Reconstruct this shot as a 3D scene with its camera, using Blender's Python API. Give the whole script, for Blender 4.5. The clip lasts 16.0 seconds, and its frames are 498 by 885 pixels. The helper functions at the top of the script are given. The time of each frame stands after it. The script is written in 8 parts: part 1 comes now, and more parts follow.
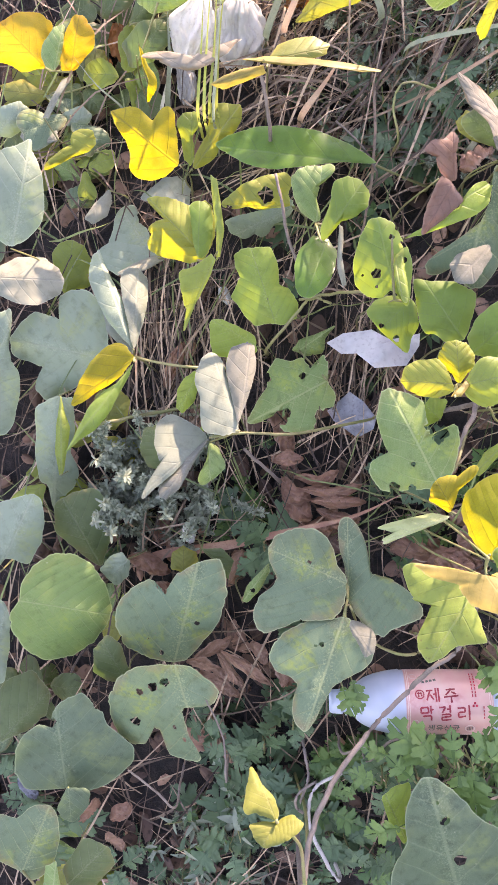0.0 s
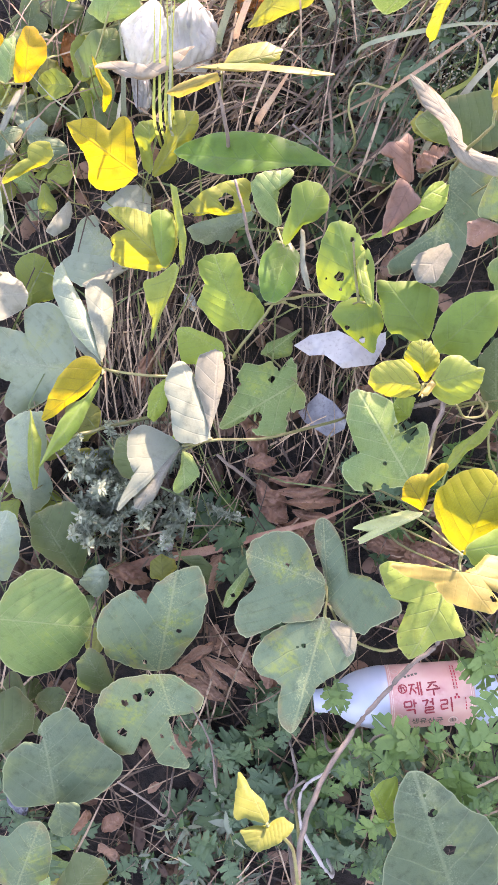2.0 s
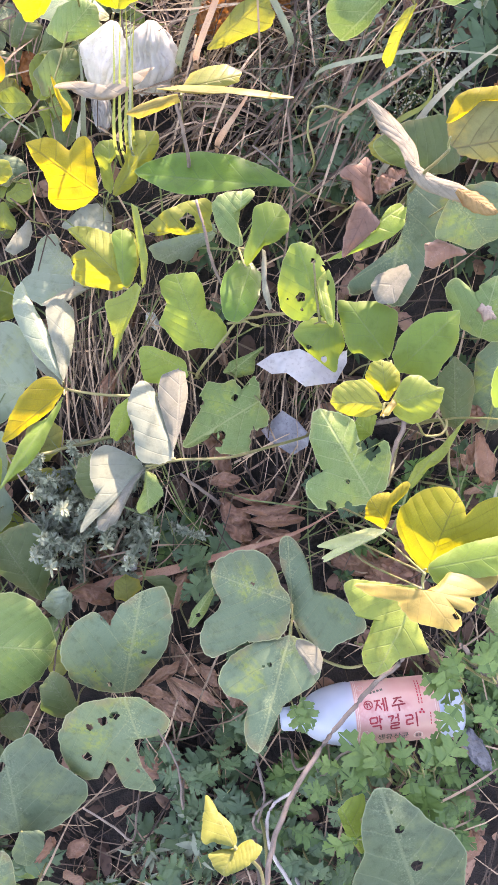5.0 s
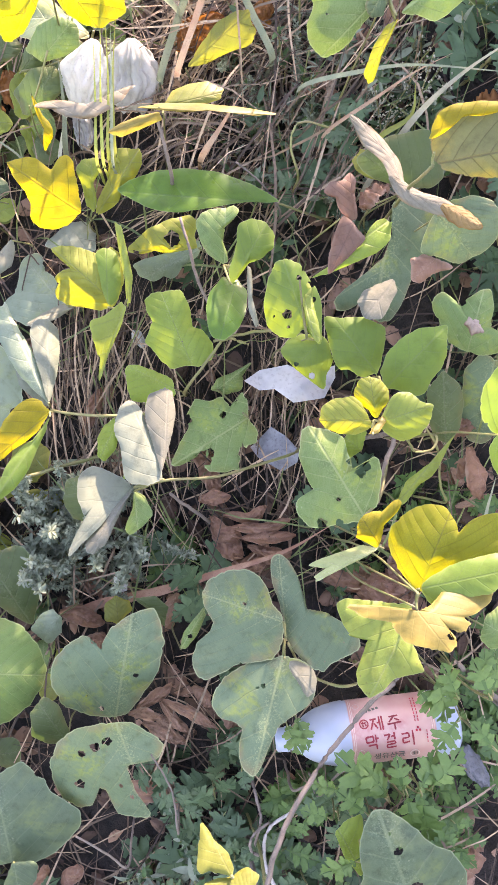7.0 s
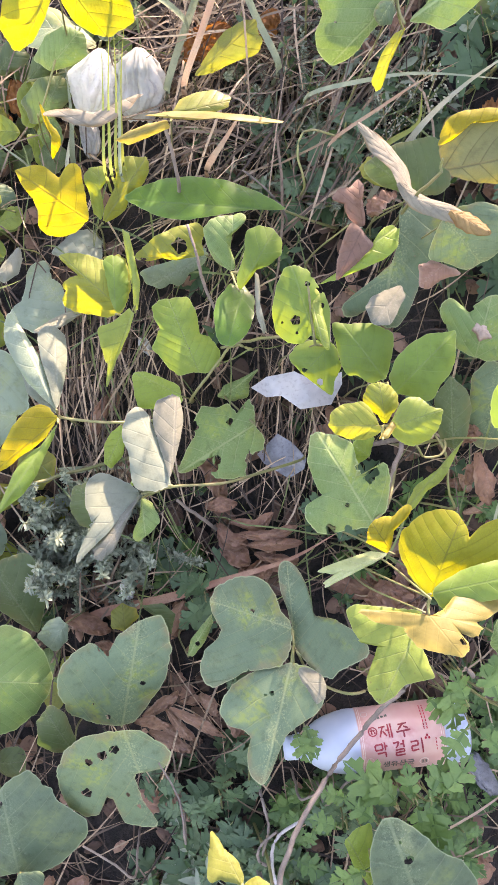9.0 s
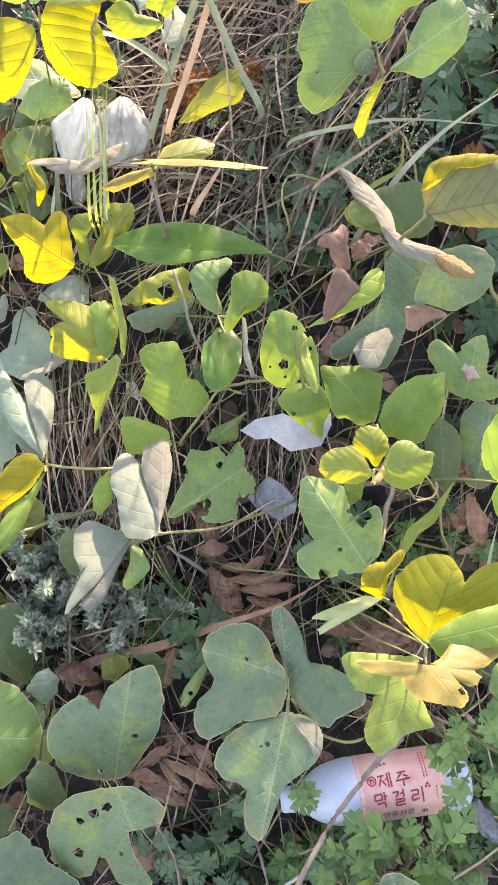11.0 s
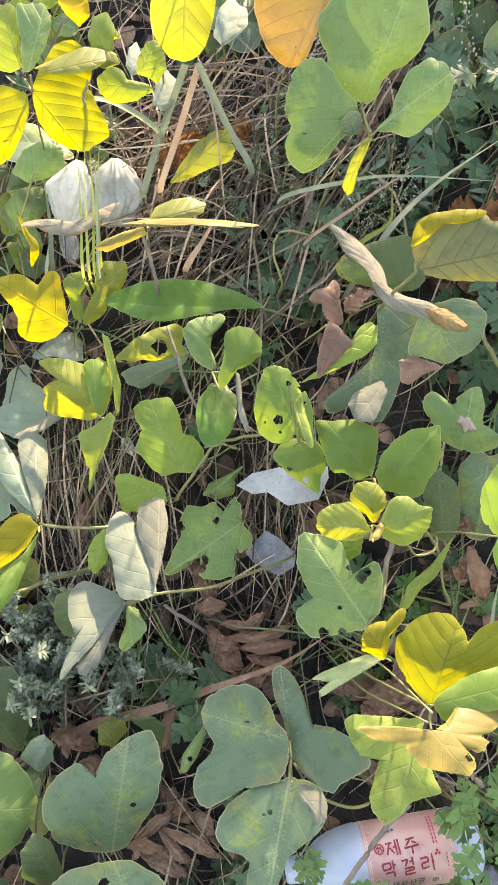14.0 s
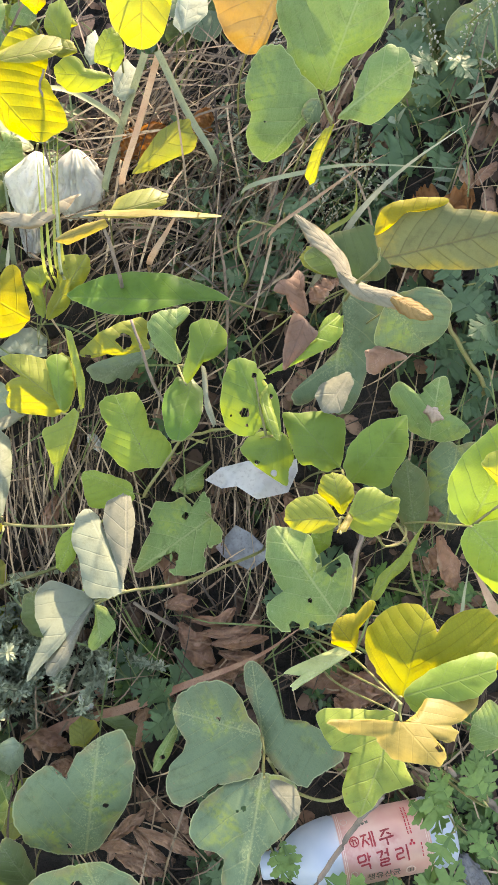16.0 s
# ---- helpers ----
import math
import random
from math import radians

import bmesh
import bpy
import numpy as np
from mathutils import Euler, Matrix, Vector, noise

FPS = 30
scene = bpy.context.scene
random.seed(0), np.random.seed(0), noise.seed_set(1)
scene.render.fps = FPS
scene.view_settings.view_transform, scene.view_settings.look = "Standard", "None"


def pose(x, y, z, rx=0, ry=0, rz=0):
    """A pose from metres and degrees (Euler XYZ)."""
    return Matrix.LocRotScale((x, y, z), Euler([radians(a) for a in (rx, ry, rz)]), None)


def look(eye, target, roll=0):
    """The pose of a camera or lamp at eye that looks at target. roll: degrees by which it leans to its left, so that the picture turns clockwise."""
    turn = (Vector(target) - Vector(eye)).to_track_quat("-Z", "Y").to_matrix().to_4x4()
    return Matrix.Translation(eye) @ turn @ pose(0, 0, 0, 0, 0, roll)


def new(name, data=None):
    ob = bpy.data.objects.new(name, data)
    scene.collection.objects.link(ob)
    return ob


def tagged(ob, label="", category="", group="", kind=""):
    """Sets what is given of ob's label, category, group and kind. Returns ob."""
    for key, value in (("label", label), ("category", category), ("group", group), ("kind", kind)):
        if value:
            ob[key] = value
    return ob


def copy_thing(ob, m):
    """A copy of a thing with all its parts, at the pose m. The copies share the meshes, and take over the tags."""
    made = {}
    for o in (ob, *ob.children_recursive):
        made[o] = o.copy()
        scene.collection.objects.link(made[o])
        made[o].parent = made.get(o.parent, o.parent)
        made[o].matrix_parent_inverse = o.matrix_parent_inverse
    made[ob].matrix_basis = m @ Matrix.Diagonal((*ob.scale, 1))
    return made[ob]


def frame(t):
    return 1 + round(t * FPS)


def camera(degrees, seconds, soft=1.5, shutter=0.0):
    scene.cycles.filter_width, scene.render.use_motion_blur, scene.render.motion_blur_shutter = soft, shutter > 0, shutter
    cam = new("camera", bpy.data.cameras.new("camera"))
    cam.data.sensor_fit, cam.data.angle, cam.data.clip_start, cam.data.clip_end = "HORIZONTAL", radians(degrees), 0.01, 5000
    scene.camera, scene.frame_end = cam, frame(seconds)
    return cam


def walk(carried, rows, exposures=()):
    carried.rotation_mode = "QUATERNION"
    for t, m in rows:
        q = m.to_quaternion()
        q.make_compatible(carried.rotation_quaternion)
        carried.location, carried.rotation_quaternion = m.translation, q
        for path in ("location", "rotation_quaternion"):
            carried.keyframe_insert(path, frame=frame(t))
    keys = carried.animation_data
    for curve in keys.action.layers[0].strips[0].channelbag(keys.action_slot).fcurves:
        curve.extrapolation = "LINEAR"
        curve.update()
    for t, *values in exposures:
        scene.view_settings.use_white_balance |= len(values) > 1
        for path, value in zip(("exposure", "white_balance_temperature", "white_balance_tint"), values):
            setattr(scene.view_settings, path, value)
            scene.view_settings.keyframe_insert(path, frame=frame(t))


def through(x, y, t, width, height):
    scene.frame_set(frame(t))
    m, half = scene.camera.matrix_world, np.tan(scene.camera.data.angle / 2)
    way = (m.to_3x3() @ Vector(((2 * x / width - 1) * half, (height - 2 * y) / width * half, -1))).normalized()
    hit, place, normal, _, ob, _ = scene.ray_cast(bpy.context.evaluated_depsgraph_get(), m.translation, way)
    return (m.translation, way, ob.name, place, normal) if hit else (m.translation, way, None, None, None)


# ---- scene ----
# camera and its walk
cam = camera(36.36, 16.0, soft=1.2)
PATH = [
    (0, (0.011, 0.005, 0.955), (-0.007, 1.153, -0.682), -0.3),
    (0.5, (0.011, -0.002, 0.959), (0.027, 1.143, -0.68), -1.4),
    (1, (0.012, 0.005, 0.96), (0.038, 1.148, -0.68), -1.1),
    (1.5, (0.014, 0.014, 0.962), (0.042, 1.157, -0.678), -1.0),
    (2, (0.014, 0.012, 0.965), (0.062, 1.151, -0.678), -0.4),
    (2.5, (0.013, 0.013, 0.969), (0.091, 1.15, -0.674), 0.9),
    (3, (0.011, 0.018, 0.969), (0.118, 1.157, -0.672), 1.8),
    (3.5, (0.013, 0.017, 0.967), (0.135, 1.159, -0.67), 2.1),
    (4, (0.014, 0.016, 0.969), (0.144, 1.167, -0.661), 2.4),
    (6.5, (0.016, 0.03, 0.972), (0.182, 1.194, -0.647), 2.8),
    (7, (0.017, 0.033, 0.971), (0.19, 1.207, -0.64), 2.7),
    (7.5, (0.016, 0.03, 0.973), (0.198, 1.206, -0.634), 3.0),
    (8, (0.011, 0.034, 0.973), (0.196, 1.221, -0.626), 3.0),
    (8.5, (0.007, 0.032, 0.969), (0.185, 1.226, -0.625), 2.7),
    (9, (0.006, 0.03, 0.967), (0.184, 1.226, -0.626), 2.7),
    (11.5, (0.01, 0.052, 0.972), (0.228, 1.324, -0.556), 2.2),
    (12, (0.012, 0.056, 0.976), (0.233, 1.336, -0.544), 2.0),
    (12.5, (0.006, 0.053, 0.971), (0.24, 1.357, -0.527), 2.3),
    (13, (0.01, 0.057, 0.971), (0.241, 1.401, -0.493), 1.5),
    (13.5, (0.013, 0.059, 0.971), (0.241, 1.407, -0.488), 1.3),
    (14, (0.015, 0.061, 0.972), (0.237, 1.407, -0.491), 1.2),
    (14.5, (0.02, 0.06, 0.969), (0.24, 1.401, -0.497), 1.2),
    (15, (0.022, 0.064, 0.967), (0.256, 1.396, -0.507), 1.7),
    (15.5, (0.027, 0.067, 0.962), (0.285, 1.4, -0.507), 2.1),
    (16, (0.026, 0.065, 0.964), (0.309, 1.39, -0.507), 2.1),
]
walk(cam, [(t, look(eye, target, roll)) for t, eye, target, roll in PATH], [(0, 2.83, 8250, 39), (1.5, 3.03, 8150, 38), (4, 3.02, 8150, 36), (9, 2.87, 8450, 32), (12, 2.73, 8750, 24), (16, 2.64, 9600, 16)])

# daylight: a clear sky and a low sun ahead of the camera, beyond the top of the bank
SUN_TURN, SUN_HEIGHT = 30.0, 38.0
world = bpy.data.worlds.new("world")
scene.world = world
world.use_nodes = True
sky = world.node_tree.nodes.new("ShaderNodeTexSky")
sky.sky_type, sky.sun_disc = "NISHITA", False
sky.sun_elevation, sky.sun_rotation = radians(SUN_HEIGHT), radians(SUN_TURN)
world.node_tree.nodes["Background"].inputs["Strength"].default_value = 0.15
world.node_tree.links.new(sky.outputs[0], world.node_tree.nodes["Background"].inputs["Color"])
sun = new("sun", bpy.data.lights.new("sun", "SUN"))
sun.data.energy, sun.data.angle, sun.data.color = 2.75, radians(0.6), (1.0, 0.93, 0.82)
away = (math.sin(radians(SUN_TURN)) * math.cos(radians(SUN_HEIGHT)), math.cos(radians(SUN_TURN)) * math.cos(radians(SUN_HEIGHT)), math.sin(radians(SUN_HEIGHT)))
sun.matrix_basis = look(Vector(away) * 8, (0, 0, 0))


# ---- materials ----
class Nodes:
    """A material under construction."""

    def __init__(self, name):
        self.mat = bpy.data.materials.new(name)
        self.mat.use_nodes = True
        self.tree = self.mat.node_tree
        self.bsdf = self.tree.nodes["Principled BSDF"]
        self.out = self.tree.nodes["Material Output"]

    def add(self, kind, **values):
        node = self.tree.nodes.new(kind)
        for key, value in values.items():
            if key in node.inputs:
                self.put(node.inputs[key], value)
        return node

    def put(self, socket, value):
        if isinstance(value, bpy.types.NodeSocket):
            self.tree.links.new(value, socket)
        else:
            socket.default_value = value

    def math(self, op, a, b=0.0, clamp=False):
        node = self.tree.nodes.new("ShaderNodeMath")
        node.operation, node.use_clamp = op, clamp
        self.put(node.inputs[0], a)
        self.put(node.inputs[1], b)
        return node.outputs[0]

    def mix(self, a, b, factor, blend="MIX"):
        node = self.tree.nodes.new("ShaderNodeMix")
        node.data_type, node.blend_type = "RGBA", blend
        self.put(node.inputs[0], factor)
        self.put(node.inputs[6], a if isinstance(a, bpy.types.NodeSocket) else (*a, 1))
        self.put(node.inputs[7], b if isinstance(b, bpy.types.NodeSocket) else (*b, 1))
        return node.outputs[2]

    def noise(self, scale, detail=3.0, vector=None, rough=0.55):
        node = self.add("ShaderNodeTexNoise", Scale=scale, Detail=detail, Roughness=rough)
        if vector is not None:
            self.put(node.inputs["Vector"], vector)
        return node.outputs["Fac"]

    def step(self, value, low, high):
        node = self.tree.nodes.new("ShaderNodeMapRange")
        node.interpolation_type = "SMOOTHSTEP"
        self.put(node.inputs[0], value)
        self.put(node.inputs[1], low)
        self.put(node.inputs[2], high)
        return node.outputs[0]

    def bump(self, height, strength, distance):
        return self.add("ShaderNodeBump", Height=height, Strength=strength, Distance=distance).outputs[0]

    def object_coords(self):
        return self.tree.nodes.new("ShaderNodeTexCoord").outputs["Object"]

    def random(self):
        return self.tree.nodes.new("ShaderNodeObjectInfo").outputs["Random"]

    def value_shift(self, colour, low, high, by):
        node = self.tree.nodes.new("ShaderNodeHueSaturation")
        self.put(node.inputs["Color"], colour)
        self.put(node.inputs["Value"], self.math("ADD", self.math("MULTIPLY", by, high - low), low))
        return node.outputs[0]


def leaf_material(name, colour, vein, glow, through=0.4, rough=0.5, margin=None, speck=(0.16, 0.09, 0.04), specks=0.5, spec=0.35, rib=1.0, flush=None, relief=0.8, stipple=0.5):
    """A leaf blade: midrib, curved side veins and rungs along the UV map, quilted between them, stippled pale near the veins, specked, and letting light through."""
    n = Nodes(name)
    uv = n.tree.nodes.new("ShaderNodeSeparateXYZ")
    n.put(uv.inputs[0], n.tree.nodes.new("ShaderNodeTexCoord").outputs["UV"])
    u, v = uv.outputs[0], n.math("ABSOLUTE", uv.outputs[1])
    oc = n.object_coords()
    wob = n.math("MULTIPLY", n.math("SUBTRACT", n.noise(16.0, 2, oc), 0.5), 0.5)
    rise = n.math("ADD", n.math("MULTIPLY", v, 0.78), n.math("MULTIPLY", n.math("MULTIPLY", v, v), 0.10))
    slant = n.math("ADD", n.math("SUBTRACT", u, rise), wob)
    saw = n.math("PINGPONG", slant, 0.5)
    thin = n.math("MAXIMUM", n.math("SUBTRACT", 0.055, n.math("MULTIPLY", v, 0.016)), 0.014)
    side = n.math("SUBTRACT", 1.0, n.step(n.math("DIVIDE", saw, thin), 0.25, 1.0))
    mid = n.math("SUBTRACT", 1.0, n.step(v, 0.018, 0.075))
    rungs = n.math("PINGPONG", n.math("ADD", n.math("ADD", n.math("MULTIPLY", v, 3.4), n.math("MULTIPLY", u, 1.9)), n.math("MULTIPLY", n.noise(60.0, 2, oc), 2.4)), 0.5)
    rung = n.math("SUBTRACT", 1.0, n.step(rungs, 0.02, 0.14))
    fine = n.tree.nodes.new("ShaderNodeTexVoronoi")
    fine.feature = "DISTANCE_TO_EDGE"
    n.put(fine.inputs["Vector"], oc)
    n.put(fine.inputs["Scale"], 420.0)
    net = n.math("SUBTRACT", 1.0, n.step(fine.outputs["Distance"], 0.0, 0.16))
    veins = n.math("MAXIMUM", n.math("MULTIPLY", side, 0.6), n.math("MULTIPLY", mid, 0.9))
    blotch = n.noise(24.0, 4, oc)
    grain = n.noise(900.0, 2, oc)
    col = n.value_shift((*colour, 1), 0.86, 1.14, n.random())
    col = n.mix(col, tuple(min(1, c * k + 0.01) for c, k in zip(colour, (1.25, 1.18, 1.05))), n.math("MULTIPLY", n.step(blotch, 0.45, 0.72), 0.8))
    col = n.mix(col, tuple(c * 0.62 for c in colour), n.math("MULTIPLY", n.step(n.noise(65.0, 5, oc, 0.65), 0.46, 0.72), 0.8))
    edge = n.tree.nodes.new("ShaderNodeAttribute")
    edge.attribute_name = "edge"
    if margin:
        col = n.mix(col, margin, n.math("MULTIPLY", n.step(n.math("ADD", edge.outputs["Fac"], n.math("MULTIPLY", n.math("SUBTRACT", blotch, 0.5), 1.3)), 0.8, 1.1), 0.8))
    if flush:
        col = n.mix(col, flush, n.math("MULTIPLY", n.math("MULTIPLY", n.step(n.noise(13.0, 4, oc, 0.7), 0.52, 0.66), n.step(n.noise(190.0, 3, oc), 0.3, 0.6)), 0.75))
    close = n.math("SUBTRACT", 1.0, n.step(n.math("ADD", n.math("MINIMUM", v, n.math("ADD", n.math("MULTIPLY", saw, 3.0), n.math("MULTIPLY", v, 0.4))), n.math("MULTIPLY", n.noise(30.0, 2, oc), 0.6)), 0.25, 1.0))
    dust = n.math("MULTIPLY", close, n.step(n.noise(430.0, 4, oc, 0.7), 0.50, 0.62))
    col = n.mix(col, tuple(min(1, c * 1.1 + 0.02) for c in vein), n.math("MULTIPLY", dust, stipple))
    col = n.mix(col, vein, n.math("MULTIPLY", veins, min(1.0, 0.55 * rib)))
    col = n.mix(col, vein, n.math("MULTIPLY", n.math("MAXIMUM", net, rung), 0.13 * rib))
    rim = n.step(edge.outputs["Fac"], 0.972, 0.992)
    col = n.mix(col, tuple(min(1, c * 1.2 + 0.04) for c in vein), n.math("MULTIPLY", rim, 0.55))
    spots = n.tree.nodes.new("ShaderNodeTexVoronoi")
    n.put(spots.inputs["Vector"], oc)
    n.put(spots.inputs["Scale"], 150.0)
    dots = n.math("MULTIPLY", n.math("SUBTRACT", 1.0, n.step(spots.outputs["Distance"], 0.10, 0.22)), n.step(n.noise(38.0, 2, oc), 0.56, 0.66))
    col = n.mix(col, speck, n.math("MULTIPLY", dots, specks))
    height = n.math("ADD", n.math("MULTIPLY", n.math("SUBTRACT", 1.0, veins), 0.45), n.math("MULTIPLY", n.math("POWER", saw, 0.6), 0.75))
    height = n.math("ADD", height, n.math("ADD", n.math("MULTIPLY", n.math("POWER", rungs, 0.6), 0.09), n.math("ADD", n.math("MULTIPLY", grain, 0.10), n.math("ADD", n.math("MULTIPLY", blotch, 0.35), n.math("MULTIPLY", n.noise(95.0, 2, oc), 0.3)))))
    normal = n.bump(height, min(1.0, relief), 0.0011 * max(1.0, relief))
    n.put(n.bsdf.inputs["Base Color"], col)
    n.put(n.bsdf.inputs["Roughness"], n.math("ADD", rough - 0.08, n.math("MULTIPLY", blotch, 0.2)))
    n.bsdf.inputs["Specular IOR Level"].default_value = spec
    n.put(n.bsdf.inputs["Normal"], normal)
    lines = n.math("MINIMUM", n.math("ADD", n.math("MULTIPLY", veins, 0.75), n.math("MULTIPLY", n.math("MAXIMUM", net, rung), 0.28)), 1.0)
    pass_col = n.mix(n.mix(glow, tuple(c * 0.42 for c in glow), lines), speck, n.math("MULTIPLY", dots, specks))
    pass_col = n.mix(pass_col, (glow[0] * 0.62, glow[1] * 0.76, glow[2] * 0.8), n.step(blotch, 0.42, 0.74))
    glowing = n.add("ShaderNodeBsdfTranslucent", Color=pass_col, Normal=normal)
    mixed = n.add("ShaderNodeMixShader", Fac=through)
    n.put(mixed.inputs[0], through)
    n.put(mixed.inputs[1], n.bsdf.outputs[0])
    n.put(mixed.inputs[2], glowing.outputs[0])
    n.put(n.out.inputs["Surface"], mixed.outputs[0])
    return n.mat


def plain_material(name, colour, other, rough=0.7, scale=40.0, relief=0.4, through=0.0, metal=0.0, depth=0.002):
    """A mottled surface with grain at two scales."""
    n = Nodes(name)
    oc = n.object_coords()
    big, small = n.noise(scale, 4, oc), n.noise(scale * 9, 3, oc)
    col = n.mix(colour, other, n.step(big, 0.35, 0.7))
    col = n.mix(col, tuple(c * 0.6 for c in colour), n.math("MULTIPLY", n.step(small, 0.5, 0.75), 0.6))
    col = n.value_shift(col, 0.75, 1.25, n.random())
    n.put(n.bsdf.inputs["Base Color"], col)
    n.bsdf.inputs["Roughness"].default_value = rough
    n.bsdf.inputs["Metallic"].default_value = metal
    normal = n.bump(n.math("ADD", big, n.math("MULTIPLY", small, 0.4)), relief, depth)
    n.put(n.bsdf.inputs["Normal"], normal)
    if through:
        thin = n.add("ShaderNodeBsdfTranslucent", Color=col, Normal=normal)
        mixed = n.add("ShaderNodeMixShader")
        mixed.inputs[0].default_value = through
        n.put(mixed.inputs[1], n.bsdf.outputs[0])
        n.put(mixed.inputs[2], thin.outputs[0])
        n.put(n.out.inputs["Surface"], mixed.outputs[0])
    return n.mat


def island_material(name, dark, light, rough=0.75, through=0.0, mottle=0.7, few=1.0):
    """For many joined blades or scraps: each island has a tone of its own between two colours."""
    n = Nodes(name)
    geo = n.tree.nodes.new("ShaderNodeNewGeometry")
    oc = n.object_coords()
    col = n.mix(dark, light, n.math("POWER", geo.outputs["Random Per Island"], few))
    col = n.mix(col, tuple(c * 0.45 for c in dark), n.math("MULTIPLY", n.step(n.noise(130.0, 4, oc), 0.5, 0.72), mottle))
    n.put(n.bsdf.inputs["Base Color"], col)
    n.bsdf.inputs["Roughness"].default_value = rough
    n.put(n.bsdf.inputs["Normal"], n.bump(n.noise(300.0, 3, oc), 0.5, 0.001))
    if through:
        thin = n.add("ShaderNodeBsdfTranslucent", Color=col)
        mixed = n.add("ShaderNodeMixShader")
        mixed.inputs[0].default_value = through
        n.put(mixed.inputs[1], n.bsdf.outputs[0])
        n.put(mixed.inputs[2], thin.outputs[0])
        n.put(n.out.inputs["Surface"], mixed.outputs[0])
    return n.mat


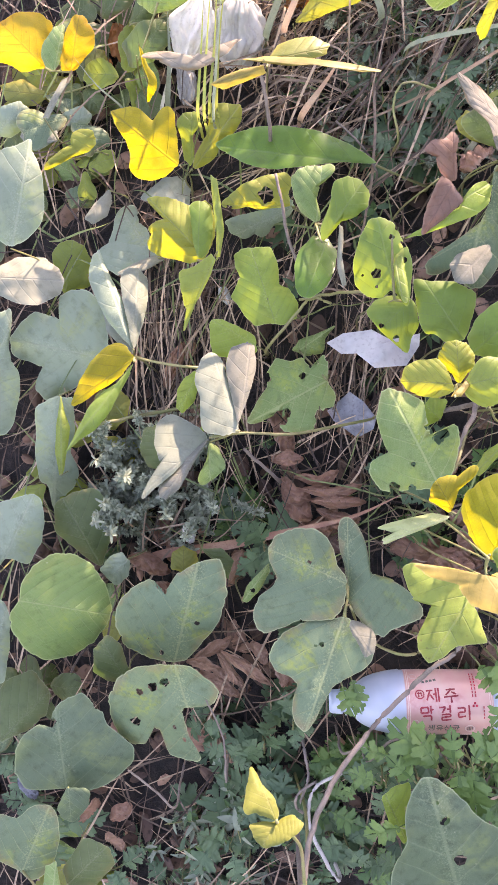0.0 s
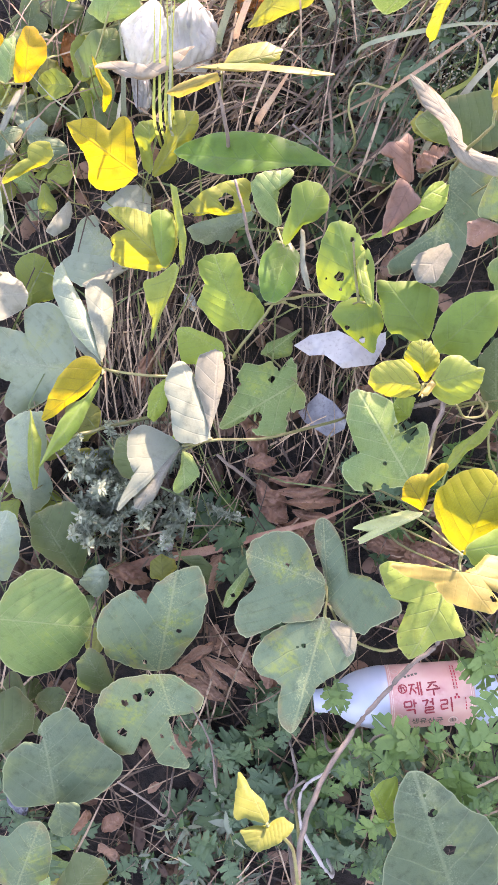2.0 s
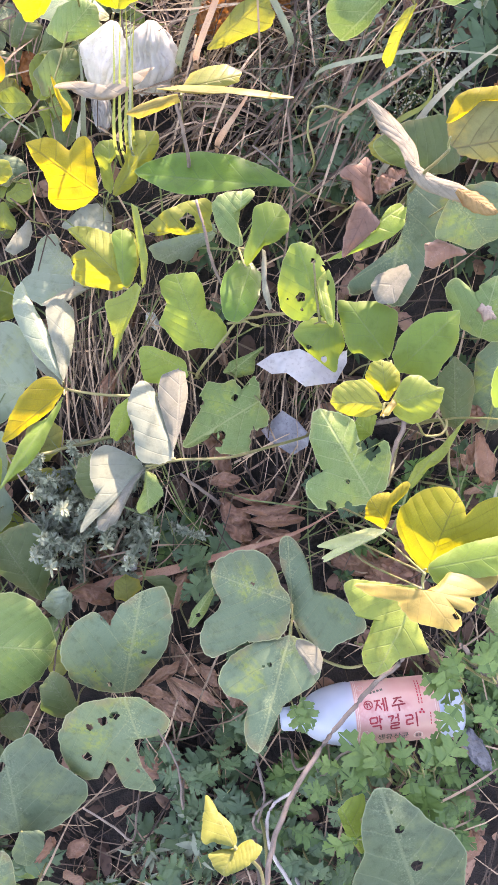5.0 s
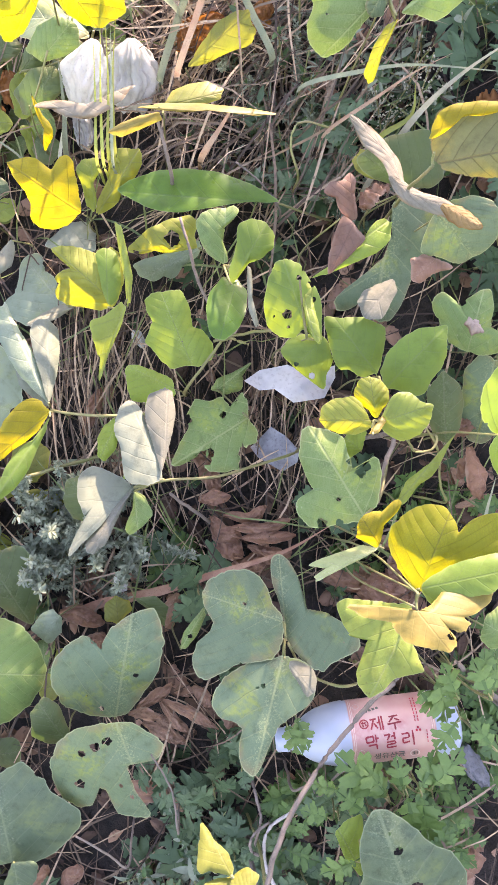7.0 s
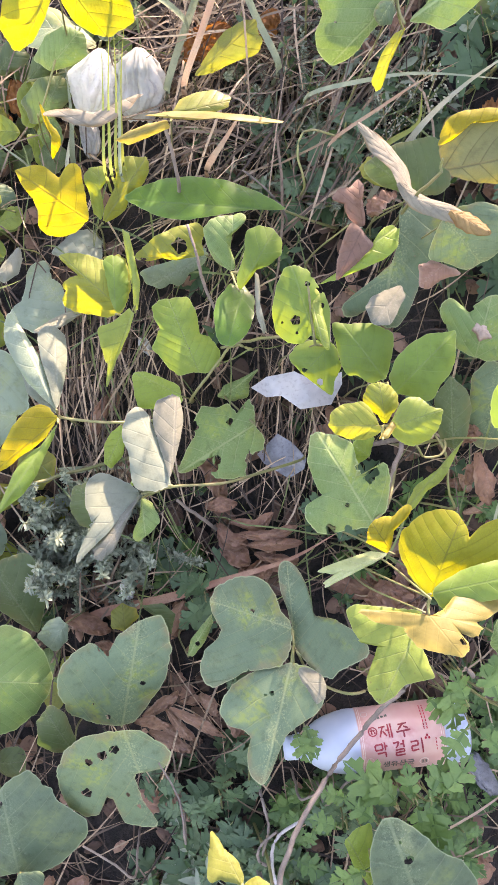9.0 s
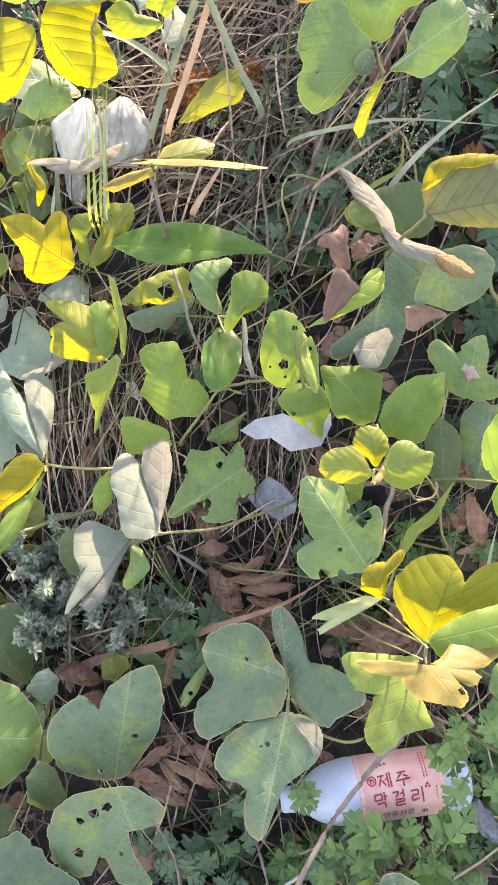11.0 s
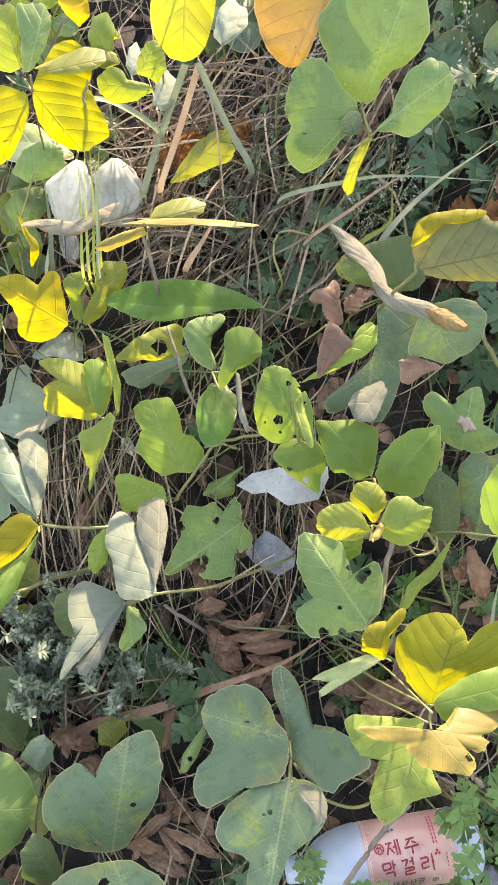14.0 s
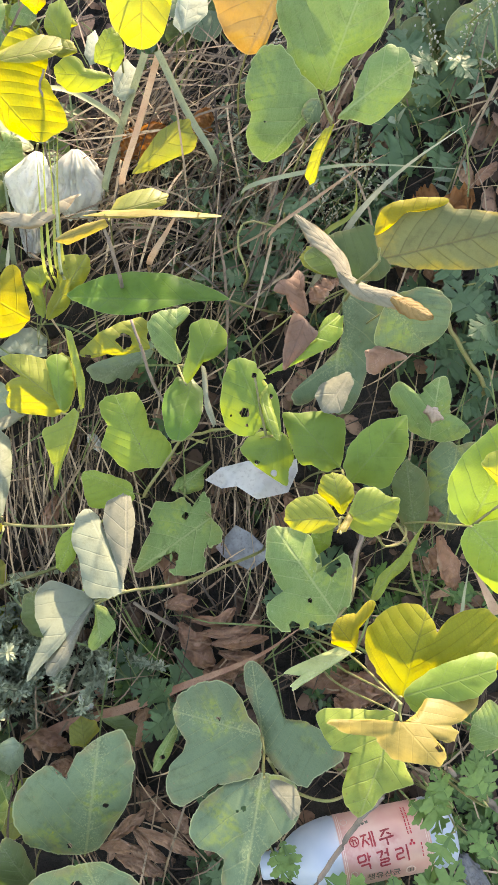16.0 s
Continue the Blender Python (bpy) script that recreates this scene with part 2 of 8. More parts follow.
LEAF = {
    "yellow": leaf_material("leaf_yellow", (0.29, 0.27, 0.035), (0.32, 0.29, 0.07), (0.62, 0.49, 0.004), 0.55, rough=0.6, margin=(0.42, 0.37, 0.05), stipple=0.12, relief=1.0, rib=1.2, spec=0.2),
    "lemon": leaf_material("leaf_lemon_yellow", (0.25, 0.27, 0.035), (0.28, 0.28, 0.07), (0.56, 0.51, 0.003), 0.55, rough=0.6, margin=(0.38, 0.35, 0.05), stipple=0.12, relief=1.0, rib=0.8, spec=0.2),
    "orange": leaf_material("leaf_orange", (0.42, 0.31, 0.035), (0.50, 0.34, 0.06), (0.78, 0.52, 0.008), 0.5, margin=(0.55, 0.24, 0.02), speck=(0.20, 0.10, 0.03), specks=0.9, stipple=0.15, relief=0.5),
    "yellowpale": leaf_material("leaf_pale_yellow", (0.20, 0.170, 0.048), (0.26, 0.23, 0.08), (0.46, 0.38, 0.05), 0.35, margin=(0.52, 0.37, 0.08), rib=0.35, stipple=0.1, relief=0.3),
    "limeyellow": leaf_material("leaf_yellow_green", (0.25, 0.30, 0.058), (0.33, 0.36, 0.12), (0.50, 0.49, 0.010), 0.45, margin=(0.34, 0.36, 0.07), stipple=0.2, relief=1.0, rib=1.2),
    "lime": leaf_material("leaf_lime", (0.185, 0.262, 0.055), (0.32, 0.38, 0.14), (0.37, 0.45, 0.020), 0.42, margin=(0.25, 0.31, 0.06), stipple=0.3, relief=0.8, rib=0.8),
    "palelime": leaf_material("leaf_pale_lime", (0.160, 0.180, 0.040), (0.24, 0.25, 0.09), (0.27, 0.30, 0.03), 0.35, specks=0.1, relief=0.4, spec=0.2),
    "palegreen": leaf_material("leaf_pale_green", (0.36, 0.44, 0.20), (0.5, 0.55, 0.32), (0.45, 0.6, 0.15), 0.3),
    "bright": leaf_material("leaf_bright_green", (0.198, 0.308, 0.053), (0.36, 0.45, 0.15), (0.36, 0.54, 0.036), 0.4, margin=(0.22, 0.32, 0.06), specks=0.3, flush=(0.32, 0.39, 0.06)),
    "leafgreen": leaf_material("leaf_mid_green", (0.115, 0.205, 0.036), (0.24, 0.32, 0.10), (0.34, 0.48, 0.02), 0.35, margin=(0.16, 0.24, 0.05), specks=0.3, rib=0.8, stipple=0.15, relief=0.4),
    "glossy": leaf_material("leaf_glossy_green", (0.075, 0.175, 0.030), (0.20, 0.31, 0.10), (0.28, 0.52, 0.02), 0.38, rough=0.28, specks=0.1, rib=0.6, stipple=0.1, relief=0.25),
    "green": leaf_material("leaf_green", (0.112, 0.195, 0.064), (0.27, 0.34, 0.15), (0.22, 0.36, 0.045), 0.14, margin=(0.16, 0.20, 0.065), speck=(0.36, 0.40, 0.24), specks=0.5, flush=(0.21, 0.29, 0.05), spec=0.3, rib=1.3, stipple=0.35, relief=0.8),
    "blue": leaf_material("leaf_blue_green", (0.086, 0.142, 0.084), (0.25, 0.30, 0.15), (0.22, 0.34, 0.10), 0.10, margin=(0.18, 0.15, 0.08), speck=(0.20, 0.14, 0.09), specks=0.55, flush=(0.20, 0.26, 0.045), spec=0.25, stipple=0.55, relief=0.9),
    # paler blue-green; sky sheen on the leaves is put into the colour
    "bluepale": leaf_material("leaf_blue_pale", (0.17, 0.235, 0.165), (0.29, 0.35, 0.23), (0.26, 0.38, 0.12), 0.2, margin=(0.2, 0.27, 0.15), speck=(0.36, 0.40, 0.28), specks=0.4, flush=(0.24, 0.30, 0.13)),
    # blue-green darkened for the lowest leaves; their deep shade is in the colour
    "deep": leaf_material("leaf_deep_shade_green", (0.056, 0.094, 0.058), (0.16, 0.215, 0.115), (0.16, 0.28, 0.06), 0.1, margin=(0.10, 0.14, 0.07), speck=(0.26, 0.30, 0.18), specks=0.5, flush=(0.12, 0.165, 0.065), spec=0.25, stipple=0.5, relief=0.6),
    # darker copy of the greens; holds the shade on leaves set behind
    "dark": leaf_material("leaf_shaded_green", (0.075, 0.115, 0.045), (0.17, 0.22, 0.10), (0.16, 0.30, 0.05), 0.25, margin=(0.14, 0.13, 0.05)),
    "olive": leaf_material("leaf_olive", (0.190, 0.225, 0.055), (0.20, 0.19, 0.06), (0.40, 0.42, 0.03), 0.42, margin=(0.42, 0.36, 0.06)),
    "faded": leaf_material("leaf_faded", (0.125, 0.145, 0.060), (0.09, 0.075, 0.04), (0.11, 0.115, 0.03), 0.3, margin=(0.44, 0.30, 0.035), relief=1.0),
    "grey": leaf_material("leaf_grey_pale", (0.255, 0.30, 0.235), (0.33, 0.37, 0.29), (0.40, 0.48, 0.22), 0.25, rough=0.65, specks=0.1, spec=0.2, rib=0.5, stipple=0.3, relief=0.6),
    "pale": leaf_material("leaf_pale_underside", (0.21, 0.225, 0.172), (0.27, 0.28, 0.22), (0.34, 0.36, 0.18), 0.2, rough=0.7, specks=0.1, spec=0.12, rib=0.6, stipple=0.3, relief=0.75),
    "silvergrey": leaf_material("leaf_silver_green", (0.155, 0.185, 0.140), (0.22, 0.25, 0.19), (0.34, 0.40, 0.2), 0.2, rough=0.65, specks=0.1, spec=0.2, rib=0.7, stipple=0.35, relief=0.7),
    "silver": leaf_material("leaf_silver_underside", (0.150, 0.160, 0.128), (0.21, 0.215, 0.17), (0.30, 0.32, 0.18), 0.2, rough=0.7, specks=0.1, spec=0.12, rib=0.8, stipple=0.4, relief=0.9),
    "tan": leaf_material("leaf_tan", (0.27, 0.185, 0.075), (0.32, 0.23, 0.12), (0.36, 0.20, 0.02), 0.35, rough=0.6, margin=(0.17, 0.065, 0.015), speck=(0.10, 0.04, 0.015), specks=0.95, flush=(0.44, 0.25, 0.03)),
    "tanbrown": leaf_material("leaf_dead_tan", (0.32, 0.19, 0.13), (0.45, 0.31, 0.23), (0.42, 0.24, 0.12), 0.2, rough=0.65, margin=(0.40, 0.29, 0.22), speck=(0.10, 0.06, 0.04), specks=0.8, rib=1.0, relief=0.9, flush=(0.15, 0.085, 0.06)),
    "rust": leaf_material("leaf_rust", (0.27, 0.115, 0.04), (0.36, 0.18, 0.07), (0.45, 0.17, 0.02), 0.35, rough=0.7, margin=(0.16, 0.06, 0.02), speck=(0.05, 0.02, 0.01), specks=0.9, flush=(0.12, 0.05, 0.025)),
    "drybrown": leaf_material("leaf_dry_brown", (0.175, 0.108, 0.082), (0.13, 0.07, 0.048), (0.26, 0.10, 0.04), 0.25, rough=0.7, margin=(0.29, 0.19, 0.145), speck=(0.08, 0.04, 0.025), specks=0.7, rib=0.5, stipple=0.1, relief=0.8, flush=(0.13, 0.065, 0.045)),
    "scar": leaf_material("leaf_dry_scar", (0.38, 0.30, 0.25), (0.24, 0.15, 0.11), (0.3, 0.2, 0.12), 0.1, rough=0.8, margin=(0.20, 0.12, 0.08), rib=0.3),
    "drypale": leaf_material("leaf_dry_pale", (0.195, 0.190, 0.150), (0.27, 0.255, 0.20), (0.33, 0.31, 0.20), 0.25, rough=0.75, margin=(0.24, 0.15, 0.065), speck=(0.13, 0.07, 0.03), specks=0.6, rib=0.5, relief=0.9),
    "brown": leaf_material("leaf_dead_brown", (0.255, 0.135, 0.088), (0.36, 0.23, 0.165), (0.40, 0.20, 0.09), 0.2, rough=0.5, margin=(0.36, 0.25, 0.19), speck=(0.06, 0.035, 0.02), specks=0.8, rib=0.8, relief=0.8, flush=(0.12, 0.06, 0.04)),
}
STEM_GREEN = plain_material("stem_green", (0.165, 0.185, 0.065), (0.23, 0.205, 0.095), 0.55, 60, 0.3)
STEM_BROWN = plain_material("stem_brown", (0.15, 0.125, 0.105), (0.215, 0.18, 0.15), 0.75, 60, 0.6)
# near-black: the shade in gaps between leaves is put into its colour
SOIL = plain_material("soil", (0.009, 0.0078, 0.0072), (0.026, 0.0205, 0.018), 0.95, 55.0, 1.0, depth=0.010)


# ---- building ----
def ground_z(x, y):
    """Height of the bank: a slope that rises ahead, with a hump where the bottle lies; its unseen crest is added to let
    the low sun in.
    """
    run = max(-1.1, min(y, 1.5)) + 0.12 * max(0.0, min(y, 6.0) - 1.5)
    z = 0.72 * (run - 0.6) + 0.2 * max(-1.5, min(x, 1.5)) + 0.10 * math.exp(-((x - 0.27) ** 2 + (y - 0.3) ** 2) / 0.03)
    z += 0.8 * max(0, min(x, 0.6) - 0.25) * max(0, min(1, (y - 0.35) / 0.15))
    z += 0.022 * noise.noise((x * 7, y * 7, 0.3)) + 0.010 * noise.noise((x * 24, y * 24, 4.0))
    return z


INTO = Vector((0.0, 0.584, -0.812))  # straight into the bank
CAMERA_SPOT = Vector((0.012, 0.035, 0.968))  # near the camera; leaves fold along its sight line, which keeps their outline there


def to_ground(p):
    p = Vector(p)
    for _ in range(80):
        if p.z <= ground_z(p.x, p.y):
            break
        p = p + INTO * 0.012
    return p


def mesh_of(name, bm, material):
    mesh = bpy.data.meshes.new(name)
    bm.to_mesh(mesh)
    bm.free()
    mesh.materials.append(material)
    for p in mesh.polygons:
        p.use_smooth = True
    return mesh


def part(name, bm, material, parent, label="", m=Matrix()):
    """Links a bmesh (or a mesh) as one object, at the pose m, under a thing."""
    mesh = bm if isinstance(bm, bpy.types.Mesh) else mesh_of(name, bm, material)
    ob = new(name, mesh)
    if parent is not None:
        ob.parent = parent
        ob.matrix_parent_inverse = parent.matrix_basis.inverted()
    ob.matrix_basis = m
    return tagged(ob, label)


def thing(name, label, category, place, group="", kind=""):
    ob = new(name)
    ob.empty_display_size = 0.02
    ob.matrix_basis = Matrix.Translation(place)
    return tagged(ob, label, category, group, kind)


def smooth_path(points, steps=5):
    """Points along a Catmull-Rom curve through the given ones."""
    p = [Vector(q) for q in points]
    if len(p) < 3:
        return [p[0].lerp(p[-1], i / steps) for i in range(steps + 1)]
    p = [p[0] * 2 - p[1], *p, p[-1] * 2 - p[-2]]
    out = []
    for a, b, c, d in zip(p, p[1:], p[2:], p[3:]):
        for i in range(steps):
            t = i / steps
            out.append(0.5 * (2 * b + (c - a) * t + (2 * a - 5 * b + 4 * c - d) * t * t + (3 * b - a - 3 * c + d) * t ** 3))
    return out + [p[-2]]


def tube(bm, points, radii, sides=7):
    """A tapering round stem through the points."""
    rings = []
    for i, p in enumerate(points):
        way = (points[min(i + 1, len(points) - 1)] - points[max(i - 1, 0)]).normalized()
        a = way.orthogonal().normalized()
        b = way.cross(a)
        f = i / (len(points) - 1)
        r = radii[0] * (1 - f) + radii[1] * f
        rings.append([bm.verts.new(p + r * (math.cos(2 * math.pi * k / sides) * a + math.sin(2 * math.pi * k / sides) * b)) for k in range(sides)])
    for s, t in zip(rings, rings[1:]):
        for k in range(sides):
            bm.faces.new((s[k], s[(k + 1) % sides], t[(k + 1) % sides], t[k]))
    bm.faces.new(rings[0][::-1])
    bm.faces.new(rings[-1])


def ribbon(bm, points, width, facing, fold=0.15, taper=True):
    """A grass blade or strip: three vertices across, creased along its middle."""
    rows = []
    for i, p in enumerate(points):
        f = i / (len(points) - 1)
        way = (points[min(i + 1, len(points) - 1)] - points[max(i - 1, 0)]).normalized()
        side = way.cross(facing).normalized()
        w = width * (min(1, 0.35 + 3 * f) * min(1, 2.2 * (1 - f) + 0.06) if taper else min(1, 0.5 + 2 * f)) / 2
        rows.append([bm.verts.new(p - side * w + facing * w * fold), bm.verts.new(p), bm.verts.new(p + side * w + facing * w * fold)])
    for a, b in zip(rows, rows[1:]):
        for k in (0, 1):
            bm.faces.new((a[k], a[k + 1], b[k + 1], b[k]))


# ---- the ground ----
def spaced(near_low, near_high, step, far):
    near = np.arange(near_low, near_high + step / 2, step).tolist()
    grow = [step * 1.6 ** k for k in range(1, 40)]
    low, high = [], []
    a, b = near_low, near_high
    for s in grow:
        a, b = a - s, b + s
        if a > -far:
            low.append(a)
        if b < far:
            high.append(b)
    return low[::-1] + near + high


def build_ground():
    xs, ys = spaced(-0.7, 0.9, 0.016, 400), spaced(-0.3, 1.9, 0.016, 400)
    bm = bmesh.new()
    grid = [[bm.verts.new((x, y, ground_z(x, y))) for x in xs] for y in ys]
    for r, s in zip(grid, grid[1:]):
        for k in range(len(xs) - 1):
            bm.faces.new((r[k], r[k + 1], s[k + 1], s[k]))
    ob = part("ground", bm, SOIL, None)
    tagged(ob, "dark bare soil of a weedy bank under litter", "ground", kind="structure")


build_ground()


# ---- vine leaves ----
def plant_leaf(name, label, category, hub):
    return thing(name, label, category, hub)


def blade(parent, m, look_name, axis, squeeze, radii, fold=-0.16, ripple=0.003, veins=5, plain=False, holes=(), curl=0.0, facing=None):
    """One leaflet. axis: base, tip and offset of the midrib; radii: how far the lobes reach round the leaf, in
    millimetres.
    facing: how steeply the blade leans to the right and upward as the camera sees it, where it differs from its pose."""
    count = len(radii)
    turns, rings = (144, 24) if holes else (144, 14)
    seed = sum(radii) * 0.37 + axis[1]
    start, end, off = (a / 1000 for a in axis)
    length = max(0.02, end - start)

    def reach(a):
        f = a / (2 * math.pi) * count
        i = int(f)
        t = f - i
        p = [radii[(i + k) % count] for k in (-1, 0, 1, 2)]
        r = 0.5 * (2 * p[1] + (p[2] - p[0]) * t + (2 * p[0] - 5 * p[1] + 4 * p[2] - p[3]) * t * t + (3 * p[1] - p[0] - 3 * p[2] + p[3]) * t ** 3)
        return max(1.0, r, 0.9 * min(p[1], p[2])) / 1000

    turned = m.to_3x3()
    to_camera = (CAMERA_SPOT - m.translation).normalized()
    lift = turned.inverted() @ to_camera
    uphill = (Vector((0, 0, 1)) - to_camera * to_camera.z).normalized()
    sideways = uphill.cross(to_camera)
    bm = bmesh.new()
    uv = bm.loops.layers.uv.new("UVMap")
    edge = bm.verts.layers.float.new("edge")
    flat = {}

    def vertex(r, a, f):
        x, y = r * math.cos(a), r * math.sin(a) * squeeze
        v = y - off
        u = (x - start) / length
        z = fold * (math.sqrt(v * v + 2e-5) - 0.0045)
        z += ripple * (1.6 * noise.noise((x * 22 + seed, y * 22, seed)) + 0.9 * f * f * noise.noise((x * 60, y * 60, seed + 3)))
        z -= (0.35 + curl) * f ** 3 * 0.012 + 0.5 * max(0, u - 0.45) ** 2 * length * 0.5
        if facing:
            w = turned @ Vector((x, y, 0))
            z += facing[0] * w.dot(sideways) + facing[1] * w.dot(uphill) - w.dot(to_camera)
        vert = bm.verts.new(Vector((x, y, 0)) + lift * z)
        vert[edge] = f
        flat[vert] = (x, y)
        return vert

    centre = vertex(0, 0, 0)
    loops = []
    for k in range(1, rings + 1):
        f = (k / rings) ** 0.85
        row = []
        for i in range(turns):
            a = 2 * math.pi * i / turns
            wobble = 1 + (0.012 * noise.noise((i * 0.9, seed, 7)) + 0.018 * noise.noise((i * 0.31, seed, 11)) - 0.12 * max(0.0, noise.noise((i * 0.55, seed, 21)) - 0.42)) * f
            row.append(vertex(reach(a) * f * wobble, a, f))
        loops.append(row)
    for i in range(turns):
        bm.faces.new((centre, loops[0][i], loops[0][(i + 1) % turns]))
    for r, s in zip(loops, loops[1:]):
        for i in range(turns):
            bm.faces.new((r[i], s[i], s[(i + 1) % turns], r[(i + 1) % turns]))
    for face in bm.faces:
        for loop in face.loops:
            x, y = flat[loop.vert]
            loop[uv].uv = ((x - start) / length * veins, (y - off) / length * veins)
    if holes:
        gone = set()
        for hx, hy, hr in holes:
            def ragged(x, y):
                turn = math.atan2(y - hy, x - hx)
                return hr * (1.0 + 0.45 * noise.noise((math.cos(turn) * 1.6 + seed, math.sin(turn) * 1.6, hx)))

            inside = set()
            for v in bm.verts:
                x, y = (c * 1000 for c in flat[v])
                d, r = math.hypot(x - hx, y - hy), ragged(x, y)
                if 0.55 * r < d < 1.3 * r + 0.4:
                    to = (hx + (x - hx) * r / d) / 1000, (hy + (y - hy) * r / d) / 1000
                    v.co += Vector((to[0] - x / 1000, to[1] - y / 1000, 0))
                    flat[v] = to
                    inside.add(v)
                elif d <= 0.55 * r:
                    inside.add(v)
            gone |= {f for f in bm.faces if all(v in inside for v in f.verts)}
        bmesh.ops.delete(bm, geom=list(gone), context="FACES")
    base = m @ Vector((start, off, 0))
    hub = parent.matrix_basis.translation
    if not plain and 0.006 < (base - hub).length < 0.09:
        stem = bmesh.new()
        tube(stem, smooth_path([hub, hub.lerp(base, 0.5) + INTO * 0.004, base], 4), (0.0016, 0.0012), 6)
        part("leaf_stem", stem, STEM_GREEN, parent)
    return part("leaflet" if not plain else "dry_patch", bm, LEAF[look_name], parent, "", m)


def stalk(parent, points, radius=0.0019, material=None):
    """A leaf stalk along the points, which then bends down into the ground."""
    foot = to_ground(points[-1]) + INTO * 0.02
    bm = bmesh.new()
    last = Vector(points[-1])
    path = smooth_path([*points, last.lerp(foot, 0.5) + Vector((0.01, 0.0, 0.01)), foot], 6)
    tube(bm, path, (radius * 0.85, radius * 1.2))
    return part("stalk", bm, material or STEM_GREEN, parent)


def rooted(parent, radius=0.0012):
    """A stalk straight from the hub of a leaf into the bank behind it."""
    hub = parent.matrix_basis.translation
    foot = to_ground(hub) + INTO * 0.02
    bm = bmesh.new()
    bend = Vector((0.05 * noise.noise(hub * 30), 0.02 * noise.noise(hub * 21), 0.01))
    tube(bm, smooth_path([hub, hub.lerp(foot, 0.5) + bend, foot], 6), (radius * 0.8, radius * 1.3))
    return part("stalk", bm, STEM_GREEN, parent)


k = plant_leaf("kudzu_leaf", "bright yellow three-lobed vine leaf glowing in sun", "leaf", (-0.087, 0.836, 0.375))
blade(k, pose(-0.127, 0.872, 0.384, -14, -9, 138), "yellow", (-55, 71, 0), 0.76, (71, 61, 54, 47, 42, 38, 35, 35, 35, 36, 37, 40, 48, 60, 66, 71, 71, 71, 68, 65, 63, 59, 56, 54, 54, 50, 47, 44, 42, 41, 41, 42, 43, 45, 48, 52, 59, 69, 73, 66, 42, 42, 48, 57, 62, 64, 66, 68), fold=-0.1, facing=(0.0, 0.25))
rooted(k)

k = plant_leaf("kudzu_leaf", "pair of lime green vine leaflets above dry grass", "leaf", (-0.078, 0.891, 0.331))
blade(k, pose(-0.082, 0.919, 0.365, -5, -51, 89), "lime", (-44, 29, -5), 0.41, (27, 28, 29, 32, 34, 38, 40, 31, 26, 24, 25, 27, 30, 35, 35, 37, 41, 38, 34, 26, 19, 15, 16, 22, 40, 41, 40, 35, 30, 28), facing=(0.1, 0.1))
blade(k, pose(-0.041, 0.927, 0.362, 36, -41, 35), "limeyellow", (-60, 44, -0), 0.57, (45, 42, 42, 44, 47, 52, 60, 38, 31, 27, 25, 28, 33, 42, 51, 58, 52, 46, 41, 33, 15, 16, 17, 21, 27, 32, 35, 40, 41, 44), fold=-0.3, facing=(0.0, 0.1))
rooted(k)

k = plant_leaf("lance_leaf", "long lance-shaped glossy green leaf with pale midrib", "leaf", (0.161, 0.847, 0.370))
blade(k, pose(0.049, 0.879, 0.372, -17, 0, 169), "glossy", (-116, 98, 10), 0.32, (90, 98, 99, 98, 101, 109, 114, 110, 93, 83, 77, 75, 77, 86, 117, 108, 100, 95, 94, 94, 98, 105, 103, 105, 99, 96, 88, 84, 85, 87), fold=0.25, veins=7)
stalk(k, [(0.165, 0.868, 0.354), (0.202, 0.871, 0.335), (0.240, 0.893, 0.305)])

k = plant_leaf("kudzu_leaf", "yellow-green ribbed vine leaf, half sunlit and half shaded", "leaf", (-0.049, 0.751, 0.292))
blade(k, pose(-0.087, 0.778, 0.320, -44, -31, 145), "limeyellow", (-54, 56, 0), 0.91, (57, 54, 27, 28, 30, 34, 37, 40, 43, 44, 43, 42, 46, 51, 52, 53, 51, 49, 48, 45, 43, 42, 41, 40, 39, 39, 39, 40, 41, 42, 43, 43, 43, 44, 45, 46, 46, 45, 45, 44, 45, 45, 45, 46, 47, 48, 48, 49, 51, 53, 53, 54, 56, 58, 56, 56, 44, 39, 38, 37, 37, 38, 39, 40, 41, 42, 44, 46, 48, 50, 53, 55), veins=8, holes=[(11.4, -40.9, 4.3)], fold=-0.5, facing=(0.15, 0.2))
# green blade over the right half paints the side out of the sun
blade(k, pose(-0.060, 0.775, 0.326, 8, -50, 85), "leafgreen", (-38, 34, 3), 1.0, (34, 35, 32, 20, 16, 13, 12, 12, 13, 15, 19, 26, 36, 31, 23, 19, 17, 15, 15, 15, 16, 20, 24, 31), facing=(0.0, -0.05))
blade(k, pose(-0.065, 0.690, 0.310, -22, 47, -127), "lime", (-48, 63, 9), 0.39, (29, 34, 63, 45, 35, 31, 30, 30, 31, 34, 38, 42, 48, 45, 44, 37, 33, 31, 31, 32, 36, 45, 60, 45, 37, 31, 28, 27, 27, 28), fold=0.3)
blade(k, pose(-0.039, 0.779, 0.341, -12, -50, 98), "lime", (-49, 51, 4), 0.17, (48, 51, 56, 44, 37, 31, 28, 26, 25, 26, 28, 30, 61, 53, 49, 43, 39, 37, 36, 38, 41, 44, 39, 37, 36, 38, 39, 44, 50, 48), fold=0.5)
rooted(k)

k = plant_leaf("kudzu_leaf", "dull blue-green vine leaf behind yellow leaves", "leaf", (-0.086, 0.904, 0.261))
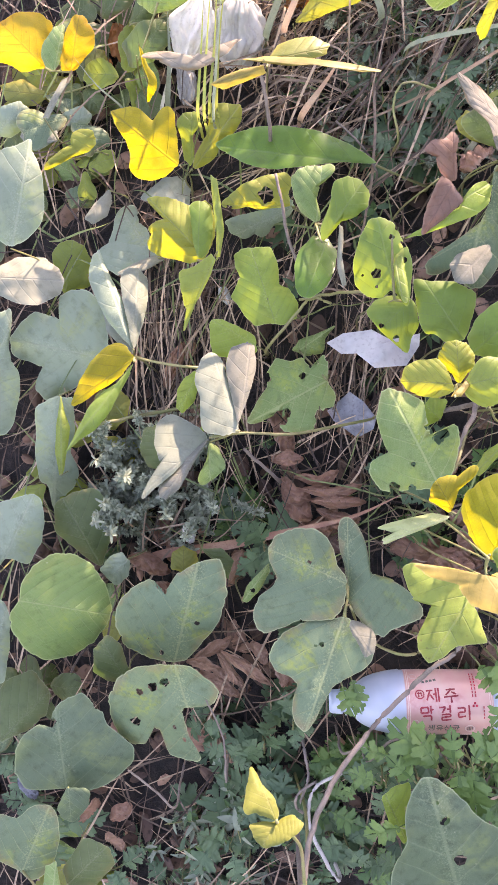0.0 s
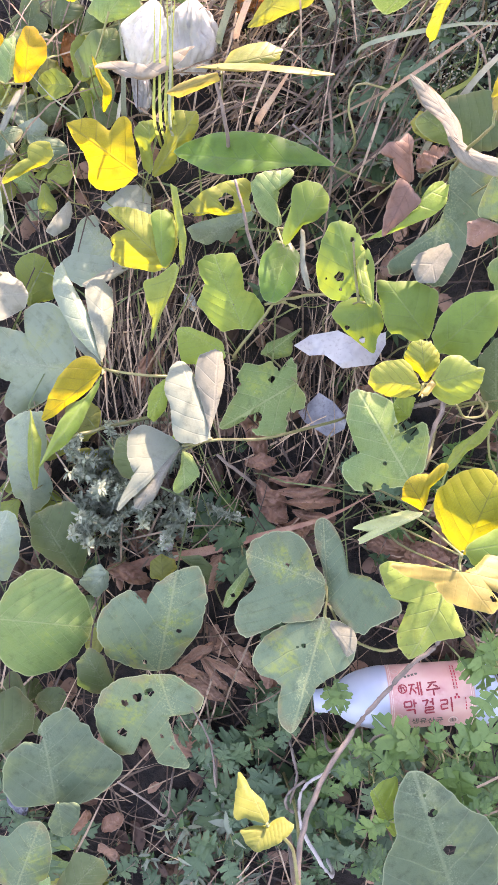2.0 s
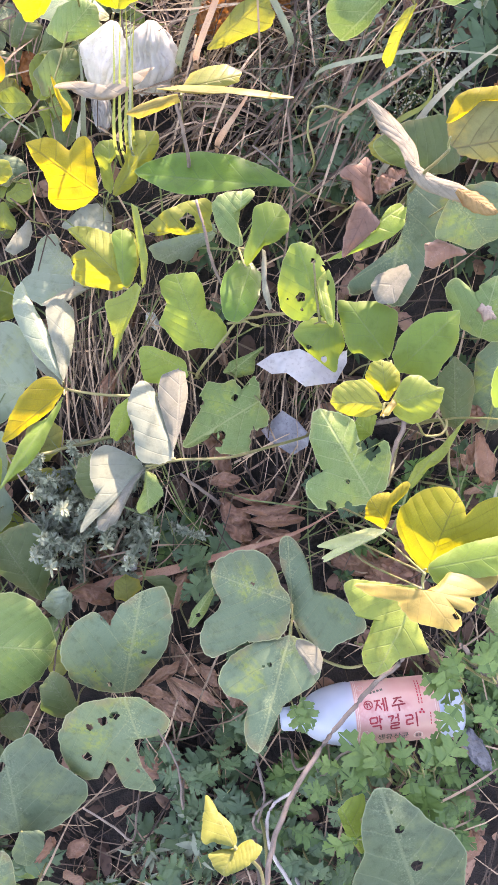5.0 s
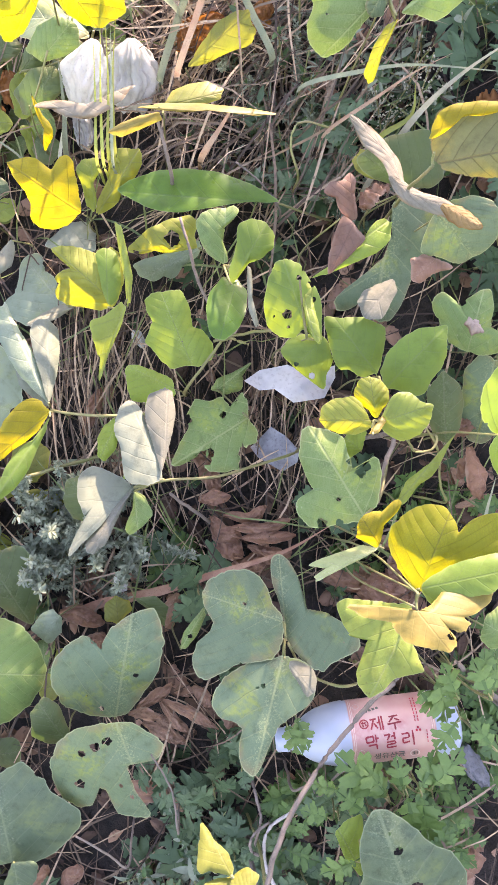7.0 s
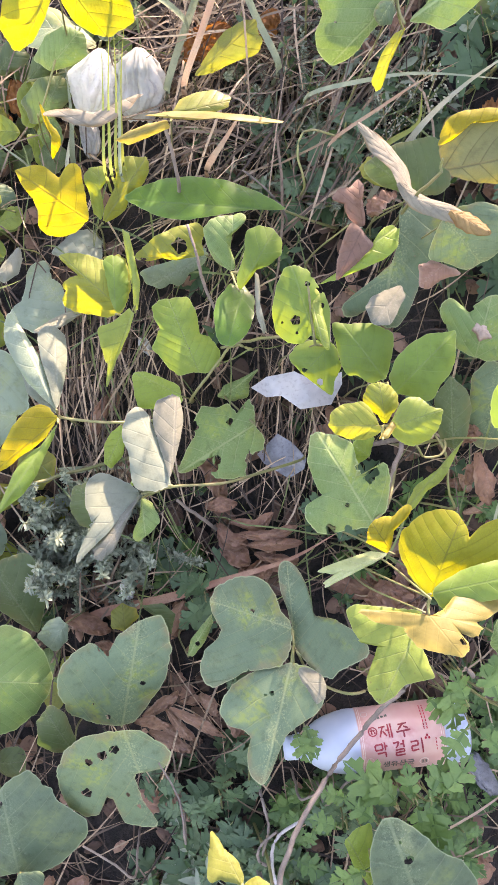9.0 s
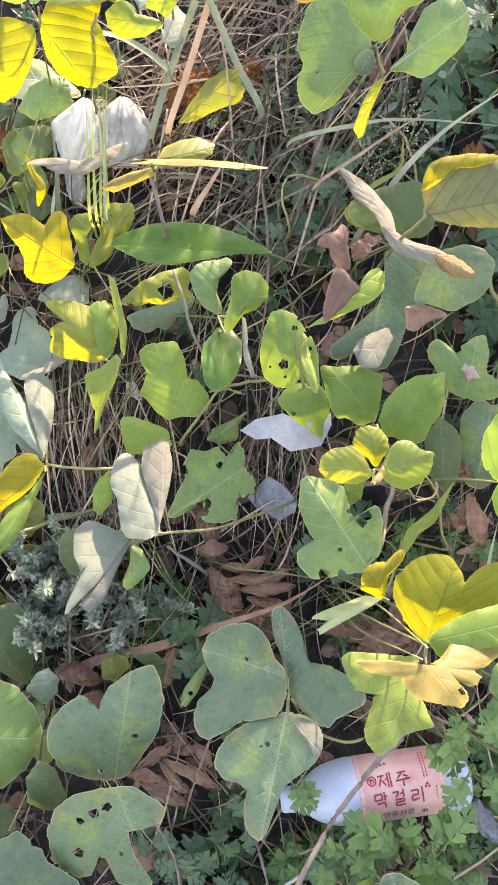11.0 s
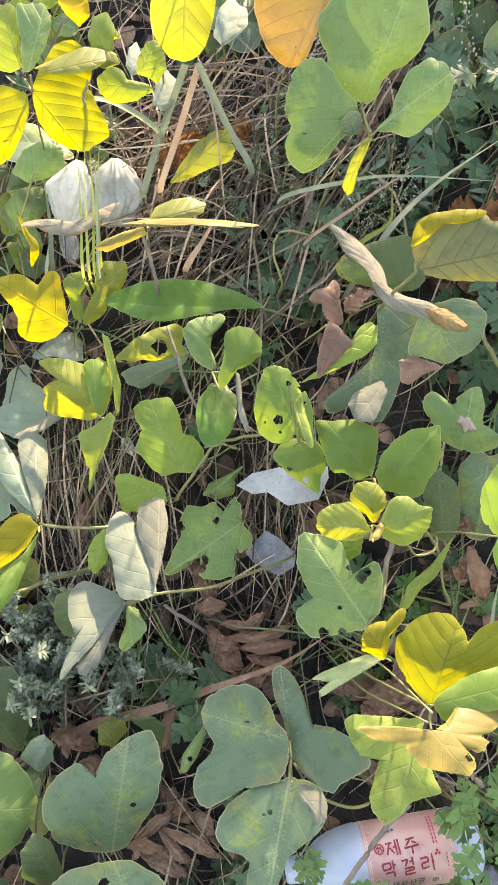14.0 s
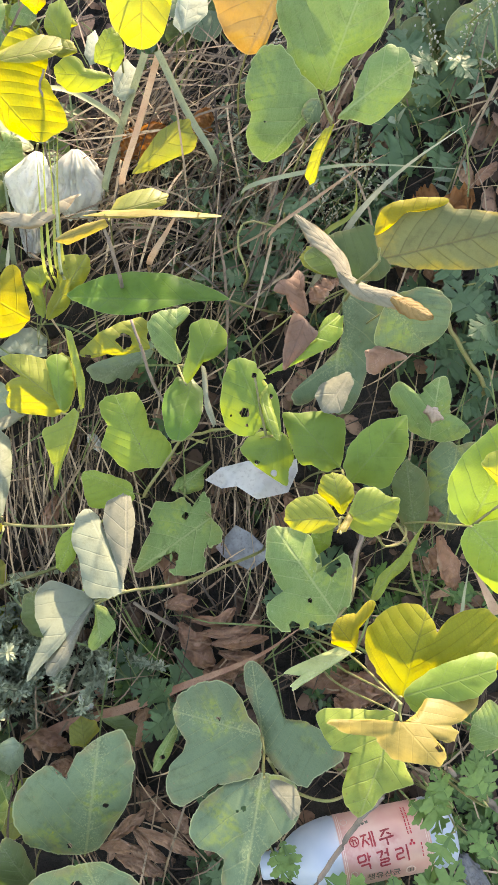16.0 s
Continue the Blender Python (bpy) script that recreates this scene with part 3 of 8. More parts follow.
# light grey look stands in for sky reflected on the leaf
blade(k, pose(-0.116, 0.929, 0.267, -18, -1, 165), "grey", (-35, 39, 17), 0.73, (29, 33, 41, 47, 42, 30, 24, 23, 25, 27, 33, 37, 41, 37, 33, 31, 31, 32, 34, 34, 35, 38, 38, 35, 34, 33, 29, 27, 27, 27))
rooted(k)

k = plant_leaf("kudzu_leaf", "blue-green lobed vine leaf with sunlit curled margin", "leaf", (-0.133, 0.813, 0.247))
blade(k, pose(-0.170, 0.835, 0.252, -12, -12, 124), "bluepale", (-39, 60, -20), 0.85, (38, 32, 29, 28, 29, 31, 45, 56, 59, 56, 55, 57, 49, 43, 40, 41, 45, 51, 51, 44, 41, 39, 39, 41, 41, 42, 64, 67, 60, 50), holes=[(26.9, -38.4, 6.1), (15.4, -35.5, 3.8)])
blade(k, pose(-0.146, 0.789, 0.252, -17, 9, -162), "pale", (-33, 35, 0), 0.30, (34, 33, 33, 35, 38, 33, 30, 28, 28, 27, 26, 26, 27, 29, 33, 31, 31, 32, 34, 38, 37, 32, 29, 27, 27, 25, 25, 26, 29, 33), facing=(0.0, -0.9))
rooted(k)

k = plant_leaf("kudzu_leaf", "crinkled lime green leaf with insect holes", "leaf", (0.054, 0.807, 0.337))
blade(k, pose(0.016, 0.820, 0.346, -53, 3, 175), "limeyellow", (-39, 51, 15), 0.51, (39, 46, 57, 60, 52, 38, 37, 39, 39, 38, 39, 43, 46, 40, 37, 35, 36, 41, 50, 55, 59, 49, 44, 38, 34, 33, 33, 33, 33, 35), ripple=0.006, holes=[(-6, 3, 9.3), (42, 19, 4.3)], facing=(0.0, 0.25))
rooted(k)

k = plant_leaf("kudzu_leaf", "blue-green vine leaf under the lance leaf", "leaf", (0.059, 0.851, 0.301))
blade(k, pose(0.014, 0.843, 0.281, -53, 24, -171), "bluepale", (-49, 43, 0), 0.47, (39, 36, 36, 36, 33, 26, 31, 39, 38, 32, 29, 27, 35, 43, 47, 52, 53, 56, 43, 35, 34, 33, 34, 37, 43, 54, 63, 53, 48, 44))
rooted(k)

k = plant_leaf("kudzu_leaf", "group of upright green vine leaflets on thin stems", "leaf", (0.082, 0.755, 0.351))
blade(k, pose(0.074, 0.784, 0.380, -0, -46, 83), "green", (-39, 30, -12), 0.69, (27, 27, 28, 29, 32, 33, 36, 33, 30, 29, 28, 28, 28, 30, 31, 33, 37, 42, 41, 20, 17, 16, 16, 17, 19, 46, 46, 36, 30, 28), fold=0.4)
blade(k, pose(0.113, 0.726, 0.401, 28, -41, 43), "leafgreen", (-49, 33, 0), 0.59, (31, 32, 33, 35, 40, 43, 48, 42, 33, 31, 30, 32, 36, 42, 45, 49, 32, 21, 20, 21, 22, 25, 28, 31, 37, 35, 35, 33, 31, 30), facing=(0, 0.0))
blade(k, pose(0.084, 0.708, 0.325, -1, 10, -109), "glossy", (-45, 47, 0), 0.59, (48, 48, 44, 42, 41, 39, 37, 36, 36, 35, 36, 39, 40, 39, 41, 45, 46, 48, 54, 51, 51, 51, 48, 47, 44, 43, 44, 46, 48, 49), fold=0.2)
blade(k, pose(0.109, 0.688, 0.360, 4, 19, -87), "pale", (-42, 41, 0), 0.16, (39, 38, 40, 2, 2, 2, 2, 2, 3, 4, 7, 27, 44, 42, 41, 42, 34, 29, 28, 27, 28, 28, 30, 34, 41, 42, 39, 39, 40, 41))
rooted(k)

k = plant_leaf("kudzu_leaf", "lime green two-lobed vine leaf over dry stems", "leaf", (0.025, 0.717, 0.262))
blade(k, pose(0.020, 0.726, 0.272, -24, -42, 116), "bright", (-14, 53, -0), 0.80, (54, 56, 57, 59, 59, 60, 60, 55, 52, 46, 41, 39, 41, 42, 44, 47, 50, 55, 55, 52, 50, 50, 50, 50, 51, 51, 51, 52, 53, 52, 50, 48, 47, 46, 46, 47, 48, 50, 53, 54, 55, 56, 58, 60, 59, 58, 56, 55, 50, 46, 42, 39, 30, 26, 26, 27, 28, 30, 31, 34, 37, 40, 44, 46, 50, 54, 55, 54, 53, 53, 53, 53), fold=-0.12)
rooted(k)

k = plant_leaf("kudzu_leaf", "lime green vine leaf eaten into holes by insects", "leaf", (0.161, 0.609, 0.367))
blade(k, pose(0.146, 0.634, 0.398, -25, -48, 115), "leafgreen", (-43, 48, -5), 0.64, (48, 48, 45, 44, 43, 43, 42, 42, 43, 45, 47, 49, 51, 53, 56, 54, 52, 50, 47, 44, 42, 41, 37, 34, 32, 33, 37, 57, 56, 53, 50, 48, 48, 48, 48, 48, 47, 47, 45, 44, 44, 46, 48, 49, 48, 48, 49, 48), holes=[(-10.4, 9.5, 4.9), (12.3, -23.8, 3.7), (22.8, -15.2, 3.0), (-3.8, -22.8, 3.0), (30.4, -24.7, 3.7), (-23.8, 12.3, 1.8), (-7.6, 23.8, 1.5)], fold=-0.15, facing=(0.0, 0.12))
blade(k, pose(0.163, 0.618, 0.401, 22, 44, -73), "lime", (-34, 40, -3), 1.0, (35, 19, 10, 7, 6, 5, 5, 5, 6, 8, 11, 26, 33, 20, 13, 9, 7, 6, 6, 6, 7, 9, 12, 21), facing=(0.3, -0.6), fold=0.5, ripple=0.005)
blade(k, pose(0.163, 0.606, 0.344, -36, 35, -149), "leafgreen", (-24, 23, 0), 1.47, (21, 21, 22, 24, 28, 32, 26, 22, 21, 21, 22, 23, 23, 24, 27, 27, 26, 22, 20, 19, 18, 17, 18, 19, 20, 21, 24, 24, 22, 21), holes=[(14.2, 19.9, 3.8), (16.1, -1.9, 2.6)], facing=(0, -0.05))
rooted(k)

k = plant_leaf("kudzu_leaf", "pair of smooth bright green pointed vine leaflets", "leaf", (0.239, 0.571, 0.339))
blade(k, pose(0.214, 0.600, 0.362, -30, -31, 131), "leafgreen", (-45, 40, 0), 0.82, (39, 47, 42, 36, 34, 33, 33, 35, 37, 38, 33, 33, 37, 39, 38, 40, 38, 36, 35, 36, 38, 42, 46, 42, 38, 37, 34, 33, 33, 34), fold=-0.1, facing=(0, -0.02))
blade(k, pose(0.265, 0.554, 0.384, 28, -27, 33), "leafgreen", (-44, 50, 0), 0.68, (50, 43, 40, 39, 39, 37, 37, 37, 37, 39, 39, 39, 42, 41, 42, 44, 40, 39, 41, 45, 51, 52, 44, 42, 43, 42, 42, 42, 42, 45), fold=-0.1, facing=(0, -0.02))
rooted(k)

k = plant_leaf("kudzu_leaf", "yellow-green trifoliate vine leaf with raised veins", "leaf", (0.211, 0.488, 0.369))
blade(k, pose(0.182, 0.492, 0.368, -19, 2, 174), "limeyellow", (-29, 27, 0), 0.92, (27, 24, 23, 20, 18, 18, 17, 17, 17, 18, 20, 21, 23, 26, 28, 25, 24, 24, 24, 26, 27, 29, 27, 26, 27, 27, 27, 28, 27, 26), veins=6, fold=-0.12, facing=(0.0, 0.22))
blade(k, pose(0.212, 0.510, 0.383, -4, -22, 92), "limeyellow", (-27, 20, -0), 0.73, (20, 20, 21, 23, 24, 24, 26, 27, 25, 22, 20, 19, 18, 20, 24, 25, 22, 20, 19, 20, 21, 23, 22, 23, 22, 21, 21, 20, 19, 19), veins=6, fold=-0.2, facing=(0.1, 0.22))
blade(k, pose(0.234, 0.473, 0.396, 53, -17, 5), "lime", (-21, 29, 0), 0.93, (29, 23, 20, 20, 21, 23, 24, 25, 25, 24, 22, 21, 21, 21, 23, 25, 26, 27, 27, 28, 29, 30, 29, 28, 29, 27, 27, 27, 27, 27), fold=-0.2, facing=(-0.1, 0.15))
blade(k, pose(0.209, 0.469, 0.392, -4, 4, 57), "yellowpale", (-19, 25, 0), 0.24, (23, 22, 13, 10, 8, 7, 7, 7, 7, 9, 13, 21, 25, 21, 19, 18, 18, 19, 20, 23, 22, 22, 22, 24, 24, 23, 23, 24, 23, 23))
rooted(k)

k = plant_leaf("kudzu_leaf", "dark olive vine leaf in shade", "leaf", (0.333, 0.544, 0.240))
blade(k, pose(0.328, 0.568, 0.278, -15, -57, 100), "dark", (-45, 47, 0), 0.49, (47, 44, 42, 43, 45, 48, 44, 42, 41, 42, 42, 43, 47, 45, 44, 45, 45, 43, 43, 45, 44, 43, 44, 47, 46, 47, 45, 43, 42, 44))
rooted(k)

k = plant_leaf("kudzu_leaf", "dark blue-green vine leaf with pale speckles", "leaf", (0.389, 0.605, 0.321))
blade(k, pose(0.385, 0.582, 0.274, 1, 64, -100), "blue", (-52, 63, -0), 0.55, (62, 64, 63, 63, 62, 63, 60, 60, 61, 65, 72, 71, 67, 59, 52, 49, 55, 61, 65, 66, 69, 61, 57, 57, 60, 61, 61, 60, 61, 62))
rooted(k)

k = plant_leaf("kudzu_leaf", "green two-lobed vine leaf with dry tan scar", "leaf", (0.344, 0.591, 0.348))
blade(k, pose(0.345, 0.611, 0.374, 8, -53, 69), "green", (-32, 39, -6), 1.23, (36, 31, 28, 25, 22, 21, 40, 43, 43, 42, 38, 35, 31, 28, 27, 26, 26, 26, 26, 27, 29, 29, 29, 30, 31, 32, 33, 36, 38, 39, 41, 43, 43, 44, 37, 28, 19, 19, 19, 20, 21, 23, 26, 29, 32, 36, 42, 40), holes=[(23, 15, 5.6), (3, -29, 4.4)])
blade(k, pose(0.350, 0.608, 0.376, 26, 23, -52), "scar", (-12, 14, 0), 0.86, (14, 13, 9, 8, 7, 6, 8, 10, 13, 13, 13, 12, 10, 8, 7, 14, 13, 12, 12, 13, 14, 12, 11, 12, 14, 16, 13, 12, 12, 12), ripple=0.0008, plain=True)
rooted(k)

k = plant_leaf("kudzu_leaf", "large bright green vine leaf at the patch edge", "leaf", (0.318, 0.435, 0.402))
blade(k, pose(0.340, 0.458, 0.441, 27, -51, 45), "bright", (-51, 59, -0), 0.72, (59, 56, 55, 53, 50, 49, 50, 53, 54, 57, 57, 56, 56, 53, 53, 50, 46, 45, 47, 51, 59, 61, 56, 53, 53, 52, 49, 48, 49, 52))
blade(k, pose(0.337, 0.405, 0.391, 55, 38, -35), "bright", (-43, 44, 0), 0.56, (41, 38, 37, 38, 40, 45, 47, 46, 47, 50, 53, 48, 45, 44, 43, 44, 46, 46, 48, 48, 48, 48, 48, 50, 52, 56, 54, 53, 53, 46))
blade(k, pose(0.345, 0.448, 0.459, -60, -29, 153), "limeyellow", (-20, 27, 9), 0.78, (28, 28, 29, 24, 21, 20, 19, 21, 24, 29, 29, 29, 29, 31, 29, 24, 22, 20, 20, 20, 22, 25, 30, 29, 27, 26, 26, 27, 26, 27))
rooted(k)

k = plant_leaf("kudzu_leaf", "large olive-yellow leaf backlit along its upper rim", "leaf", (0.279, 0.666, 0.540))
blade(k, pose(0.344, 0.667, 0.560, 55, -12, -3), "faded", (-67, 77, -7), 0.54, (68, 66, 63, 57, 53, 50, 48, 46, 46, 46, 47, 59, 69, 75, 81, 86, 92, 94, 88, 82, 78, 74, 71, 69, 68, 66, 64, 64, 61, 59, 58, 58, 56, 56, 57, 58, 61, 65, 70, 77, 84, 92, 89, 87, 87, 87, 78, 72), fold=-0.12, veins=8)
stalk(k, [(0.277, 0.661, 0.543), (0.270, 0.670, 0.522), (0.269, 0.695, 0.491)])
# yellow strip laid on the upper rim paints the sun shining through
blade(k, pose(0.305, 0.683, 0.582, 51, -27, 8), "yellow", (-39, 40, -17), 0.52, (24, 21, 19, 18, 17, 17, 18, 20, 24, 28, 31, 33, 32, 33, 34, 35, 39, 27, 4, 4, 3, 3, 4, 4, 5, 7, 27, 47, 41, 30))

k = plant_leaf("kudzu_leaf", "dark green vine leaf behind the dry curled leaf", "leaf", (0.300, 0.759, 0.447))
blade(k, pose(0.291, 0.774, 0.474, -58, -27, 157), "dark", (-25, 48, 21), 0.84, (38, 43, 50, 60, 57, 50, 44, 38, 36, 34, 33, 33, 35, 39, 44, 46, 48, 46, 46, 49, 50, 48, 48, 44, 38, 34, 32, 32, 34, 35))
rooted(k)

k = plant_leaf("kudzu_leaf", "small green leaf under curled brown leaf", "leaf", (0.170, 0.663, 0.407))
blade(k, pose(0.230, 0.678, 0.434, 43, -28, 19), "bright", (-67, 39, 8), 0.23, (35, 37, 42, 45, 53, 65, 68, 31, 17, 16, 18, 22, 29, 71, 58, 52, 45, 40, 38, 38, 39, 42, 47, 57, 57, 52, 43, 38, 35, 34), fold=0.3)
rooted(k)

k = plant_leaf("kudzu_leaf", "blue-green lobed vine leaf with pale sunlit lobe", "leaf", (0.285, 0.767, 0.430))
blade(k, pose(0.269, 0.680, 0.409, -1, 13, -108), "blue", (-89, 89, -13), 0.66, (86, 84, 76, 69, 63, 57, 52, 48, 45, 43, 41, 39, 38, 37, 36, 36, 35, 35, 36, 37, 38, 43, 54, 72, 87, 92, 94, 96, 95, 96, 97, 99, 97, 96, 95, 95, 96, 89, 84, 80, 39, 34, 31, 28, 26, 25, 23, 22, 22, 21, 21, 21, 21, 22, 24, 26, 30, 34, 40, 49, 71, 113, 122, 119, 101, 76, 80, 85, 87, 88, 89, 88), fold=-0.2, facing=(0.0, -0.28))
# overlay in a paler look paints the sunlight on this lobe
blade(k, pose(0.240, 0.629, 0.402, -28, 43, -148), "silver", (-26, 28, 2), 1.0, (25, 24, 22, 22, 19, 16, 15, 14, 15, 17, 22, 23, 26, 21, 17, 16, 15, 15, 17, 19, 20, 23, 22, 23), facing=(0.0, -0.8), fold=-0.05, veins=2)
rooted(k)

k = plant_leaf("kudzu_leaf", "green vine leaf with browned lower margin", "leaf", (0.299, 0.665, 0.481))
# darker blue-green look put in for the shade on this green leaf
blade(k, pose(0.324, 0.655, 0.468, 61, 40, -31), "blue", (-29, 36, -8), 1.42, (34, 35, 35, 33, 32, 32, 31, 29, 29, 29, 29, 30, 31, 31, 34, 34, 34, 33, 32, 32, 33, 34, 32, 27, 26, 26, 28, 31, 33, 32))
blade(k, pose(0.290, 0.642, 0.432, -22, 23, -148), "brown", (-15, 23, -0), 0.95, (22, 21, 20, 17, 14, 12, 12, 11, 12, 14, 18, 29, 25, 19, 16, 14, 13, 13, 13, 14, 15, 15, 15, 17, 20, 18, 17, 17, 18, 20), plain=True)
rooted(k)

k = plant_leaf("kudzu_leaf", "pale grey folded underside of a vine leaf", "leaf", (-0.140, 0.631, 0.259))
blade(k, pose(-0.177, 0.705, 0.278, -5, -14, 112), "bluepale", (-85, 70, -7), 0.19, (66, 64, 64, 68, 73, 82, 90, 84, 76, 71, 69, 63, 60, 60, 63, 68, 76, 91, 82, 76, 74, 74, 77, 69, 65, 65, 67, 85, 75, 69))
blade(k, pose(-0.140, 0.697, 0.279, 21, -16, 91), "silvergrey", (-72, 47, 0), 0.32, (47, 47, 50, 56, 63, 71, 72, 61, 55, 49, 46, 45, 47, 53, 61, 67, 56, 49, 45, 43, 41, 41, 42, 45, 46, 49, 51, 47, 45, 45))
blade(k, pose(-0.165, 0.672, 0.251, -9, -14, 125), "silvergrey", (-40, 34, 0), 0.32, (37, 36, 33, 31, 31, 32, 36, 41, 37, 35, 34, 34, 33, 34, 36, 40, 35, 32, 30, 30, 31, 30, 30, 32, 35, 36, 34, 32, 32, 34))
stalk(k, [(-0.142, 0.638, 0.239), (-0.126, 0.634, 0.236), (-0.077, 0.634, 0.224), (-0.014, 0.658, 0.193)])

k = plant_leaf("kudzu_leaf", "large blue-grey three-lobed vine leaf in shade", "leaf", (-0.217, 0.721, 0.144))
blade(k, pose(-0.262, 0.732, 0.160, -53, -10, 174), "bluepale", (-49, 76, 10), 1.18, (71, 75, 75, 75, 75, 69, 61, 54, 50, 47, 45, 43, 62, 72, 73, 75, 77, 72, 68, 65, 63, 61, 60, 59, 57, 55, 54, 53, 53, 53, 52, 50, 50, 49, 49, 54, 61, 64, 63, 64, 64, 65, 67, 69, 70, 71, 72, 74, 74, 73, 73, 72, 69, 67, 65, 62, 58, 55, 30, 32, 34, 36, 39, 43, 48, 54, 56, 58, 60, 63, 66, 68))
rooted(k)

k = plant_leaf("kudzu_leaf", "vine leaf half yellow and half olive green", "leaf", (-0.138, 0.616, 0.261))
blade(k, pose(-0.174, 0.597, 0.257, -11, 9, -140), "yellow", (-40, 57, 10), 0.42, (42, 49, 60, 63, 56, 46, 45, 46, 46, 47, 44, 44, 45, 45, 42, 41, 42, 46, 50, 56, 61, 59, 52, 47, 40, 36, 35, 35, 36, 37), fold=-0.1, facing=(0.0, 0.3))
# green look on this half stands in for the missing sun
blade(k, pose(-0.179, 0.560, 0.231, -37, 37, -140), "leafgreen", (-73, 68, 0), 0.18, (68, 58, 52, 52, 55, 61, 70, 71, 72, 63, 59, 58, 61, 66, 67, 73, 43, 41, 41, 44, 48, 52, 58, 60, 52, 48, 47, 48, 51, 58), facing=(0, -0.1))
rooted(k)

k = plant_leaf("kudzu_leaf", "narrow lime green upright leaf", "leaf", (-0.262, 0.574, 0.060))
blade(k, pose(-0.259, 0.610, 0.099, 4, -48, 86), "lime", (-53, 61, 0), 0.22, (61, 48, 41, 37, 36, 34, 33, 33, 35, 39, 43, 42, 44, 47, 54, 52, 52, 48, 43, 41, 41, 43, 47, 54, 58, 50, 46, 45, 47, 52))
rooted(k)

k = plant_leaf("kudzu_leaf", "ragged blue-green hanging vine leaf", "leaf", (-0.263, 0.660, 0.130))
blade(k, pose(-0.272, 0.614, 0.070, -10, 52, -101), "bluepale", (-76, 94, 0), 0.35, (94, 87, 85, 87, 93, 102, 99, 61, 62, 73, 81, 85, 94, 83, 78, 77, 77, 79, 84, 94, 108, 91, 85, 87, 83, 81, 80, 70, 66, 76))
rooted(k)

k = plant_leaf("kudzu_leaf", "blue-green vine leaf at the patch edge", "leaf", (-0.363, 0.689, 0.145))
blade(k, pose(-0.350, 0.685, 0.140, 34, -45, 47), "bluepale", (-1, 99, 14), 0.51, (42, 53, 106, 108, 114, 101, 71, 57, 49, 45, 43, 43, 46, 50, 59, 70, 74, 82, 97, 111, 103, 83, 72, 60, 53, 45, 38, 35, 33, 36))
rooted(k)

k = plant_leaf("kudzu_leaf", "pale broad vine leaf glaring in the sun", "leaf", (-0.366, 0.786, 0.234))
blade(k, pose(-0.306, 0.784, 0.232, 18, 1, -2), "pale", (-60, 53, 0), 0.60, (53, 51, 51, 53, 53, 56, 62, 59, 57, 58, 52, 50, 50, 50, 52, 57, 67, 61, 58, 57, 57, 59, 63, 66, 68, 64, 61, 61, 57, 54), ripple=0.005)
rooted(k)

k = plant_leaf("kudzu_leaf", "broad grey-green vine leaf with pale midrib", "leaf", (-0.308, 0.771, 0.296))
blade(k, pose(-0.302, 0.819, 0.344, 13, -43, 72), "bluepale", (-66, 71, -10), 0.59, (66, 62, 62, 66, 68, 70, 75, 73, 73, 73, 64, 59, 58, 58, 62, 64, 67, 67, 68, 71, 73, 76, 72, 67, 64, 63, 61, 61, 64, 74))
rooted(k)

k = plant_leaf("kudzu_leaf", "olive green rounded vine leaf", "leaf", (-0.270, 0.817, 0.173))
blade(k, pose(-0.257, 0.844, 0.202, 13, -47, 73), "lime", (-41, 37, 5), 0.79, (35, 37, 38, 39, 41, 41, 42, 39, 35, 31, 29, 28, 31, 36, 42, 38, 36, 35, 37, 41, 44, 38, 35, 34, 35, 34, 33, 34, 35, 34))
rooted(k)

k = plant_leaf("kudzu_leaf", "yellow-green sunlit two-lobed vine leaf", "leaf", (-0.211, 0.933, 0.330))
blade(k, pose(-0.243, 0.935, 0.333, -49, 15, -167), "limeyellow", (-28, 54, 15), 0.38, (30, 42, 53, 60, 47, 36, 30, 28, 29, 31, 35, 34, 34, 34, 33, 33, 34, 36, 42, 48, 52, 55, 48, 15, 15, 16, 17, 20, 22, 25))
rooted(k)

k = plant_leaf("kudzu_leaf", "orange-yellow autumn vine leaf with brown specks", "leaf", (-0.291, 1.053, 0.381))
blade(k, pose(-0.320, 1.063, 0.411, -60, -43, 159), "orange", (-43, 26, 0), 1.20, (36, 37, 41, 41, 41, 43, 42, 34, 30, 29, 30, 33, 34, 35, 37, 43, 39, 37, 38, 40, 42, 45, 42, 41, 38, 36, 35, 35, 34, 34))
blade(k, pose(-0.245, 1.063, 0.411, 35, -63, 52), "orange", (-38, 36, 0), 0.66, (36, 36, 33, 28, 26, 25, 24, 24, 25, 27, 32, 36, 38, 44, 39, 36, 35, 33, 30, 29, 29, 31, 36, 41, 41, 42, 39, 37, 38, 38))
blade(k, pose(-0.270, 1.039, 0.417, 14, -42, 71), "green", (-29, 33, -7), 0.46, (29, 28, 28, 26, 26, 26, 28, 32, 34, 34, 33, 30, 29, 29, 28, 28, 29, 32, 32, 32, 31, 28, 27, 27, 28, 29, 31, 36, 36, 31))
rooted(k)

k = plant_leaf("kudzu_leaf", "white sunlit underside of a curled leaf", "leaf", (-0.274, 0.979, 0.315))
blade(k, pose(-0.303, 0.992, 0.320, -19, -3, 171), "pale", (-32, 23, 10), 0.90, (25, 26, 29, 28, 28, 29, 32, 28, 25, 23, 23, 24, 26, 31, 31, 27, 26, 26, 26, 25, 25, 27, 30, 31, 29, 26, 25, 25, 26, 25))
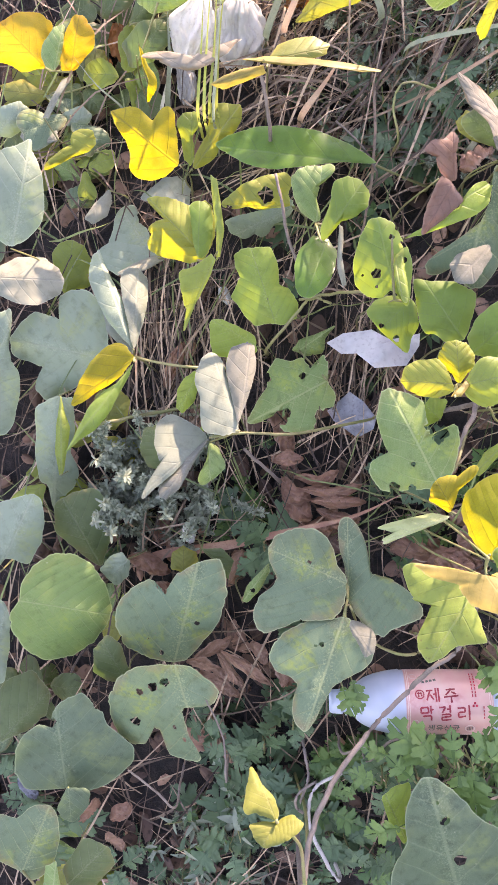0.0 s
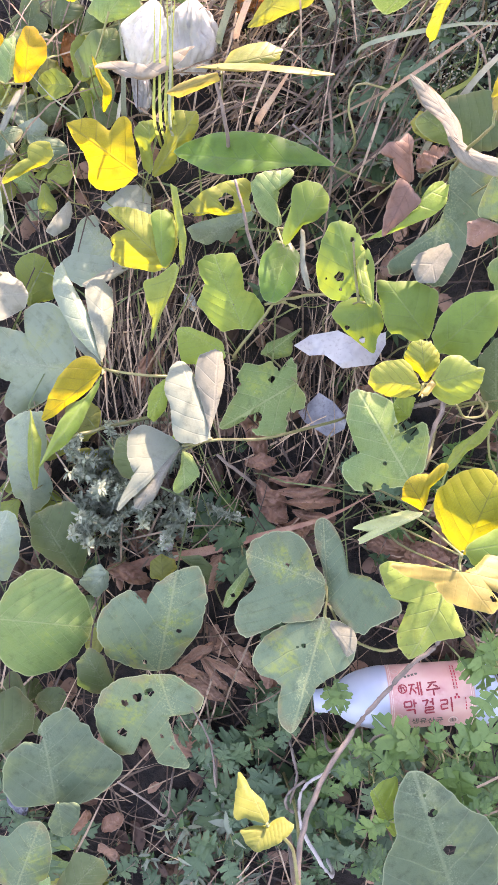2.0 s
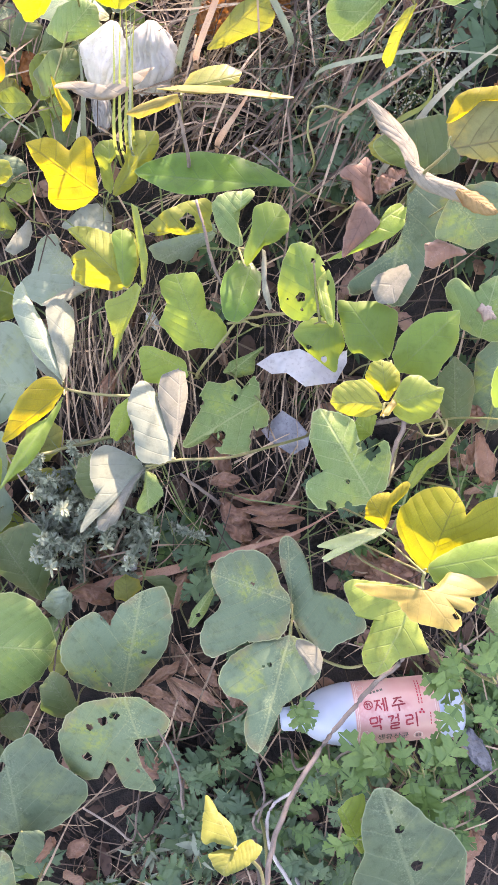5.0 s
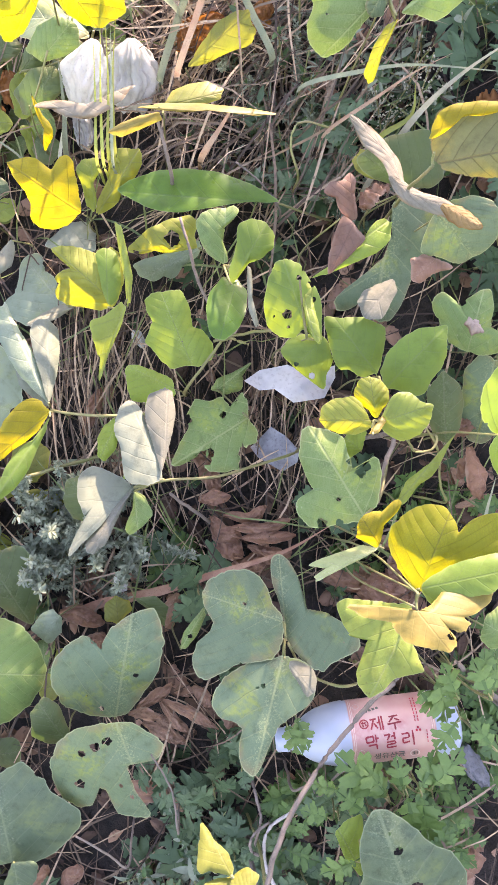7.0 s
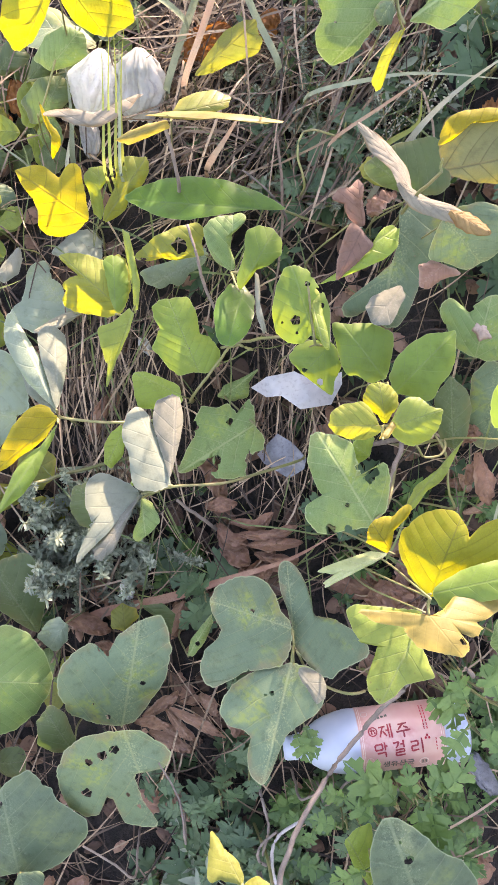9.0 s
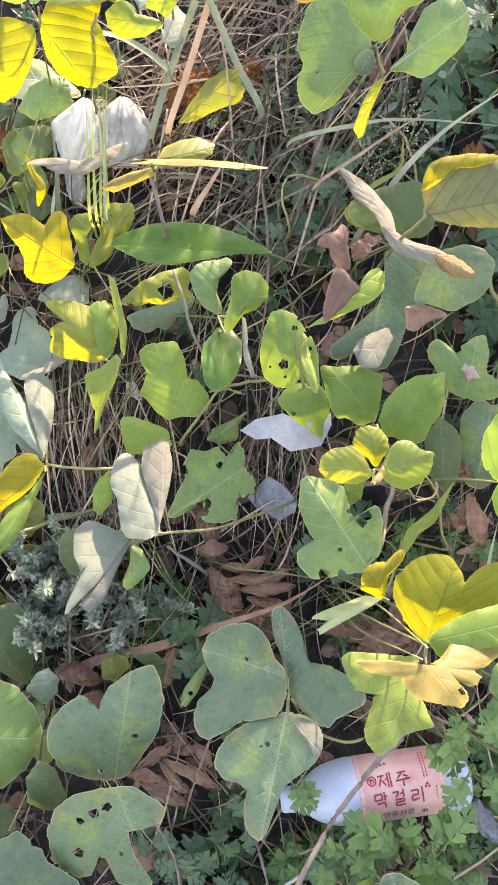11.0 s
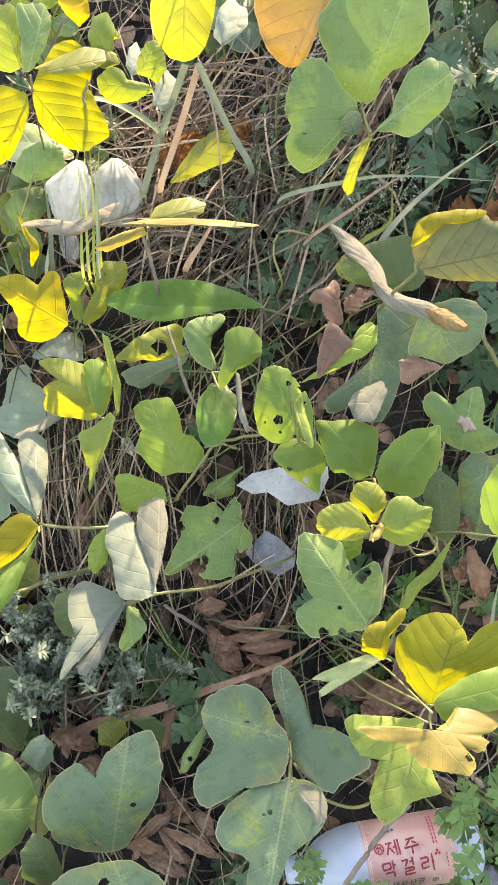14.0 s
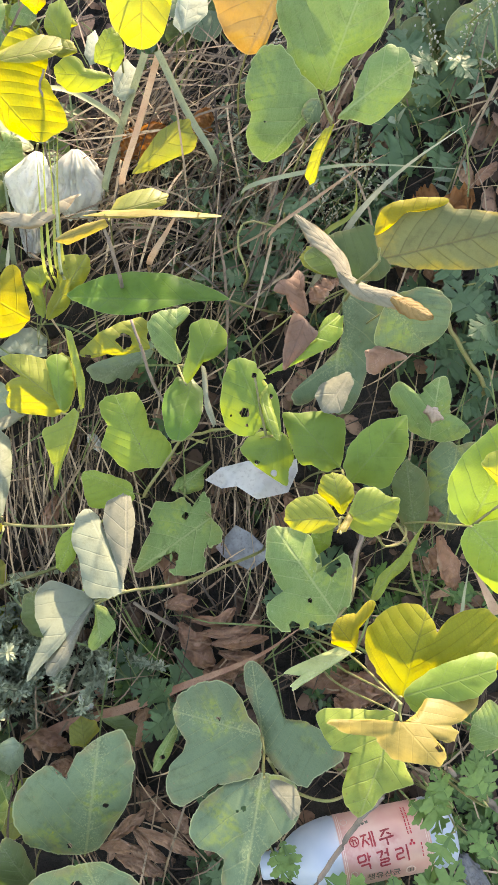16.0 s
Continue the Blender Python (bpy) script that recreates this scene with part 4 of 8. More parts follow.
blade(k, pose(-0.273, 1.024, 0.355, 9, -17, 61), "pale", (-40, 43, -0), 0.26, (32, 43, 43, 44, 47, 51, 41, 36, 33, 32, 31, 31, 32, 35, 41, 40, 39, 41, 44, 0, 0, 0, 0, 0, 0, 0, 0, 0, 0, 0))
rooted(k)

k = plant_leaf("kudzu_leaf", "small white sunlit leaf", "leaf", (-0.194, 0.894, 0.294))
blade(k, pose(-0.206, 0.867, 0.285, -12, 15, -127), "pale", (-30, 25, -7), 0.46, (25, 26, 28, 30, 29, 29, 30, 33, 28, 25, 23, 23, 23, 22, 23, 25, 28, 33, 36, 30, 27, 25, 25, 25, 24, 25, 27, 30, 28, 26))
rooted(k)

k = plant_leaf("kudzu_leaf", "large translucent yellow vine leaf against the sun", "leaf", (-0.096, 0.985, 0.603))
blade(k, pose(-0.055, 0.975, 0.595, 51, 43, -38), "lemon", (-33, 55, -26), 0.87, (58, 60, 51, 41, 35, 33, 32, 32, 48, 59, 67, 69, 64, 57, 50, 46, 45, 44, 45, 46, 47, 48, 51, 52, 55, 55, 57, 59, 60, 57))
blade(k, pose(-0.137, 0.975, 0.572, -41, 52, -147), "lemon", (-48, 49, 17), 0.66, (46, 51, 52, 49, 48, 44, 41, 41, 40, 41, 44, 46, 47, 48, 44, 42, 42, 44, 46, 50, 58, 49, 42, 39, 37, 37, 39, 44, 44, 44))
blade(k, pose(-0.124, 1.046, 0.639, -26, -58, 111), "lime", (-46, 40, -9), 0.76, (37, 37, 30, 26, 24, 23, 23, 24, 27, 33, 42, 40, 37, 36, 36, 35, 35, 35, 29, 26, 24, 24, 24, 26, 29, 33, 42, 42, 38, 37))
blade(k, pose(-0.088, 1.026, 0.652, 22, -50, 53), "green", (-51, 34, -6), 0.60, (33, 32, 33, 35, 39, 48, 40, 31, 26, 23, 22, 23, 24, 28, 33, 44, 44, 42, 37, 33, 32, 31, 30, 31, 33, 34, 33, 33, 33, 34))
blade(k, pose(-0.042, 0.986, 0.633, 22, -7, 7), "olive", (-53, 35, -5), 0.41, (35, 36, 39, 41, 42, 44, 49, 43, 39, 37, 36, 36, 38, 42, 48, 42, 39, 37, 38, 37, 38, 40, 44, 43, 45, 45, 41, 40, 38, 36))
rooted(k)

k = plant_leaf("kudzu_leaf", "yellow-lime vine leaf hanging over the grass", "leaf", (0.089, 0.994, 0.723))
blade(k, pose(0.084, 0.976, 0.681, -7, 66, -106), "limeyellow", (-47, 48, 0), 0.82, (47, 46, 45, 43, 41, 39, 38, 39, 40, 43, 48, 47, 44, 43, 44, 47, 44, 43, 44, 48, 51, 48, 47, 47, 46, 47, 46, 46, 48, 47))
blade(k, pose(0.045, 1.011, 0.620, 44, -54, 31), "lime", (-24, 24, 7), 0.76, (21, 23, 25, 24, 25, 23, 22, 21, 22, 22, 22, 23, 24, 21, 19, 18, 18, 19, 22, 27, 26, 24, 23, 24, 21, 20, 19, 19, 20, 20))
blade(k, pose(0.006, 1.017, 0.592, -60, -2, 170), "lime", (-38, 27, -0), 0.51, (29, 29, 30, 33, 33, 36, 40, 40, 38, 37, 37, 35, 35, 37, 40, 38, 33, 25, 21, 18, 17, 20, 30, 39, 40, 38, 34, 33, 32, 30))
blade(k, pose(-0.011, 1.101, 0.625, -57, -29, 154), "limeyellow", (-21, 16, -6), 0.83, (15, 15, 15, 17, 19, 21, 22, 23, 19, 16, 15, 14, 14, 14, 15, 16, 19, 24, 21, 18, 16, 15, 16, 18, 22, 19, 18, 17, 17, 16))
blade(k, pose(-0.042, 1.159, 0.635, -32, 55, -136), "orange", (-18, 19, 10), 1.27, (15, 17, 20, 17, 16, 15, 15, 15, 14, 14, 14, 15, 16, 20, 19, 16, 14, 13, 13, 13, 14, 16, 19, 19, 16, 15, 14, 14, 14, 14))
rooted(k)

k = plant_leaf("kudzu_leaf", "large green trifoliate vine leaf with lobed leaflets", "leaf", (0.244, 0.796, 0.647))
blade(k, pose(0.198, 0.799, 0.640, -56, 45, -168), "green", (-37, 47, 27), 1.0, (45, 50, 53, 55, 57, 54, 50, 46, 43, 39, 36, 35, 34, 34, 36, 39, 41, 42, 43, 42, 42, 40, 38, 37, 36, 38, 40, 44, 47, 52, 54, 54, 53, 49, 46, 42, 39, 37, 35, 33, 32, 31, 29, 28, 27, 29, 33, 41), facing=(0.0, 0.14), holes=[(19.5, 2.6, 1.6), (13.8, -20.5, 1.0)])
blade(k, pose(0.253, 0.834, 0.688, 40, -65, 31), "green", (-45, 55, -16), 1.0, (62, 59, 57, 57, 56, 56, 55, 55, 56, 57, 58, 58, 58, 59, 56, 53, 50, 47, 43, 40, 40, 41, 57, 57, 58, 54, 50, 48, 46, 46, 47, 47, 48, 49, 50, 48, 46, 40, 35, 33, 32, 32, 32, 33, 37, 41, 44, 47, 52, 55, 58, 63, 64, 66, 68, 70, 68, 66, 65, 64), facing=(0.0, 0.12))
blade(k, pose(0.293, 0.775, 0.664, 52, -31, 12), "green", (-55, 37, 0), 0.50, (36, 38, 41, 45, 48, 55, 53, 52, 43, 37, 34, 31, 30, 30, 31, 50, 48, 45, 46, 50, 57, 56, 51, 49, 48, 46, 41, 39, 39, 37), facing=(0.0, -0.1))
blade(k, pose(0.246, 0.798, 0.583, -39, 57, -142), "limeyellow", (-33, 29, 0), 0.25, (27, 29, 32, 34, 37, 26, 17, 13, 12, 13, 14, 16, 20, 27, 36, 33, 32, 32, 34, 35, 34, 34, 35, 33, 31, 32, 33, 30, 28, 27))
blade(k, pose(0.229, 0.777, 0.641, -56, 56, -160), "blue", (-17, 12, 0), 0.85, (11, 12, 12, 12, 12, 13, 14, 12, 11, 11, 11, 11, 11, 11, 12, 12, 12, 12, 12, 12, 12, 12, 12, 12, 12, 12, 12, 11, 11, 11))
rooted(k)

k = plant_leaf("kudzu_leaf", "orange and tan withered leaf with brown edge", "leaf", (0.230, 0.884, 0.749))
blade(k, pose(0.208, 0.872, 0.714, -47, 55, -151), "tan", (-43, 59, 0), 1.09, (59, 48, 23, 19, 19, 20, 21, 24, 36, 53, 66, 74, 61, 51, 46, 43, 39, 37, 37, 39, 43, 48, 51, 56, 59, 59, 58, 59, 60, 60), ripple=0.006)
rooted(k)

k = plant_leaf("kudzu_leaf", "olive-yellow leaf with small bright spots", "leaf", (0.055, 1.011, 0.463))
blade(k, pose(0.107, 1.017, 0.497, 63, -37, 8), "olive", (-63, 45, 5), 0.42, (41, 44, 47, 46, 48, 47, 47, 49, 47, 44, 44, 46, 48, 52, 60, 53, 47, 43, 38, 35, 35, 36, 39, 47, 62, 61, 55, 46, 41, 40))
rooted(k)

k = plant_leaf("kudzu_leaf", "flat withered yellow leaf with dry rim", "leaf", (0.022, 0.897, 0.478))
blade(k, pose(0.060, 0.906, 0.485, 21, -7, 8), "olive", (-39, 36, -5), 0.43, (36, 33, 32, 33, 35, 40, 39, 39, 40, 38, 38, 38, 35, 34, 34, 36, 40, 38, 35, 35, 35, 36, 35, 37, 38, 40, 43, 38, 36, 36))
blade(k, pose(0.071, 0.864, 0.490, 2, -1, -11), "yellowpale", (-55, 86, -0), 0.15, (83, 79, 74, 73, 74, 77, 76, 79, 86, 82, 78, 78, 73, 70, 71, 75, 83, 71, 65, 57, 52, 25, 16, 12, 10, 9, 9, 70, 73, 80))
blade(k, pose(-0.013, 0.882, 0.466, -59, 17, -179), "yellowpale", (-35, 36, -0), 0.27, (36, 34, 34, 35, 37, 42, 36, 33, 32, 31, 32, 34, 39, 36, 33, 32, 33, 33, 28, 25, 24, 24, 22, 21, 21, 22, 25, 26, 28, 31))
rooted(k)

k = plant_leaf("kudzu_leaf", "grey withered curled leaf lying across grass stems", "leaf", (-0.141, 0.936, 0.461))
blade(k, pose(-0.075, 0.930, 0.462, 12, -5, 10), "drypale", (-64, 67, 18), 0.37, (52, 57, 66, 81, 8, 8, 9, 11, 15, 24, 59, 76, 71, 44, 38, 35, 33, 33, 34, 38, 41, 46, 57, 61, 54, 50, 46, 45, 46, 49), ripple=0.006)
rooted(k)

k = plant_leaf("kudzu_leaf", "small narrow yellow curled leaf", "leaf", (-0.141, 0.966, 0.460))
blade(k, pose(-0.130, 0.949, 0.426, 21, 64, -76), "yellow", (-40, 28, -7), 0.26, (23, 22, 23, 24, 26, 31, 35, 38, 31, 23, 18, 16, 15, 14, 15, 18, 24, 36, 47, 34, 22, 11, 8, 6, 5, 5, 38, 35, 29, 25))
rooted(k)

k = plant_leaf("kudzu_leaf", "ragged blue-green leaf full of insect holes", "leaf", (0.410, 1.058, 0.671))
blade(k, pose(0.413, 1.044, 0.637, -4, 68, -103), "blue", (-37, 35, -5), 0.44, (33, 32, 33, 36, 36, 33, 31, 31, 32, 30, 29, 29, 31, 35, 34, 32, 31, 32, 35, 36, 35, 35, 32, 29, 27, 27, 28, 30, 34, 35), holes=[(-9, -8, 5.7), (6, -0, 4.2), (22, -4, 3.5)])
rooted(k)

k = plant_leaf("kudzu_leaf", "silvery trifoliate vine leaf showing its pale underside", "leaf", (-0.008, 0.514, 0.252))
blade(k, pose(-0.037, 0.559, 0.260, -6, -10, 109), "silvergrey", (-53, 60, -14), 0.46, (55, 50, 48, 47, 47, 45, 40, 39, 44, 53, 67, 65, 58, 55, 54, 53, 54, 58, 54, 47, 43, 41, 41, 42, 46, 53, 64, 67, 65, 59))
blade(k, pose(-0.007, 0.582, 0.273, -2, -15, 84), "silver", (-71, 43, -7), 0.28, (42, 42, 43, 47, 54, 66, 69, 68, 56, 48, 43, 41, 40, 42, 45, 52, 64, 58, 53, 51, 51, 53, 55, 61, 60, 57, 57, 50, 46, 44))
blade(k, pose(-0.088, 0.516, 0.214, -6, 9, -138), "silvergrey", (-42, 81, 20), 0.49, (21, 23, 26, 84, 70, 61, 55, 49, 45, 44, 48, 55, 51, 45, 42, 41, 40, 42, 46, 53, 65, 82, 79, 55, 41, 31, 25, 23, 21, 21))
blade(k, pose(-0.077, 0.485, 0.205, -6, 13, -127), "silver", (-56, 38, 0), 0.21, (36, 36, 38, 42, 42, 45, 49, 40, 33, 29, 27, 27, 28, 31, 37, 56, 50, 48, 47, 48, 46, 42, 41, 44, 54, 57, 48, 43, 40, 37))
blade(k, pose(-0.046, 0.523, 0.166, 6, 46, -89), "green", (-29, 25, -0), 0.72, (20, 19, 18, 18, 19, 20, 22, 27, 27, 26, 25, 26, 28, 28, 28, 29, 17, 12, 10, 9, 9, 10, 10, 12, 15, 22, 29, 30, 28, 23))
stalk(k, [(-0.043, 0.522, 0.228), (-0.002, 0.530, 0.226), (0.052, 0.538, 0.213), (0.103, 0.566, 0.189), (0.161, 0.602, 0.159)])

k = plant_leaf("kudzu_leaf", "deep green lobed vine leaf eaten at the edges", "leaf", (0.106, 0.656, 0.173))
blade(k, pose(0.063, 0.645, 0.156, -40, 24, -162), "green", (-47, 75, 4), 0.73, (75, 76, 71, 60, 34, 33, 32, 31, 30, 55, 59, 64, 65, 68, 70, 72, 73, 75, 78, 64, 54, 50, 49, 50, 57, 66, 65, 63, 62, 59, 56, 53, 51, 49, 48, 48, 50, 52, 55, 59, 63, 65, 68, 71, 47, 50, 53, 58, 64, 62, 60, 61, 65, 71, 76, 72, 68, 65, 62, 55, 50, 47, 47, 48, 49, 50, 52, 54, 56, 59, 63, 68), holes=[(-21, -17, 4.6), (-62, -22, 3.8), (26, -40, 8.4), (33, 19, 9.9), (22, 17, 6.1), (-19, 49, 9.9), (-44, -26, 5.3), (63, 21, 6.8)])
blade(k, pose(0.085, 0.708, 0.191, 37, -28, 23), "green", (-20, 39, 0), 0.56, (39, 25, 19, 16, 14, 14, 14, 15, 17, 20, 24, 24, 26, 29, 27, 24, 23, 23, 24, 26, 28, 29, 32, 37, 33, 27, 24, 22, 24, 29))
rooted(k)

k = plant_leaf("kudzu_leaf", "lime green vine leaf behind the silvery leaf", "leaf", (0.012, 0.674, 0.219))
blade(k, pose(-0.022, 0.681, 0.222, -45, -17, 156), "bright", (-33, 35, -11), 0.72, (33, 31, 30, 31, 33, 35, 39, 36, 32, 31, 32, 34, 33, 32, 33, 35, 37, 35, 36, 37, 35, 31, 29, 29, 29, 31, 35, 37, 39, 37))
blade(k, pose(-0.081, 0.642, 0.162, -24, 42, -131), "bright", (-25, 27, 0), 0.43, (27, 28, 31, 33, 31, 31, 32, 32, 28, 26, 26, 24, 23, 23, 24, 26, 30, 34, 32, 32, 34, 34, 33, 33, 28, 26, 25, 25, 27, 27))
rooted(k)

k = plant_leaf("kudzu_leaf", "green lobed vine leaf with eaten margin", "leaf", (0.210, 0.445, 0.253))
blade(k, pose(0.178, 0.475, 0.279, -30, -36, 126), "green", (-50, 70, -9), 0.79, (70, 64, 60, 56, 54, 52, 48, 44, 41, 39, 37, 35, 34, 33, 32, 31, 31, 55, 62, 66, 68, 68, 69, 69, 66, 63, 60, 57, 54, 52, 50, 50, 50, 50, 50, 51, 53, 54, 53, 53, 53, 54, 56, 58, 59, 59, 59, 60, 61, 63, 65, 67, 68, 69, 68, 31, 31, 31, 32, 33, 44, 50, 58, 59, 60, 61, 63, 64, 65, 67, 70, 70), holes=[(-33, 35, 5.6), (-43, 18, 4.3), (-19, 5, 2.5), (4, -37, 10.5), (9, -51, 6.2), (-6, -31, 6.2)])
stalk(k, [(0.208, 0.441, 0.258), (0.232, 0.467, 0.255), (0.260, 0.534, 0.245), (0.297, 0.603, 0.224)])

k = plant_leaf("kudzu_leaf", "small two-lobed yellow vine leaf", "leaf", (0.204, 0.369, 0.319))
blade(k, pose(0.196, 0.384, 0.341, -43, -43, 136), "yellow", (-27, 16, 8), 1.24, (15, 16, 16, 16, 16, 16, 16, 17, 19, 18, 18, 19, 21, 24, 17, 12, 9, 8, 7, 7, 8, 10, 14, 22, 28, 26, 14, 14, 14, 15))
rooted(k)

k = plant_leaf("kudzu_leaf", "large golden yellow two-lobed vine leaf with raised veins", "leaf", (0.227, 0.322, 0.316))
blade(k, pose(0.255, 0.342, 0.360, 19, -60, 61), "lemon", (-54, 43, 15), 1.33, (18, 26, 35, 46, 50, 52, 53, 53, 52, 51, 52, 51, 50, 49, 48, 47, 46, 46, 47, 48, 49, 51, 54, 52, 49, 47, 45, 43, 42, 42, 42, 43, 45, 46, 48, 51, 53, 52, 51, 52, 53, 54, 54, 54, 55, 49, 42, 32), veins=6, fold=-0.35, facing=(0.12, 0.38))
# green blade laid over the right half paints its shade
blade(k, pose(0.256, 0.308, 0.369, 21, -21, -2), "leafgreen", (-42, 40, -1), 1.0, (40, 45, 37, 27, 21, 18, 16, 15, 15, 15, 16, 18, 20, 24, 32, 40, 40, 39, 29, 23, 19, 18, 17, 17, 18, 20, 24, 27, 30, 38), facing=(0.0, -0.05), fold=-0.08)
rooted(k)

k = plant_leaf("kudzu_leaf", "pale yellow lobed vine leaf lying flat in the sun", "leaf", (0.208, 0.295, 0.375))
blade(k, pose(0.223, 0.280, 0.363, 2, -0, -64), "yellowpale", (-11, 34, -12), 1.23, (16, 18, 21, 24, 27, 27, 27, 28, 23, 22, 28, 32, 36, 42, 44, 47, 49, 48, 48, 44, 40, 36, 32, 29, 27, 25, 22, 18, 15, 13, 12, 11, 10, 10, 9, 9, 9, 9, 9, 10, 10, 10, 11, 12, 13, 68, 63, 56, 42, 34, 34, 33, 33, 32, 32, 32, 32, 31, 30, 30, 29, 29, 29, 29, 30, 30, 31, 32, 34, 34, 32, 31), holes=[(30, 5, 6.8), (22, -2, 3.4), (27, 24, 3.9)], veins=3)
rooted(k)

k = plant_leaf("kudzu_leaf", "olive-yellow vine leaf hanging over the bottle", "leaf", (0.233, 0.324, 0.277))
blade(k, pose(0.199, 0.305, 0.245, -23, 49, -127), "lime", (-47, 63, 17), 0.95, (54, 57, 61, 65, 62, 59, 56, 52, 49, 47, 48, 49, 51, 54, 57, 60, 53, 47, 43, 40, 37, 35, 33, 31, 31, 31, 31, 31, 32, 33, 34, 39, 48, 51, 49, 48, 46, 46, 45, 45, 46, 47, 48, 49, 51, 54, 57, 61, 66, 68, 67, 59, 51, 46, 40, 36, 33, 14, 14, 14, 15, 15, 16, 17, 18, 19, 22, 25, 29, 36, 44, 48), facing=(0, -0.05))
rooted(k)

k = plant_leaf("kudzu_leaf", "ragged pale green narrow leaf", "leaf", (0.228, 0.420, 0.227))
blade(k, pose(0.181, 0.407, 0.227, 6, -2, -156), "palegreen", (-48, 40, 7), 0.32, (23, 39, 42, 49, 39, 34, 31, 30, 30, 32, 35, 41, 48, 49, 41, 37, 35, 35, 33, 30, 29, 29, 31, 34, 40, 49, 53, 37, 29, 25))
rooted(k)

k = plant_leaf("kudzu_leaf", "narrow lime leaf with bright sunlit fold", "leaf", (0.253, 0.464, 0.243))
blade(k, pose(0.279, 0.481, 0.270, 36, -41, 35), "lime", (-41, 59, 0), 0.20, (59, 28, 19, 18, 19, 20, 22, 26, 34, 47, 42, 40, 40, 41, 42, 41, 41, 43, 48, 46, 33, 30, 37, 52, 55, 49, 47, 46, 48, 52), fold=0.4)
rooted(k)

k = plant_leaf("kudzu_leaf", "large dark green trifoliate vine leaf with small holes", "leaf", (0.121, 0.369, 0.113))
blade(k, pose(0.064, 0.384, 0.127, -23, -7, 157), "blue", (-51, 46, -22), 1.0, (34, 30, 28, 29, 30, 32, 39, 51, 56, 64, 69, 72, 74, 73, 65, 58, 53, 48, 45, 44, 44, 45, 46, 47, 50, 53, 57, 57, 58, 58, 57, 56, 56, 56, 56, 55, 54, 52, 50, 51, 53, 56, 59, 61, 64, 66, 66, 67, 66, 66, 66, 65, 64, 64, 62, 59, 57, 51, 45, 38), holes=[(-0.9, -26.8, 2.6), (14.3, 46.0, 1.2), (-20.3, -47.4, 1.0)])
blade(k, pose(0.086, 0.295, 0.089, -2, 18, -111), "blue", (-65, 72, 8), 1.0, (70, 72, 62, 50, 41, 36, 32, 30, 28, 26, 26, 26, 27, 29, 30, 33, 37, 42, 50, 57, 63, 67, 71, 73, 76, 74, 72, 69, 67, 65, 61, 59, 57, 56, 56, 56, 55, 55, 55, 56, 57, 58, 58, 60, 60, 60, 60, 58, 54, 50, 41, 35, 33, 32, 31, 34, 43, 51, 60, 66), holes=[(-26.4, -5.7, 2.8), (-22.9, -12.2, 2.0), (36.5, -9.3, 1.0), (-35.8, 22.4, 1.2)])
# pale blade raised off its leaflet paints a spot of sun by the hub
blade(k, pose(0.127, 0.300, 0.174, 18, 12, -55), "silver", (-28, 20, -3), 1.0, (19, 16, 15, 14, 13, 13, 13, 13, 13, 14, 16, 19, 22, 19, 14, 11, 9, 8, 8, 9, 10, 14, 20, 19), facing=(0.1, -0.5), fold=-0.05, veins=2)
blade(k, pose(0.149, 0.390, 0.118, -8, -24, 90), "blue", (-5, 77, 26), 1.0, (15, 47, 70, 83, 83, 75, 64, 54, 45, 39, 35, 33, 31, 29, 28, 27, 27, 27, 28, 29, 31, 33, 35, 36, 38, 40, 43, 45, 49, 53, 58, 62, 65, 62, 60, 61, 62, 64, 67, 70, 68, 62, 51, 42, 34, 29, 26, 22, 19, 16, 14, 13, 12, 11, 11, 11, 10, 10, 10, 12), fold=0.3, holes=[(-26.7, -11.7, 1.2), (-22.7, -33.8, 1.0)])
stalk(k, [(0.124, 0.365, 0.106), (0.146, 0.346, 0.058), (0.184, 0.324, 0.058), (0.218, 0.336, 0.034)])

k = plant_leaf("kudzu_leaf", "heart-shaped dark green vine leaf with yellow veins", "leaf", (-0.095, 0.338, -0.026))
blade(k, pose(-0.094, 0.381, 0.037, 13, -55, 67), "blue", (-75, 87, -17), 0.75, (66, 61, 50, 43, 38, 35, 57, 68, 71, 77, 83, 87, 94, 98, 100, 102, 99, 98, 98, 90, 85, 82, 80, 77, 76, 76, 76, 76, 78, 75, 72, 70, 70, 70, 71, 75, 78, 82, 84, 89, 96, 100, 105, 110, 113, 100, 88, 76), holes=[(37.8, 21.0, 6.3), (30.5, 16.8, 3.6), (-4.2, -33.6, 3.6), (-63.0, 2.1, 3.6), (-46.2, 24.2, 2.1)])
blade(k, pose(-0.104, 0.271, 0.015, 23, 52, -69), "blue", (-57, 92, 34), 0.87, (77, 81, 86, 90, 96, 91, 63, 51, 46, 42, 39, 37, 35, 33, 32, 34, 37, 74, 83, 89, 93, 90, 86, 84, 82, 81, 80, 76, 72, 69, 66, 64, 63, 62, 61, 60, 60, 60, 61, 63, 63, 63, 64, 65, 67, 68, 68, 68, 69, 70, 72, 74, 74, 74, 76, 76, 77, 78, 79, 82, 79, 78, 77, 76, 69, 64, 35, 36, 36, 37, 51, 74), holes=[(-24.2, -18.9, 4.7), (-29.4, -1.1, 6.1), (-33.6, 15.8, 5.4), (17.9, -35.7, 6.1), (32.6, 11.6, 3.4), (52.5, 19.9, 4.0)])
rooted(k)

k = plant_leaf("kudzu_leaf", "round green vine leaf with pale veins and yellow patches", "leaf", (-0.291, 0.392, 0.045))
